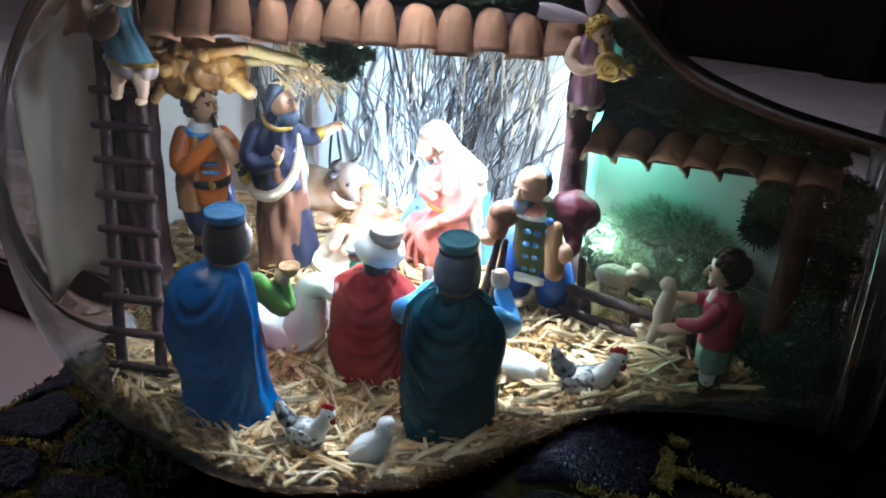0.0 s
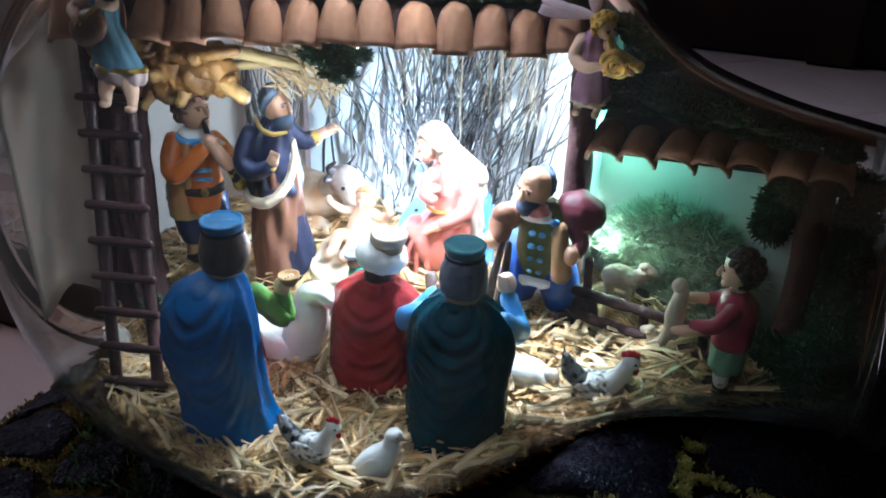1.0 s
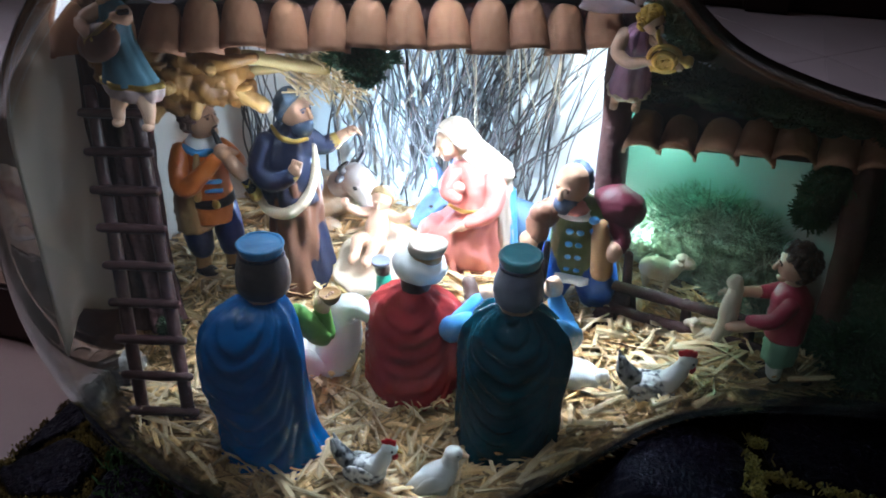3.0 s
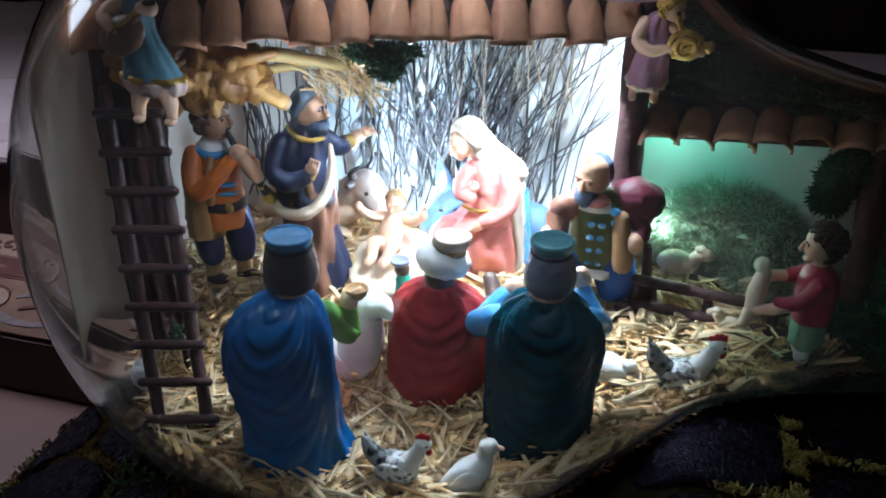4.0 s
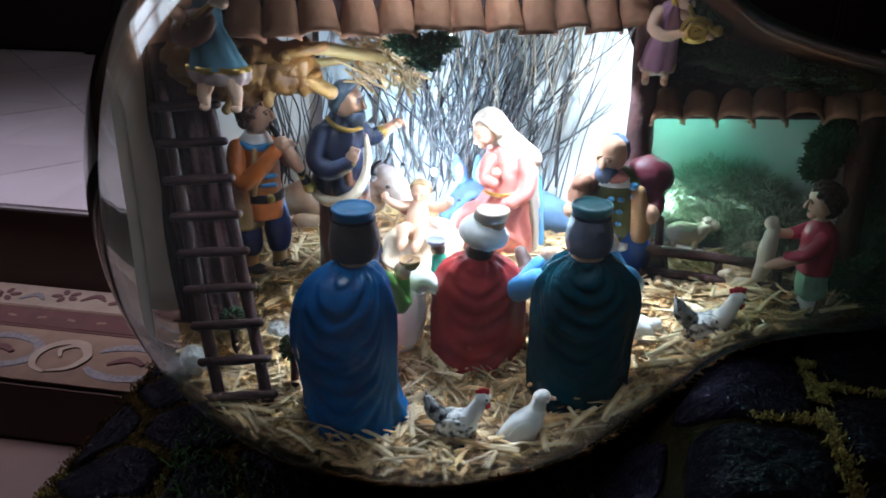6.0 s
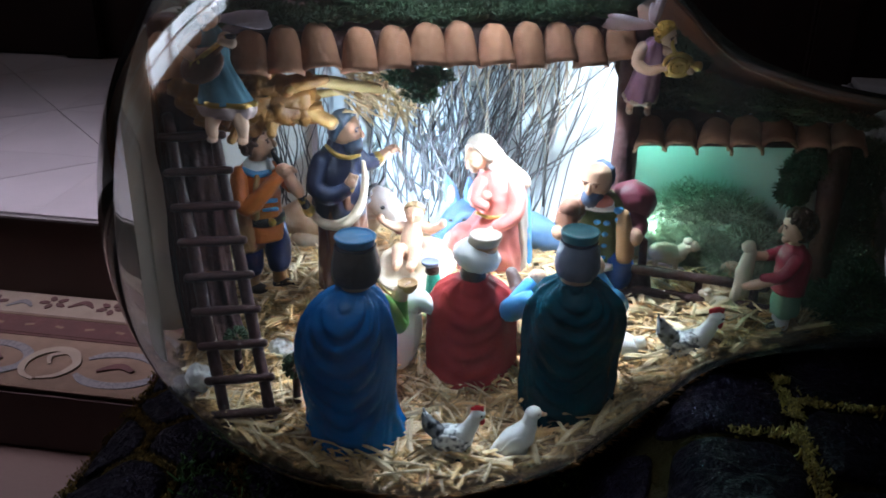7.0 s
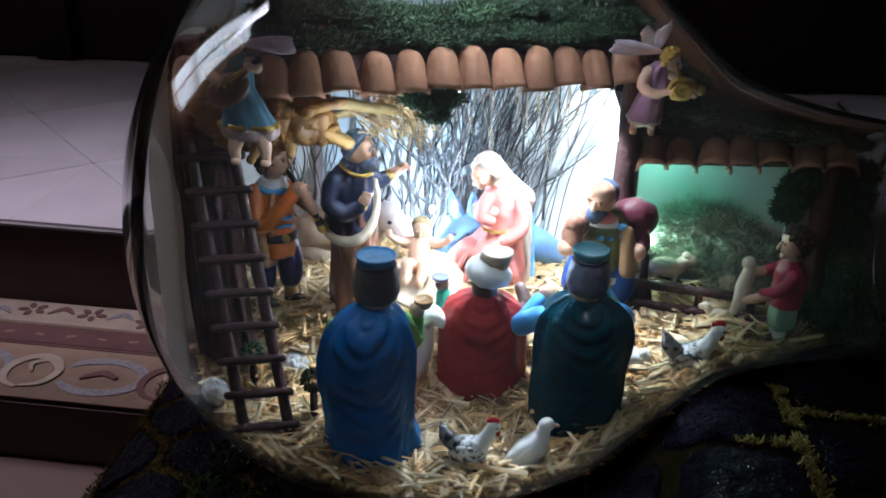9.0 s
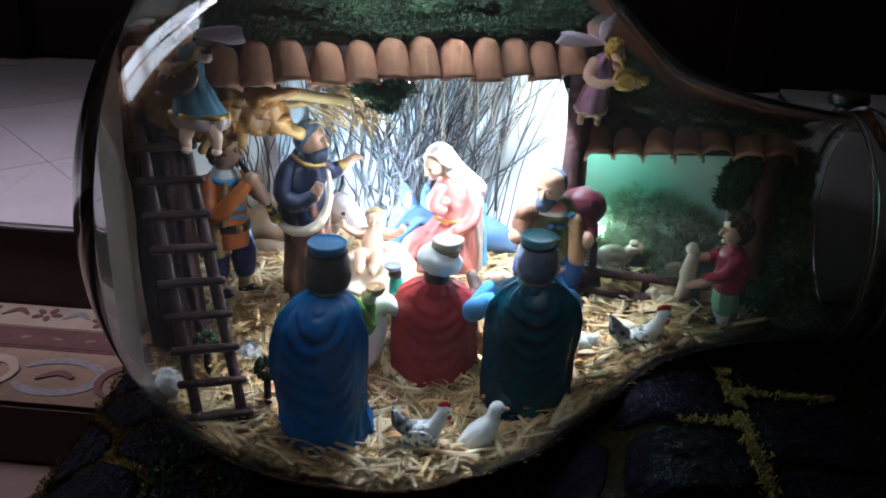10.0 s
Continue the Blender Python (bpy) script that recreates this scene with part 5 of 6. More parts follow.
    return statue("shepherd_statue", bm, [P_ORANGE, P_NAVYBLUE, P_TANSKIN, P_TAN, P_DKHAIR, BLACKPLASTIC, P_BROWNHAIR, GOLD, P_WHITE, P_SEA, P_SKY], (-0.0790, -0.0040, 0.0790), "shepherd statuette in an orange jacket playing a pipe", "statue")


def old_shepherd():
    bm = bmesh.new()
    for s in (-8, 8):
        tube(bm, [(s * 0.7, 0, 25), (s, -1, 16), (s * 1.02, 0, 9)], [7.4, 7.8, 5.8], 1, n=18)
        tube(bm, [(s * 1.02, 0, 8.5), (s * 1.02, 0, 7)], [5.9, 5.6], 5, n=16, steps=1)
        tube(bm, [(s * 1.05, 0, 8), (s * 1.05, 0, 1)], [3.6, 3.4], 6, n=12)
        ball(bm, (s * 1.05, -3, 1), (3.2, 5.4, 2.2), 4)
    loft(bm, [(0, 0, 20, 10.5, 8), (0, 0, 26, 11, 8.5), (0, -1, 36, 10, 8), (0, -2, 45, 10.5, 7.5), (-1, -3, 50, 6, 6)], 0, n=30, steps=5, fold=pleats(0.25, 5))
    loft(bm, [(0, -2, 19, 11, 8.6), (0, -2, 21.5, 10.8, 8.4)], 5, n=30, steps=1, fold=lambda a, z: 0.9 * math.sin(9 * a))
    for z in (25, 30, 35, 40):
        for s in (-1.8, 1.8):
            ball(bm, (s, -10.2 + (z - 25) * 0.02, z), (1.25, 0.8, 0.85), 8, n=10, m=6)
    tube(bm, [(8, -8.5, 43), (9.5, -10.5, 35), (10.5, -10.5, 27)], [2.8, 3.6, 3.9], 7, n=14)
    tube(bm, [(-8, -4, 46), (-13, -9, 42), (-13, -12, 38)], [4.4, 4.8, 4.0], 9, n=14)
    ball(bm, (-12.5, -10, 45), (4.2, 4.0, 4.6), 9)
    ball(bm, (-15, -13, 36), (4, 3.4, 3.6), 2)
    ball(bm, (12.5, 1.5, 46), (9.6, 8.4, 8.2), 3, n=56, m=34, tilt=(0, 20, 0), shape=lambda p: 1 + 0.07 * noise.noise(p * 1.6) + 0.025 * math.sin(6 * p.x + 4 * p.z))
    for p in ((6, -9.6, 45.5), (9, -8.8, 43), (6.8, -9.6, 41.4)):
        ball(bm, p, (1.9, 1.2, 1.7), 8, n=10, m=6)
    tube(bm, [(11, -3, 44), (15.5, -6, 38), (13, -10, 34.5)], [3.4, 3.4, 2.8], 3, n=12)
    ball(bm, (13, -10.5, 35), (3.6, 3.2, 3.8), 2)
    loft(bm, [(-1, -6, 45, 7.2, 5.6), (-1, -6.5, 48.5, 5.6, 4.6)], 5, n=20, steps=2)
    ball(bm, (-1, -7.5, 48.0), (5.2, 4.4, 2.8), 10)
    head(bm, (-3, -5.5, 56.5), 6.5, -118, 2, 13, 14, 20, -0.42, beard=11, slope=-0.35)
    for a, b in (((-11, -14, 36), (-15, -17, 10)), ((-8.5, -14, 36), (-10, -18, 9))):
        tube(bm, [a, tuple((Vector(a) + Vector(b)) / 2), b], [1.1, 1.6, 2.2], 4, n=10)
    return statue("shepherd_statue", bm, [P_OLIVE, P_TROUSER, P_TANSKIN, P_MAROON, P_DKHAIR, P_WHITE, P_CREAM, P_BAG, P_SKY, P_BROWN, P_PINK, P_BEARD, P_GREYHAIR, P_BEARD, P_BROWN], (0.0700, 0.0225, 0.0735), "old bearded shepherd statuette with a maroon sack and bagpipe", "statue", size=1.10)


def boy():
    bm = bmesh.new()
    for y in (-2.6, 2.6):
        tube(bm, [(1, y, 14), (0.5, y, 7)], [3.2, 2.8], 3, n=12)
        tube(bm, [(0.5, y, 7.5), (0.5, y, 3)], [2.8, 2.6], 4, n=12)
        ball(bm, (-1, y, 1.2), (4.4, 2.6, 2.2), 5)
    loft(bm, [(1, 0, 8, 5.2, 5.6), (1, 0, 13, 5.6, 6.0), (1, 0, 19, 5.0, 5.4)], 1, n=26, steps=4, fold=pleats(0.35, 8))
    loft(bm, [(1, 0, 17.5, 6.2, 6.4), (1, 0, 24, 6.4, 6.6), (1, 0, 31, 6.2, 6.6), (0.5, 0, 35, 4.4, 5), (0, 0, 37, 2.4, 2.8)], 0, n=28, steps=5, fold=pleats(0.2, 5))
    tube(bm, [(0, -6, 32), (-4, -8, 27), (-10, -7, 25)], [2.8, 2.7, 2.2], 0, n=12)
    tube(bm, [(-5, -8, 26.5), (-12, -7, 22.5), (-16, -6, 21)], [2.1, 2.0, 1.7], 2, n=10)
    tube(bm, [(0, 5, 32), (-5, 5, 30), (-8, 4, 29.5)], [2.8, 2.6, 2.2], 0, n=12)
    tube(bm, [(-8, 4, 29.5), (-15, 1, 30)], [2.0, 1.7], 2, n=10)
    tube(bm, [(-17, -3, 18), (-17, -4, 27), (-16, -4, 34)], [2.8, 3.0, 2.2], 6, n=12)
    ball(bm, (-17, -4, 36), (2.6, 2.4, 2.6), 6)
    tube(bm, [(-18, -4, 19), (-19.5, -5, 15)], [2.2, 1.6], 6, n=10)
    tube(bm, [(0, 0, 35), (0, 0, 40)], [2.4, 2.4], 2, n=12)
    head(bm, (-0.6, -0.4, 44.2), 5.4, 190, 2, 5, 5, 12, 0.40)
    curls(bm, (0.2, -0.2, 44.8), 5.5, 190, 5, 110, 9, 0.26, 0.34)
    return statue("boy_statue", bm, [P_CRIMSON, P_SAGE, P_SKIN, P_SAGE, P_WHITE, P_CURL, P_LAMB], (0.1475, -0.0055, 0.0815), "boy statuette in a crimson shirt holding a small lamb", "statue", size=1.09)


def angel_right():
    bm = bmesh.new()
    loft(bm, [(-2, 0, 6, 8.6, 6.5), (-1.8, 0, 9, 8.2, 6.2), (-0.6, 0, 18, 7.0, 5.6), (0.4, 0, 25, 5.8, 4.9), (0.8, 0, 33, 6.6, 5.0), (1.2, 0, 38, 5.0, 4.2), (2, -0.6, 41, 2.6, 2.6)], 0, n=44, steps=6, fold=pleats(0.4, 7, 0.06))
    loft(bm, [(-2, 0, 4.6, 9.0, 6.9), (-1.9, 0, 6.8, 8.8, 6.7)], 5, n=44, steps=2, fold=lambda a, z: 0.5 * math.sin(9 * a))
    for x in (-6.5, 2.5):
        tube(bm, [(x, -1, 6), (x - 0.4, -3, 0.5)], [2.3, 1.9], 1, n=12)
        ball(bm, (x - 0.5, -4, -0.4), (1.9, 3, 1.7), 1)
    tube(bm, [(-4.4, -1, 36), (-6.6, -5, 30), (-1, -9, 28.5), (6, -9.6, 31)], [3.0, 3.0, 2.5, 2.0], 1, n=12, steps=5)
    ball(bm, (7.4, -9.8, 31.6), (2.1, 1.8, 2.0), 1)
    tube(bm, [(6, -1, 36), (10.6, -5, 35), (14, -8, 33)], [2.8, 2.6, 2.0], 1, n=12)
    # gilt horn in coils, with its bell
    for rr, y in ((6.2, -9.6), (4.0, -10.8), (2.0, -10.2)):
        ring = [(12.5 + rr * math.cos(math.radians(t)), y, 33 + rr * math.sin(math.radians(t))) for t in range(0, 361, 40)]
        tube(bm, ring, [1.3] * len(ring), 2, n=9, steps=3)
    for k in range(4):
        tube(bm, [(8 + 2 * k, -11.2, 28 + k), (11.6 + 2 * k, -11.4, 33 + k)], [0.6, 0.6], 2, n=6)
    tube(bm, [(16, -9.6, 36), (19, -9.8, 33.6), (21.6, -9.8, 33)], [1.0, 1.5, 2.6], 2, n=12)
    ball(bm, (18.6, -10.4, 30.6), (2.0, 1.8, 2.2), 1)
    tube(bm, [(10.5, -9, 39), (8.8, -8, 42.5), (8.6, -6.4, 44)], [1.1, 1.0, 0.8], 2, n=8)
    head(bm, (6.0, -3, 45), 4.7, -40, 1, 3, 6, 8, 0.24)
    curls(bm, (5.6, -2.6, 45.6), 4.9, -40, 3, 46, 12, 0.26, 0.16)
    # feathered wings
    for k in range(5):
        ball(bm, (-10.5 - 1.6 * k, 3 + 0.25 * k, 47.4 - 1.7 * k + 0.2 * k * k), (12.5 - 1.2 * k, 1.0, 2.6), 4, n=20, m=8, tilt=(0, 12 - 4 * k, 0))
    for k in range(3):
        ball(bm, (1.8 - 1.6 * k, 5 + 0.3 * k, 54 - 1.6 * k), (2.0, 1.0, 8.6 - 1.4 * k), 4, n=16, m=8, tilt=(0, 14 - 8 * k, 0))
    return statue("angel_statue", bm, [P_MAUVE, P_SKIN, GOLD, P_BLOND, P_WING, P_CREAM, P_BROWNHAIR], (0.0832, 0.0275, 0.1665), "small angel statuette in mauve playing a gilt instrument", "statue", "hanging angels", turn=(24, 0, 0), size=0.84)


def angel_left():
    bm = bmesh.new()
    loft(bm, [(1, 0, 15, 13.4, 7.0), (0.8, 0, 18, 12.4, 6.8), (-0.6, 0, 26, 9.2, 6.0), (-2, 0, 34, 6.8, 5.2), (-2.6, 0, 42, 7.0, 5.2), (-2.8, 0, 47, 5.0, 4.4), (-3, 0, 50, 2.8, 2.8)], 0, n=48, steps=6, fold=pleats(0.45, 7, 0.05))
    # pale pantaloons, gilt hem and bare legs
    loft(bm, [(1.5, 0, 8.5, 12.0, 6.0), (1.5, 0, 11, 13.6, 6.9), (1.4, 0, 14.4, 14.0, 7.1)], 6, n=48, steps=3, fold=lambda a, z: 0.6 * math.sin(8 * a))
    loft(bm, [(1.2, 0, 14.2, 14.3, 7.4), (1.0, 0, 16.6, 13.8, 7.2)], 2, n=48, steps=2, fold=lambda a, z: 0.8 * math.sin(6 * a))
    for x in (-5, 9.5):
        tube(bm, [(x * 0.8, -1.5, 11), (x, -3.4, 5), (x + 0.6, -4.6, 0.5)], [4.4, 3.2, 2.4], 1, n=14)
        ball(bm, (x + 0.6, -5.6, -1.0), (2.4, 3.2, 2.0), 1)
    # round-backed lute
    ball(bm, (-5, -8, 33.5), (11, 4.4, 7.4), 3, n=30, m=16, tilt=(0, -30, 0))
    tube(bm, [(0, -9, 38), (8, -9, 47)], [1.7, 1.3], 3, n=10)
    tube(bm, [(8, -9, 47), (10, -7.4, 47.4)], [1.6, 1.2], 7, n=8, steps=2)
    for d in (-0.9, 0, 0.9):
        tube(bm, [(-9, -11.9, 34 + d), (-2, -11.6, 39.4 + d), (8, -10.4, 47 + d)], [0.18, 0.18, 0.18], 2, n=5, steps=2)
    tube(bm, [(-8, -2, 45), (-13.6, -6, 41), (-8, -10.4, 38)], [3.2, 3.0, 2.4], 1, n=12)
    tube(bm, [(4, -2, 45), (8.6, -7, 44.5), (6, -10, 45.6)], [3.2, 2.8, 2.2], 1, n=12)
    for x, y, z in ((-9, -11, 36.6), (-5, -11.8, 36)):
        ball(bm, (x, y, z), 0.9, 2, n=8, m=6)
    head(bm, (-3, -1.4, 54.5), 5.2, -95, 1, 4, 4, 10, 0.24)
    for k in range(5):
        ball(bm, (10.5 + 1.4 * k, 4 + 0.3 * k, 54 - 1.5 * k + 0.2 * k * k), (12.5 - 1.2 * k, 1.0, 2.6), 5, n=20, m=8, tilt=(0, -10 + 4 * k, 0))
    return statue("angel_statue", bm, [P_DRESSBLUE, P_SKIN, GOLD, P_BROWN, P_BROWNHAIR, P_WING, P_PALEPINK, P_DKHAIR], (-0.0735, -0.0465, 0.1655), "small angel statuette in blue with a brown lute", "statue", "hanging angels", size=0.80)


king_blue(), king_green(), king_red(), joseph(), mary(), cradle(), child(), piper(), old_shepherd(), boy(), angel_right(), angel_left()


def led_bulb(at, power, colour, size=1.0):
    led = holder("led_bulb", at, "tiny lit white LED on a thin dark wire", "lamp", "crib lights")
    bm = bmesh.new()
    loft(bm, [(0, 0, -1.2 * size, 0.9 * size, 0.9 * size), (0, 0, 0.6 * size, 0.9 * size, 0.9 * size), (0, 0, 1.5 * size, 0.5 * size, 0.5 * size), (0, 0, 1.7 * size, 0.1 * size, 0.1 * size)], 0, n=14, steps=3)
    dome = part("dome", bm, glow("led_glow", colour, power), led, "glowing white dome")
    dome.visible_shadow = False
    bm = bmesh.new()
    tube(bm, [(0, 0, -1.0 * size), (0.8 * size, 1.5, -6 * size), (0.5 * size, 4, -16 * size)] if size == 1.0 else [(0, 0.4, 0), (0, 3, 1), (0, 6, 1.5)], [0.35 * size] * 3, 0, n=6)
    part("wire", bm, BLACKPLASTIC, led)


led_bulb((-0.0130, 0.0470, 0.1105), 90.0, (0.78, 0.90, 1.0))
for k in (5, 7, 9, 10, 11):
    x = -0.0919 + 0.01265 * (k + 0.5)
    led_bulb((x, eave(x) + 0.0006, 0.1862), 14.0, (0.86, 0.94, 1.0), 0.55)


# ---- animals (painted statuettes) ----
def hen(at, turn, size=1.0):
    bm = bmesh.new()
    k = size
    loft(bm, [(-2 * k, 0, 1 * k, 4 * k, 3.6 * k), (-1 * k, 0, 5 * k, 8.4 * k, 5.4 * k), (0, 0, 9 * k, 9 * k, 5.6 * k), (1 * k, 0, 12.5 * k, 7 * k, 4.6 * k), (3 * k, 0, 15 * k, 4.4 * k, 3.2 * k)], 0, n=28, steps=4)
    tube(bm, [(4 * k, 0, 11 * k), (7.5 * k, 0, 16 * k), (9.5 * k, 0, 21 * k)], [4.6 * k, 3.5 * k, 2.7 * k], 1, n=14)
    ball(bm, (10.5 * k, 0, 22.5 * k), (3.4 * k, 2.8 * k, 2.9 * k), 1)
    ball(bm, (10.5 * k, 0, 25.4 * k), (3.2 * k, 0.9 * k, 1.9 * k), 2, shape=lambda p: 1 + 0.18 * math.sin(12 * p.x))
    ball(bm, (12.4 * k, 0, 19.2 * k), (1.3 * k, 0.9 * k, 1.9 * k), 2)
    tube(bm, [(13 * k, 0, 22 * k), (15.4 * k, 0, 21.2 * k)], [1.0 * k, 0.3 * k], 3, n=8)
    for s in (-1, 1):
        ball(bm, (12.2 * k, s * 2.3 * k, 23 * k), 0.5 * k, 4, n=8, m=6)
        ball(bm, (-1 * k, s * 4.6 * k, 9 * k), (7.5 * k, 1.5 * k, 4.4 * k), 0, tilt=(0, 12, 0))
    tube(bm, [(-5 * k, 0, 10 * k), (-10 * k, 0, 14.5 * k), (-12.4 * k, 0, 20 * k)], [3.6 * k, 3.6 * k, 1.8 * k], 6, n=14)
    for d in (-1, 0, 1):
        tube(bm, [(-8 * k, d * 1.4 * k, 12 * k), (-12 * k, d * 2.0 * k, 17 * k), (-13.6 * k, d * 1.8 * k, 21.5 * k + d * d)], [1.2 * k, 1.4 * k, 0.5 * k], 6, n=8)
    loft(bm, [(0, 0, -1 * k, 7 * k, 4.6 * k), (0, 0, 1 * k, 6.4 * k, 4.2 * k), (0, 0, 2 * k, 4 * k, 3 * k)], 5, n=20, steps=2)
    return statue("hen_statue", bm, [P_SPECK, P_WHITE, P_COMB, P_BLOND, P_BLACK, P_DKTEAL, P_TAIL], at, "white speckled hen statuette with a red comb", "statue", "poultry", turn)


def duck(at, turn):
    bm = bmesh.new()
    tube(bm, [(-8.5, 0, 3), (-4, 0, 6.5), (1, 0, 10.5), (4, 0, 15)], [2.0, 4.6, 5.4, 3.8], 0, n=18)
    tube(bm, [(3.4, 0, 13), (4.6, 0, 17.5), (5, 0, 20.5)], [3.8, 2.9, 2.5], 0, n=14)
    ball(bm, (5.8, 0, 21.6), (3.2, 2.8, 2.8), 0)
    tube(bm, [(8.2, 0, 21.4), (10.4, 0, 21)], [1.1, 0.7], 1, n=10)
    for s in (-1, 1):
        ball(bm, (-1.5, s * 4.2, 9), (6.4, 1.2, 3.2), 0, tilt=(0, -42, 0))
        ball(bm, (7.4, s * 2.0, 22.2), 0.45, 2, n=8, m=6)
    tube(bm, [(1, 0, 8), (1.5, 0, 2), (1.5, 0, -1)], [4.2, 3.2, 3.6], 0, n=14)
    return statue("duck_statue", bm, [P_WHITE, P_SKIN, P_BLACK], at, "white duck statuette standing on the straw", "statue", "poultry", turn)


def goose(at, turn):
    bm = bmesh.new()
    tube(bm, [(-21, 0, 20), (-16, 0, 14), (-7, 0, 9.5), (3, 0, 11), (8, 0, 18)], [3.0, 6.5, 9.2, 9.0, 6.2], 0, n=26, steps=6)
    tube(bm, [(4, 0, 14), (7, 0, 22), (8, 0, 30), (9.5, 0, 35), (14, 0, 36.5), (19, 0, 34)], [8.8, 8.2, 7.0, 6.0, 4.8, 3.0], 0, n=20, steps=6)
    tube(bm, [(19, 0, 34), (23, 0, 32)], [2.4, 1.0], 1, n=10)
    for s in (-1, 1):
        ball(bm, (-6, s * 7.6, 12), (11, 2.2, 5.6), 0, tilt=(0, 14, 0), shape=lambda p: 1 + 0.04 * math.sin(12 * p.x))
        ball(bm, (14, s * 3.4, 38.6), 0.7, 2, n=8, m=6)
    return statue("goose_statue", bm, [P_WHITE, P_TAN, P_BLACK], at, "plain white goose statuette with a raised neck", "statue", "poultry", turn)


def resting_bird(at, turn):
    bm = bmesh.new()
    tube(bm, [(-13, 0, 5), (-5, 0, 7), (4, 0, 7.5), (10, 0, 6)], [1.8, 5.4, 6.0, 3.4], 0, n=18)
    ball(bm, (-9, 0, 10), (3.4, 3, 3), 0)
    return statue("dove_statue", bm, [P_WHITE], at, "white resting bird statuette on the straw", "statue", "poultry", turn)


def lamb(at, turn, size=1.0):
    bm = bmesh.new()
    k = size
    ball(bm, (0, 0, 9 * k), (9.5 * k, 5.4 * k, 5.6 * k), 0, n=48, m=30, shape=lambda p: 1 + 0.07 * noise.noise(p * 5) + 0.09 * abs(noise.noise(p * 11)))
    tube(bm, [(7 * k, 0, 11 * k), (10 * k, 0, 14.5 * k)], [3.6 * k, 3.0 * k], 0, n=12)
    ball(bm, (12.4 * k, 0, 15.2 * k), (4.4 * k, 2.6 * k, 2.9 * k), 1, tilt=(0, 20, 0))
    ball(bm, (9.8 * k, 0, 17.4 * k), (2.6 * k, 2.8 * k, 2.0 * k), 0)
    for s in (-1, 1):
        ball(bm, (10 * k, s * 3.2 * k, 15.6 * k), (1.6 * k, 2 * k, 0.8 * k), 1, n=10, m=6)
        for x in (-5, 5):
            tube(bm, [(x * k, s * 2.8 * k, 6 * k), (x * k, s * 2.8 * k, -0.5 * k)], [1.7 * k, 1.2 * k], 1, n=8)
    return statue("lamb_statue", bm, [P_LAMB, P_CREAM], at, "cream woolly lamb statuette in the pen", "statue", "lambs in the pen", turn)


def ox():
    bm = bmesh.new()
    tube(bm, [(-42, 0, 12), (-30, 0, 15), (-14, 0, 15), (-4, -1, 17)], [9, 12, 12, 8.5], 0, n=24)
    tube(bm, [(-4, -1, 22), (4, -4, 28), (11, -8, 25), (16, -11, 20)], [7.8, 7.8, 6.4, 5.0], 1, n=18)
    ball(bm, (17, -11.6, 19), (4.6, 4.8, 4.4), 2)
    for s in (-1, 1):
        tube(bm, [(2 + s * 1.5, -3 + s * 5, 33), (3 + s * 2, -4 + s * 9, 37), (5, -4 + s * 9, 40.5)], [1.9, 1.5, 0.6], 3, n=10)
        ball(bm, (0, -3 + s * 8.5, 31), (2.2, 3.6, 1.8), 3)
        ball(bm, (8.4, -6.4 + s * 6.0, 28), (1.8, 1.2, 1.4), 4, n=10, m=6)
    ball(bm, (-30, -9, 5), (11, 5, 5.5), 0)
    ball(bm, (-10, -9, 4), (9, 4.5, 5), 0)
    return statue("ox_statue", bm, [P_OX, P_OXHEAD, P_PINK, P_DKHAIR, P_BLACK], (-0.0415, 0.0540, 0.0760), "brown and white ox statuette lying in straw", "statue", turn=(0, 0, 0))


def donkey():
    bm = bmesh.new()
    tube(bm, [(46, 0, 8), (34, 1, 12), (18, 1, 13), (8, 0, 15)], [7, 10, 10.5, 8], 0, n=24)
    tube(bm, [(8, 0, 17), (0, -4, 22), (-6, -8, 18), (-11, -11, 11)], [7.4, 6.6, 5.4, 4.2], 0, n=18)
    ball(bm, (-11.6, -11.4, 10), (3.9, 3.7, 3.5), 1)
    for s, x in ((-1, -3), (1, 5)):
        tube(bm, [(x - 1, -3, 24), (x - 3 + s, -3, 31), (x - 4.6 + s * 1.5, -3, 39.5)], [2.4, 3.7, 0.9], 0, n=14)
        ball(bm, (x - 2.2 + s * 1.4, -6.0, 31.5), (1.9, 1.0, 4.8), 2, n=12, m=8)
    for x, y in ((-5.6, -12.6), (0.5, -10.4)):
        ball(bm, (x, y, 20), (1.3, 0.8, 0.9), 3, n=10, m=6)
    return statue("donkey_statue", bm, [P_DONKEY, P_GREYHAIR, P_PINK, P_BLACK], (0.0040, 0.0640, 0.0760), "blue-grey donkey statuette lying behind the cradle", "statue")


hen((0.1085, -0.0250, 0.0725), (0, 0, 8), 0.98)
hen((0.0190, -0.0745, 0.0515), (0, 0, 4), 0.86)
duck((0.0430, -0.0700, 0.0490), (0, 0, 12))
goose((-0.0165, -0.029, 0.0560), (0, 0, 0))
resting_bird((0.0805, -0.0180, 0.0670), (0, 0, 170))
lamb((0.1020, 0.0300, 0.0895), (0, 0, -8), 0.86)
lamb((0.1385, 0.0200, 0.0840), (0, 0, 172), 0.82)
lamb((0.1250, 0.0060, 0.0800), (0, 0, 165), 0.62)
ox(), donkey()


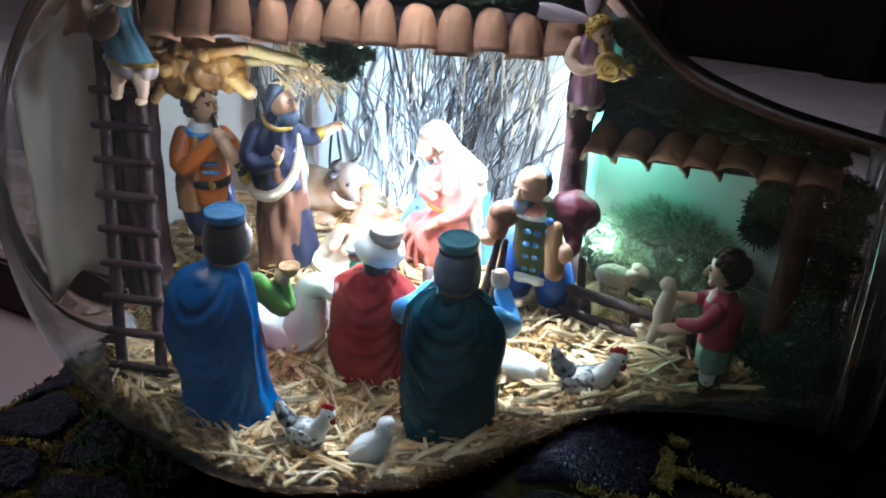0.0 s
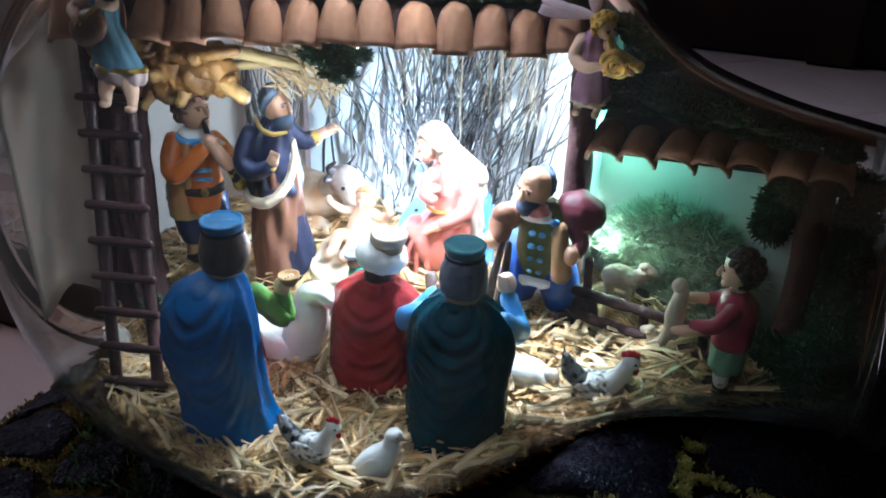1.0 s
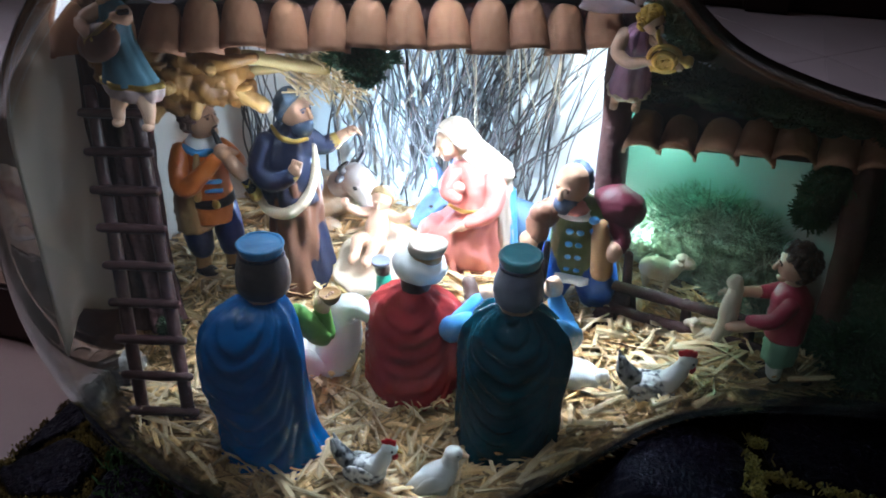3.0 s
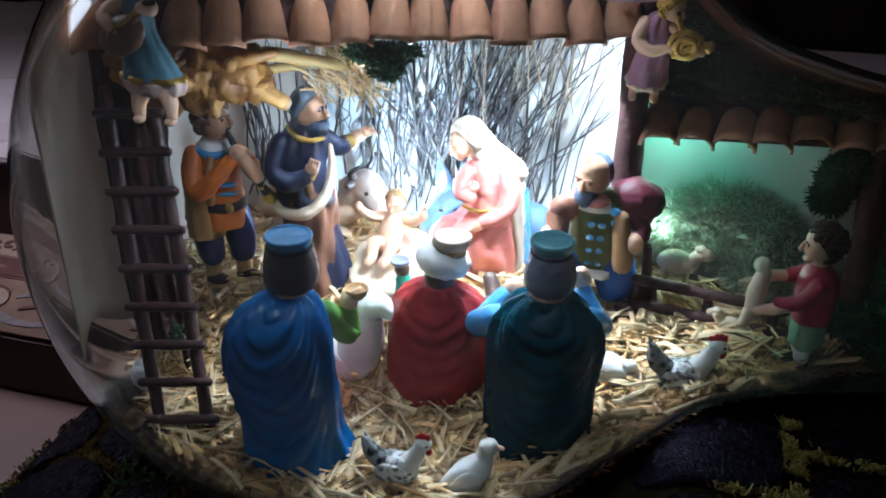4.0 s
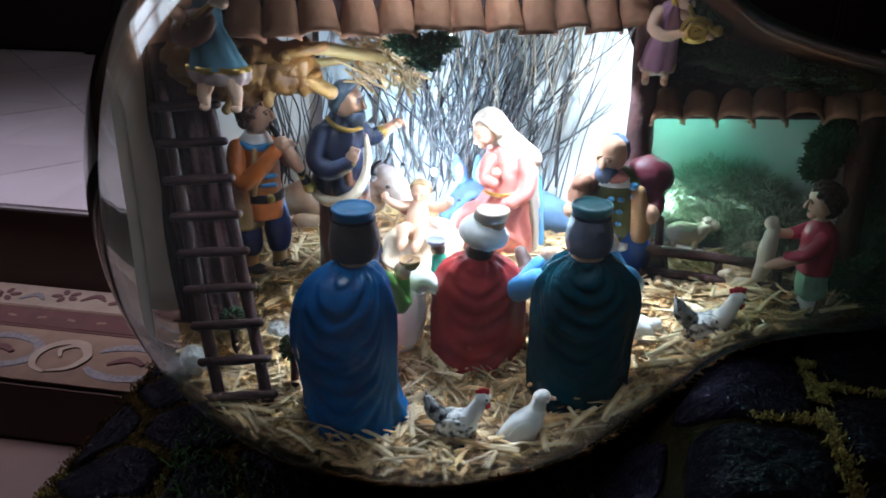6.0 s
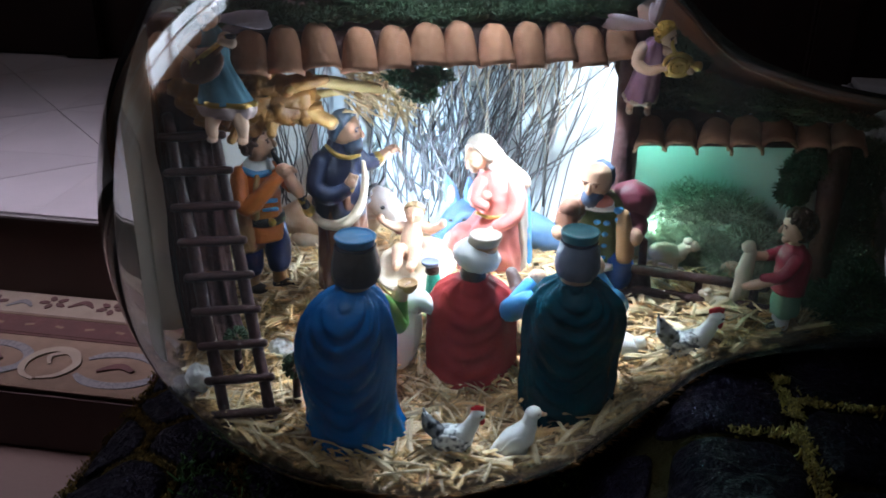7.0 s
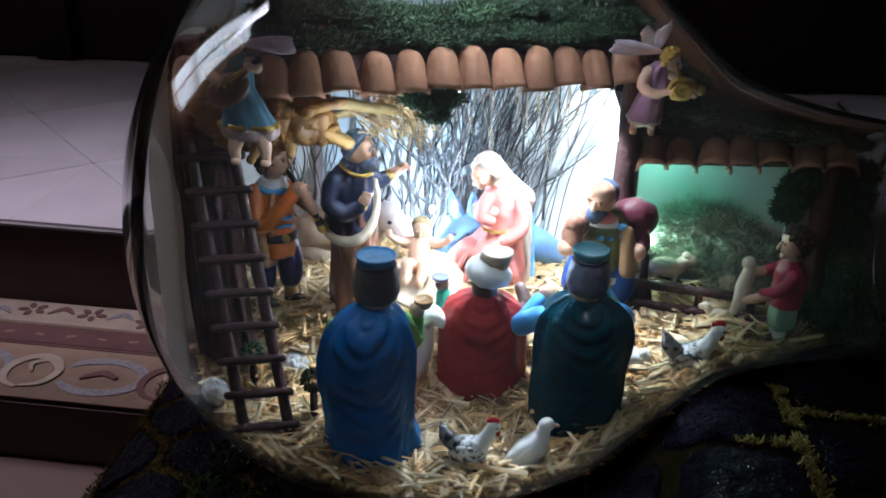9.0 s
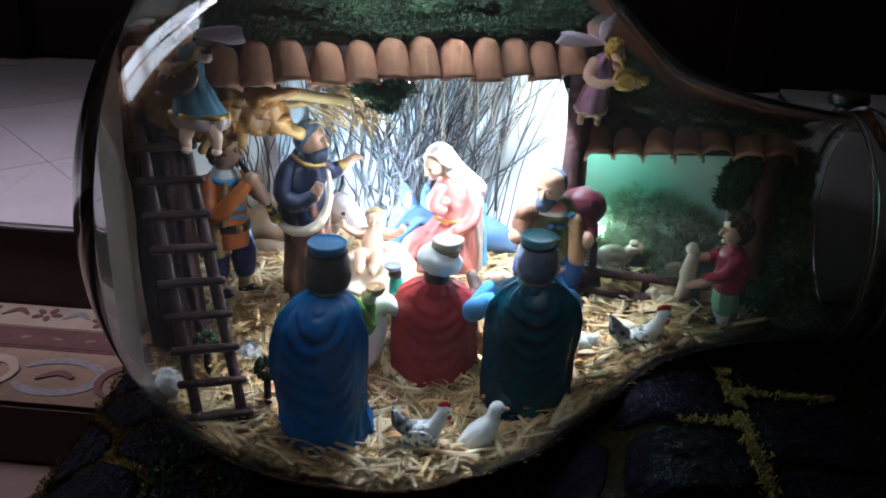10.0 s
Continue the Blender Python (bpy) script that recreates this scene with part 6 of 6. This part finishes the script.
# ---- pen fence and small stumps ----
def make_fence():
    fence = holder("pen_fence", (0, 0, 0), "low rough fence of dark brown sticks before the pen", "fence")
    rng = random.Random(3)
    for a, b, r in (((0.086, 0.018, 0.0935), (0.142, 0.006, 0.0955), 0.0022), ((0.088, 0.014, 0.0850), (0.146, 0.003, 0.0865), 0.0021)):
        bm = bmesh.new()
        tube(bm, [tuple((Vector(a).lerp(Vector(b), k / 4) * 1000)[:]) for k in range(5)], [r * 1000 * rng.uniform(0.85, 1.15) for _ in range(5)], n=9, rough=0.1, rng=rng)
        part("rail", bm, BARK, fence)
    for x, y, h in ((0.0900, 0.0215, 0.028), (0.1150, 0.0125, 0.017), (0.1380, 0.0075, 0.017)):
        bm = bmesh.new()
        tube(bm, [(x * 1000, y * 1000, 78), (x * 1000 + 0.6, y * 1000, 78 + h * 500), (x * 1000, y * 1000, 78 + h * 1000)], [2.2, 2.0, 1.8], n=9, rough=0.1, rng=rng)
        part("picket", bm, BARK, fence)


make_fence()
for x, y, h, r in ((0.0900, 0.0200, 0.016, 0.006), (0.0845, 0.0120, 0.008, 0.005)):
    bm = bmesh.new()
    loft(bm, [(0, 0, -4, r * 1200, r * 1100), (0, 0, h * 400, r * 1000, r * 950), (0, 0, h * 1000, r * 700, r * 650)], 0, n=20, steps=4, fold=pleats(0.6, 5))
    tagged(link("stump", bm, BARK, at=(x, y, bed(x, y))), "small dark bark stump at the post's foot", "stump", "stumps")
for x, y, h in ((-0.079, -0.041, 0.016), (-0.048, -0.057, 0.020)):
    plant = holder("potted_bush", (x, y, bed(x, y)), "tiny green bush on a brown stem", "plant", "tiny bushes")
    bm = bmesh.new()
    tube(bm, [(0, 0, -1), (0, 0, h * 1000)], [1.8, 1.5], n=9)
    part("stem", bm, BARK, plant)
    bm = bmesh.new()
    rng = random.Random(int(x * 1e4) + 77)
    for _ in range(160):
        d = Vector((rng.gauss(0, 1), rng.gauss(0, 1), rng.gauss(0.2, 1))).normalized()
        strand(bm, Vector((0, 0, h + 0.003)) + d * 0.0042, d, (rng.gauss(0, 1), 1, 0), 0.0028, 0.0009)
    part("leaves", bm, MOSS, plant)


COTTON = shader("cotton", (0.74, 0.73, 0.72), 0.9, scale=120, mix=0.3, spots=(0.56, 0.55, 0.55), bump=1.0, bump_scale=300)
for x, y, sx, sy, sz in ((-0.094, -0.049, 6.0, 5.0, 7.0), (-0.063, -0.030, 6.5, 5.0, 5.0), (-0.050, -0.022, 4.5, 4.0, 3.4)):
    bm = bmesh.new()
    ball(bm, (0, 0, sz * 0.7), (sx, sy, sz), n=36, m=22, shape=lambda q: 1 + 0.22 * noise.noise(q * 2.4 + Vector((x * 300, y * 300, 1))) + 0.10 * noise.noise(q * 6.5) + 0.05 * noise.noise(q * 15))
    tagged(link("cotton_tuft", bm, COTTON, at=(x, y, bed(x, y))), "small white tuft of cotton lying on the straw", "cotton", "cotton tufts")


# ---- stone base under the bottle ----
def ground(x, y):
    """Height of the base's top."""
    h = 0.017 + 0.054 * smoothstep(0.045, 0.120, x) + 0.003 * noise.noise((x * 25, y * 25, 1.7))
    h -= 0.010 * smoothstep(-0.11, -0.155, x)
    r = radius(min(max(x, -0.123), 0.198)) if -0.123 < x < 0.2 else 0.0
    if abs(y) < r:
        h = min(h, AXIS_Z - math.sqrt(r * r - y * y) - 0.0035)
    return h


BX0, BX1, BY0, BY1 = -0.150, 0.262, -0.205, 0.050
base = holder("stone_base", (0, 0, 0), "base of black cobbles with ochre moss joints under the bottle", "base")
bm = bmesh.new()
rows = []
for i in range(60):
    x = BX0 + (BX1 - BX0) * i / 59
    rows.append([(x, BY0 + (BY1 - BY0) * j / 39, ground(x, BY0 + (BY1 - BY0) * j / 39) + 0.0002 + 0.0010 * noise.noise((x * 300, j, 0))) for j in range(40)])
top = rings(bm, rows, closed=False, cap=False)
low = [[bm.verts.new((v.co.x, v.co.y, -0.06)) for v in row] for row in (top[0], top[-1])]
for a, b in ((top[0], low[0]), (top[-1], low[1])):
    for i in range(39):
        bm.faces.new((a[i], a[i + 1], b[i + 1], b[i]))
for j in (0, 39):
    side = [row[j] for row in top]
    b0, b1 = low[0][j], low[1][j]
    bm.faces.new(side + [b1, b0])
part("mortar_bed", bm, GROUT, base)


def cell(points, i, box_):
    """The cell of a point among its neighbours, as a polygon."""
    x0, y0, x1, y1 = box_
    poly = [Vector((x0, y0)), Vector((x1, y0)), Vector((x1, y1)), Vector((x0, y1))]
    p = points[i]
    for j, q in enumerate(points):
        if j == i or (q - p).length > 0.13:
            continue
        mid, d = (p + q) / 2, q - p
        out = []
        for a, b in zip(poly, poly[1:] + poly[:1]):
            da, db = (a - mid).dot(d), (b - mid).dot(d)
            if da <= 0:
                out.append(a)
            if da * db < 0:
                out.append(a + (b - a) * (da / (da - db)))
        poly = out
        if len(poly) < 3:
            break
    return poly


def cobbles():
    rng = random.Random(17)
    mossy = bmesh.new()
    pts = []
    nx, ny = 11, 7
    for i in range(nx):
        for j in range(ny):
            pts.append(Vector((BX0 + (BX1 - BX0) * (i + 0.5 + (0.25 if j % 2 else -0.25) + rng.uniform(-0.28, 0.28)) / nx, BY0 + (BY1 - BY0) * (j + 0.5 + rng.uniform(-0.28, 0.28)) / ny)))
    # the stones beside the long mossy joint stand in pairs
    pts = [q for q in pts if q.x < 0.098]
    pts += [Vector((0.1175, y)) for y in (0.028, -0.010, -0.050, -0.094, -0.140, -0.184)] + [Vector((0.1735, y)) for y in (0.026, -0.0245, -0.0735, -0.118, -0.166)] + [Vector((0.2300, y)) for y in (0.010, -0.046, -0.102, -0.160)]
    for i in range(len(pts)):
        poly = cell(pts, i, (BX0, BY0, BX1, BY1))
        if len(poly) < 3:
            continue
        c = sum(poly, Vector((0, 0))) / len(poly)
        for a, b in zip(poly, poly[1:] + poly[:1]):
            if (a + b).x / 2 > -0.035 or (a - b).length < 0.006:
                continue
            for k in range(int((a - b).length * 5200)):
                q = a.lerp(b, rng.random())
                x, y = q.x + rng.gauss(0, 0.0016), q.y + rng.gauss(0, 0.0016)
                if noise.noise((x * 60, y * 60, 9)) < -0.2:
                    continue
                up = Vector((rng.gauss(0, 0.8), rng.gauss(0, 0.8), 1)).normalized()
                strand(mossy, (x, y, ground(x, y) + 0.0012), up, (rng.gauss(0, 1), rng.gauss(0, 1), 0.2), rng.uniform(0.0010, 0.0020), 0.0008)
        size = min((p - c).length for p in poly)
        keep = 1 - min(0.5, 0.0034 / max(size, 0.004))
        ring = []
        for a, b in zip(poly, poly[1:] + poly[:1]):
            for k in range(6):
                q = a.lerp(b, k / 6)
                ring.append(c + (q - c) * keep * (1 + 0.05 * noise.noise((q.x * 150, q.y * 150, 2))))
        # round the outline
        for _ in range(2):
            ring = [(ring[k - 1] + ring[k] * 2 + ring[(k + 1) % len(ring)]) / 4 for k in range(len(ring))]
        bm = bmesh.new()
        rows = []
        for s, lift in ((1.0, -0.003), (1.0, 0.0014), (0.965, 0.0026), (0.88, 0.0032), (0.72, 0.0034), (0.55, 0.0035), (0.38, 0.0035), (0.2, 0.0035), (0.04, 0.0035)):
            row = []
            for q in ring:
                p = c + (q - c) * s
                z = ground(p.x, p.y) + lift
                if lift > 0.002:
                    z += 0.0016 * noise.noise((p.x * 190, p.y * 190, i)) + 0.0012 * noise.noise((p.x * 480, p.y * 480, i))
                r = radius(min(max(p.x, -0.123), 0.198)) if -0.123 < p.x < 0.2 else 0.0
                if abs(p.y) < r:
                    z = min(z, AXIS_Z - math.sqrt(r * r - p.y * p.y) - 0.001)
                row.append((p.x, p.y, z))
            rows.append(row)
        rings(bm, rows)
        part("cobble", bm, STONE, base)
    tagged(link("joint_moss", mossy, OCHREMOSS, smooth=False), "ochre dry moss filling joints between black stones", "moss", kind="stuff")


cobbles()


def base_moss():
    rng = random.Random(31)
    bm = bmesh.new()
    for k in range(2400):
        x = rng.uniform(-0.100, 0.070)
        r = radius(x)
        y = -rng.uniform(0.35, 1.05) * r
        z = ground(x, y)
        under = AXIS_Z - math.sqrt(max(r * r - y * y, 0.0)) if abs(y) < r else 1.0
        if under - z < 0.0045 or noise.noise((x * 45, y * 45, 3)) < -0.12:
            continue
        d = Vector((rng.gauss(0, 0.7), rng.gauss(-0.3, 0.7), 1)).normalized()
        length = min(rng.uniform(0.003, 0.007), (under - z) * 0.9)
        strand(bm, (x, y, z + 0.001 + length * 0.4), d, (rng.gauss(0, 1), rng.gauss(0, 1), 0.2), length, 0.0009)
    tagged(link("base_moss", bm, FRESHMOSS, smooth=False), "green moss where the bottle meets the stones", "moss", kind="stuff")


base_moss()
bm = bmesh.new()
box(bm, (BX0 + 0.012, BY0 + 0.012, LOW_Z), (BX1 - 0.012, BY1 - 0.012, -0.061), bevel=0.004)
tagged(link("pedestal", bm, DARKWOOD, smooth=False), "plain dark wooden pedestal under the stone base", "pedestal")

# ---- grey box beside the mouth ----
UNIT_TOP = 0.165
unit = holder("power_unit", (0.186, 0.0545, 0.0), "grey plastic power box with a black knob", "box")
bm = bmesh.new()
box(bm, (0.0, 0.0, -0.060), (0.20, 0.060, UNIT_TOP), bevel=0.004)
part("case", bm, GREYPLASTIC, unit)
bm = bmesh.new()
loft(bm, [(26, 18, UNIT_TOP * 1000 - 0.5, 6, 6), (26, 18, UNIT_TOP * 1000 + 3, 6, 6), (26, 18, UNIT_TOP * 1000 + 3.2, 9.5, 9.5), (26, 18, UNIT_TOP * 1000 + 8, 9.5, 9.5), (26, 18, UNIT_TOP * 1000 + 9, 8, 8)], 0, n=28, steps=2)
part("knob", bm, BLACKPLASTIC, unit, "black round knob")
bm = bmesh.new()
loft(bm, [(58, 0, 0, 7, 7), (58, 0, 2.5, 7, 7), (58, 0, 3, 6, 6)], 0, n=28, steps=2)
for v in bm.verts:
    x, y, z = v.co
    v.co = (x, -z - 0.0002, y + 0.090)
part("socket_ring", bm, BLACKPLASTIC, unit, "black round socket")

# ---- carpet runner on the step ----
runner = holder("stair_carpet", (0, 0, TREAD_Z), "cream and red patterned carpet runner on the step", "carpet")
bm = bmesh.new()
box(bm, (-2.5, 0.347, 0.0), (2.5, 0.538, 0.004), bevel=0.001)
part("backing", bm, C_TAN, runner)
for y0, y1, m, nm in ((0.488, 0.536, C_CREAM, "floral_band"), (0.447, 0.482, C_RED, "dark_border"), (0.4835, 0.4865, C_TAN, "edge_line"), (0.4415, 0.4455, C_RED, "edge_line")):
    bm = bmesh.new()
    box(bm, (-2.5, y0, 0.0036), (2.5, y1, 0.0050))
    part(nm, bm, m, runner, smooth=False)


def ribbon(pts, widths, z=0.0052):
    bm = bmesh.new()
    line = curve3([(*p, w) for p, w in zip(pts, widths)], 8)
    rows = []
    for k, q in enumerate(line):
        a, b = Vector(line[max(k - 1, 0)][:2]), Vector(line[min(k + 1, len(line) - 1)][:2])
        d = (b - a).normalized()
        s = Vector((-d.y, d.x)) * q[2] / 2
        c = Vector(q[:2])
        rows.append([(*(c + s), z), (*(c - s), z), (*(c - s), 0.0034), (*(c + s), 0.0034)])
    rings(bm, rows)
    return bm


rng = random.Random(41)
for k in range(16):
    x = -1.9 + 0.15 * k
    pts = [(x + 0.046 * math.cos(a), 0.392 + 0.030 * math.sin(a)) for a in [math.radians(t) for t in range(-150, 151, 30)]]
    part("scroll", ribbon(pts, [0.005] + [0.011] * 9 + [0.005]), C_GREY, runner, smooth=False)
    part("scroll", ribbon([(x - 0.075, 0.362), (x - 0.055, 0.372), (x - 0.048, 0.396), (x - 0.066, 0.414), (x - 0.082, 0.404), (x - 0.076, 0.390)], [0.003, 0.007, 0.009, 0.008, 0.006, 0.003], 0.0058), C_CREAM, runner, smooth=False)
    pts = [(x + 0.075 + 0.028 * math.cos(a), 0.390 + 0.030 * math.sin(a)) for a in [math.radians(t) for t in range(20, 300, 35)]]
    part("scroll", ribbon(pts, [0.005, 0.009, 0.010, 0.010, 0.009, 0.008, 0.006, 0.004], 0.0056), C_CREAM if k % 2 else C_RED, runner, smooth=False)
    part("scroll", ribbon([(x - 0.02, 0.385), (x, 0.398), (x + 0.018, 0.390)], [0.004, 0.010, 0.005], 0.0060), C_RED, runner, smooth=False)
for k in range(34):
    x, y = -1.95 + 0.074 * k, 0.512 + 0.006 * math.sin(k * 1.7)
    for j in range(5):
        a = radians(72 * j + 25 * k)
        cx, cy = x + 0.011 * math.cos(a), y + 0.009 * math.sin(a)
        part("petal", ribbon([(cx - 0.006 * math.cos(a), cy - 0.005 * math.sin(a)), (cx, cy), (cx + 0.007 * math.cos(a), cy + 0.006 * math.sin(a))], [0.003, 0.008, 0.004], 0.0060), C_RED, runner, smooth=False)
    part("leaf", ribbon([(x + 0.022, y - 0.008), (x + 0.037, y + 0.006), (x + 0.052, y - 0.004)], [0.003, 0.009, 0.003], 0.0060), C_RED if k % 2 else C_GREY, runner, smooth=False)
    part("dot", ribbon([(x - 0.005, 0.463), (x + 0.005, 0.466)], [0.005, 0.004]), C_TAN, runner, smooth=False)
    part("dot", ribbon([(x + 0.032, 0.465), (x + 0.042, 0.463)], [0.004, 0.005]), C_TAN, runner, smooth=False)

# ---- floor tiles of the platform ----
bm = bmesh.new()
box(bm, (-2.6, STEP_Y - 0.006, STEP_Z - 0.006), (2.6, 2.6, STEP_Z - 0.003))
part("tile_joint", bm, JOINT, platform, smooth=False)
TILE_SIZE = 0.205


def tile_mesh(name, half, mat):
    bm = bmesh.new()
    h = TILE_SIZE / 2 - 0.0008
    if half:
        vs = [(-h, -h), (h, -h), (h, h)]
    else:
        vs = [(h - 0.0, h), (-h, h), (-h, -h)]
    sh = 0.0006 if half else -0.0006
    rings(bm, [[((x + sh) * S, (y - sh) * S, z * S) for x, y in vs] for z in (-0.0028, 0.0)])
    bmesh.ops.recalc_face_normals(bm, faces=bm.faces)
    me = bpy.data.meshes.new(name)
    bm.to_mesh(me)
    bm.free()
    me.materials.append(mat)
    return me


tri_a, tri_b = tile_mesh("tile_half", True, TILE), tile_mesh("tile_half", False, TILE_DARK)
for i in range(20):
    for j in range(5):
        for me in (tri_a, tri_b):
            ob = new("floor_tile", me)
            ob.matrix_basis = pose((-1.9 + TILE_SIZE * i) * S, (STEP_Y + TILE_SIZE * (j + 0.5)) * S, STEP_Z * S, 0, 0, 90 * ((i + j) % 2))
            ob.parent = platform

# ---- dark furniture at the back ----
bench = holder("altar_bench", (0, 1.375, STEP_Z), "long dark wooden bench at the back of the platform", "bench", turn=(0, 0, 4))
bm = bmesh.new()
box(bm, (-1.7, 0.0, 0.0015), (2.4, 0.5, 0.75), bevel=0.006)
part("front_panel", bm, DARKWOOD, bench, smooth=False)
for k in range(11):
    bm = bmesh.new()
    box(bm, (-1.68 + 0.36 * k, -0.02, 0.0015), (-1.60 + 0.36 * k, 0.03, 0.75), bevel=0.005)
    part("pilaster", bm, DARKWOOD, bench, smooth=False)


# yellow-green moss along some joints of the base
def joint_moss():
    rng = random.Random(52)
    bm = bmesh.new()
    for line, count in (([(0.1455, -0.034), (0.1458, -0.055), (0.1450, -0.075), (0.1462, -0.110), (0.1455, -0.150)], 1300), ([(0.146, -0.049), (0.158, -0.0485), (0.172, -0.0495), (0.186, -0.048)], 330), ([(0.146, -0.072), (0.134, -0.071), (0.122, -0.072)], 120)):
        pts = curve3(line, 24)
        for _ in range(count):
            q = pts[int(len(pts) * rng.random() ** 1.4)]
            x, y = q[0] + rng.gauss(0, 0.0016), q[1] + rng.gauss(0, 0.0014)
            if noise.noise((x * 120, y * 120, 5)) < -0.25:
                continue
            d = Vector((rng.gauss(0, 0.7), rng.gauss(0, 0.7), 1)).normalized()
            strand(bm, (x, y, ground(x, y) + 0.0040), d, (rng.gauss(0, 1), rng.gauss(0, 1), 0.2), rng.uniform(0.0014, 0.0030), 0.0009)
    tagged(link("joint_moss", bm, JOINTMOSS, smooth=False), "yellow-green moss in a joint between black stones", "moss", kind="stuff")


joint_moss()
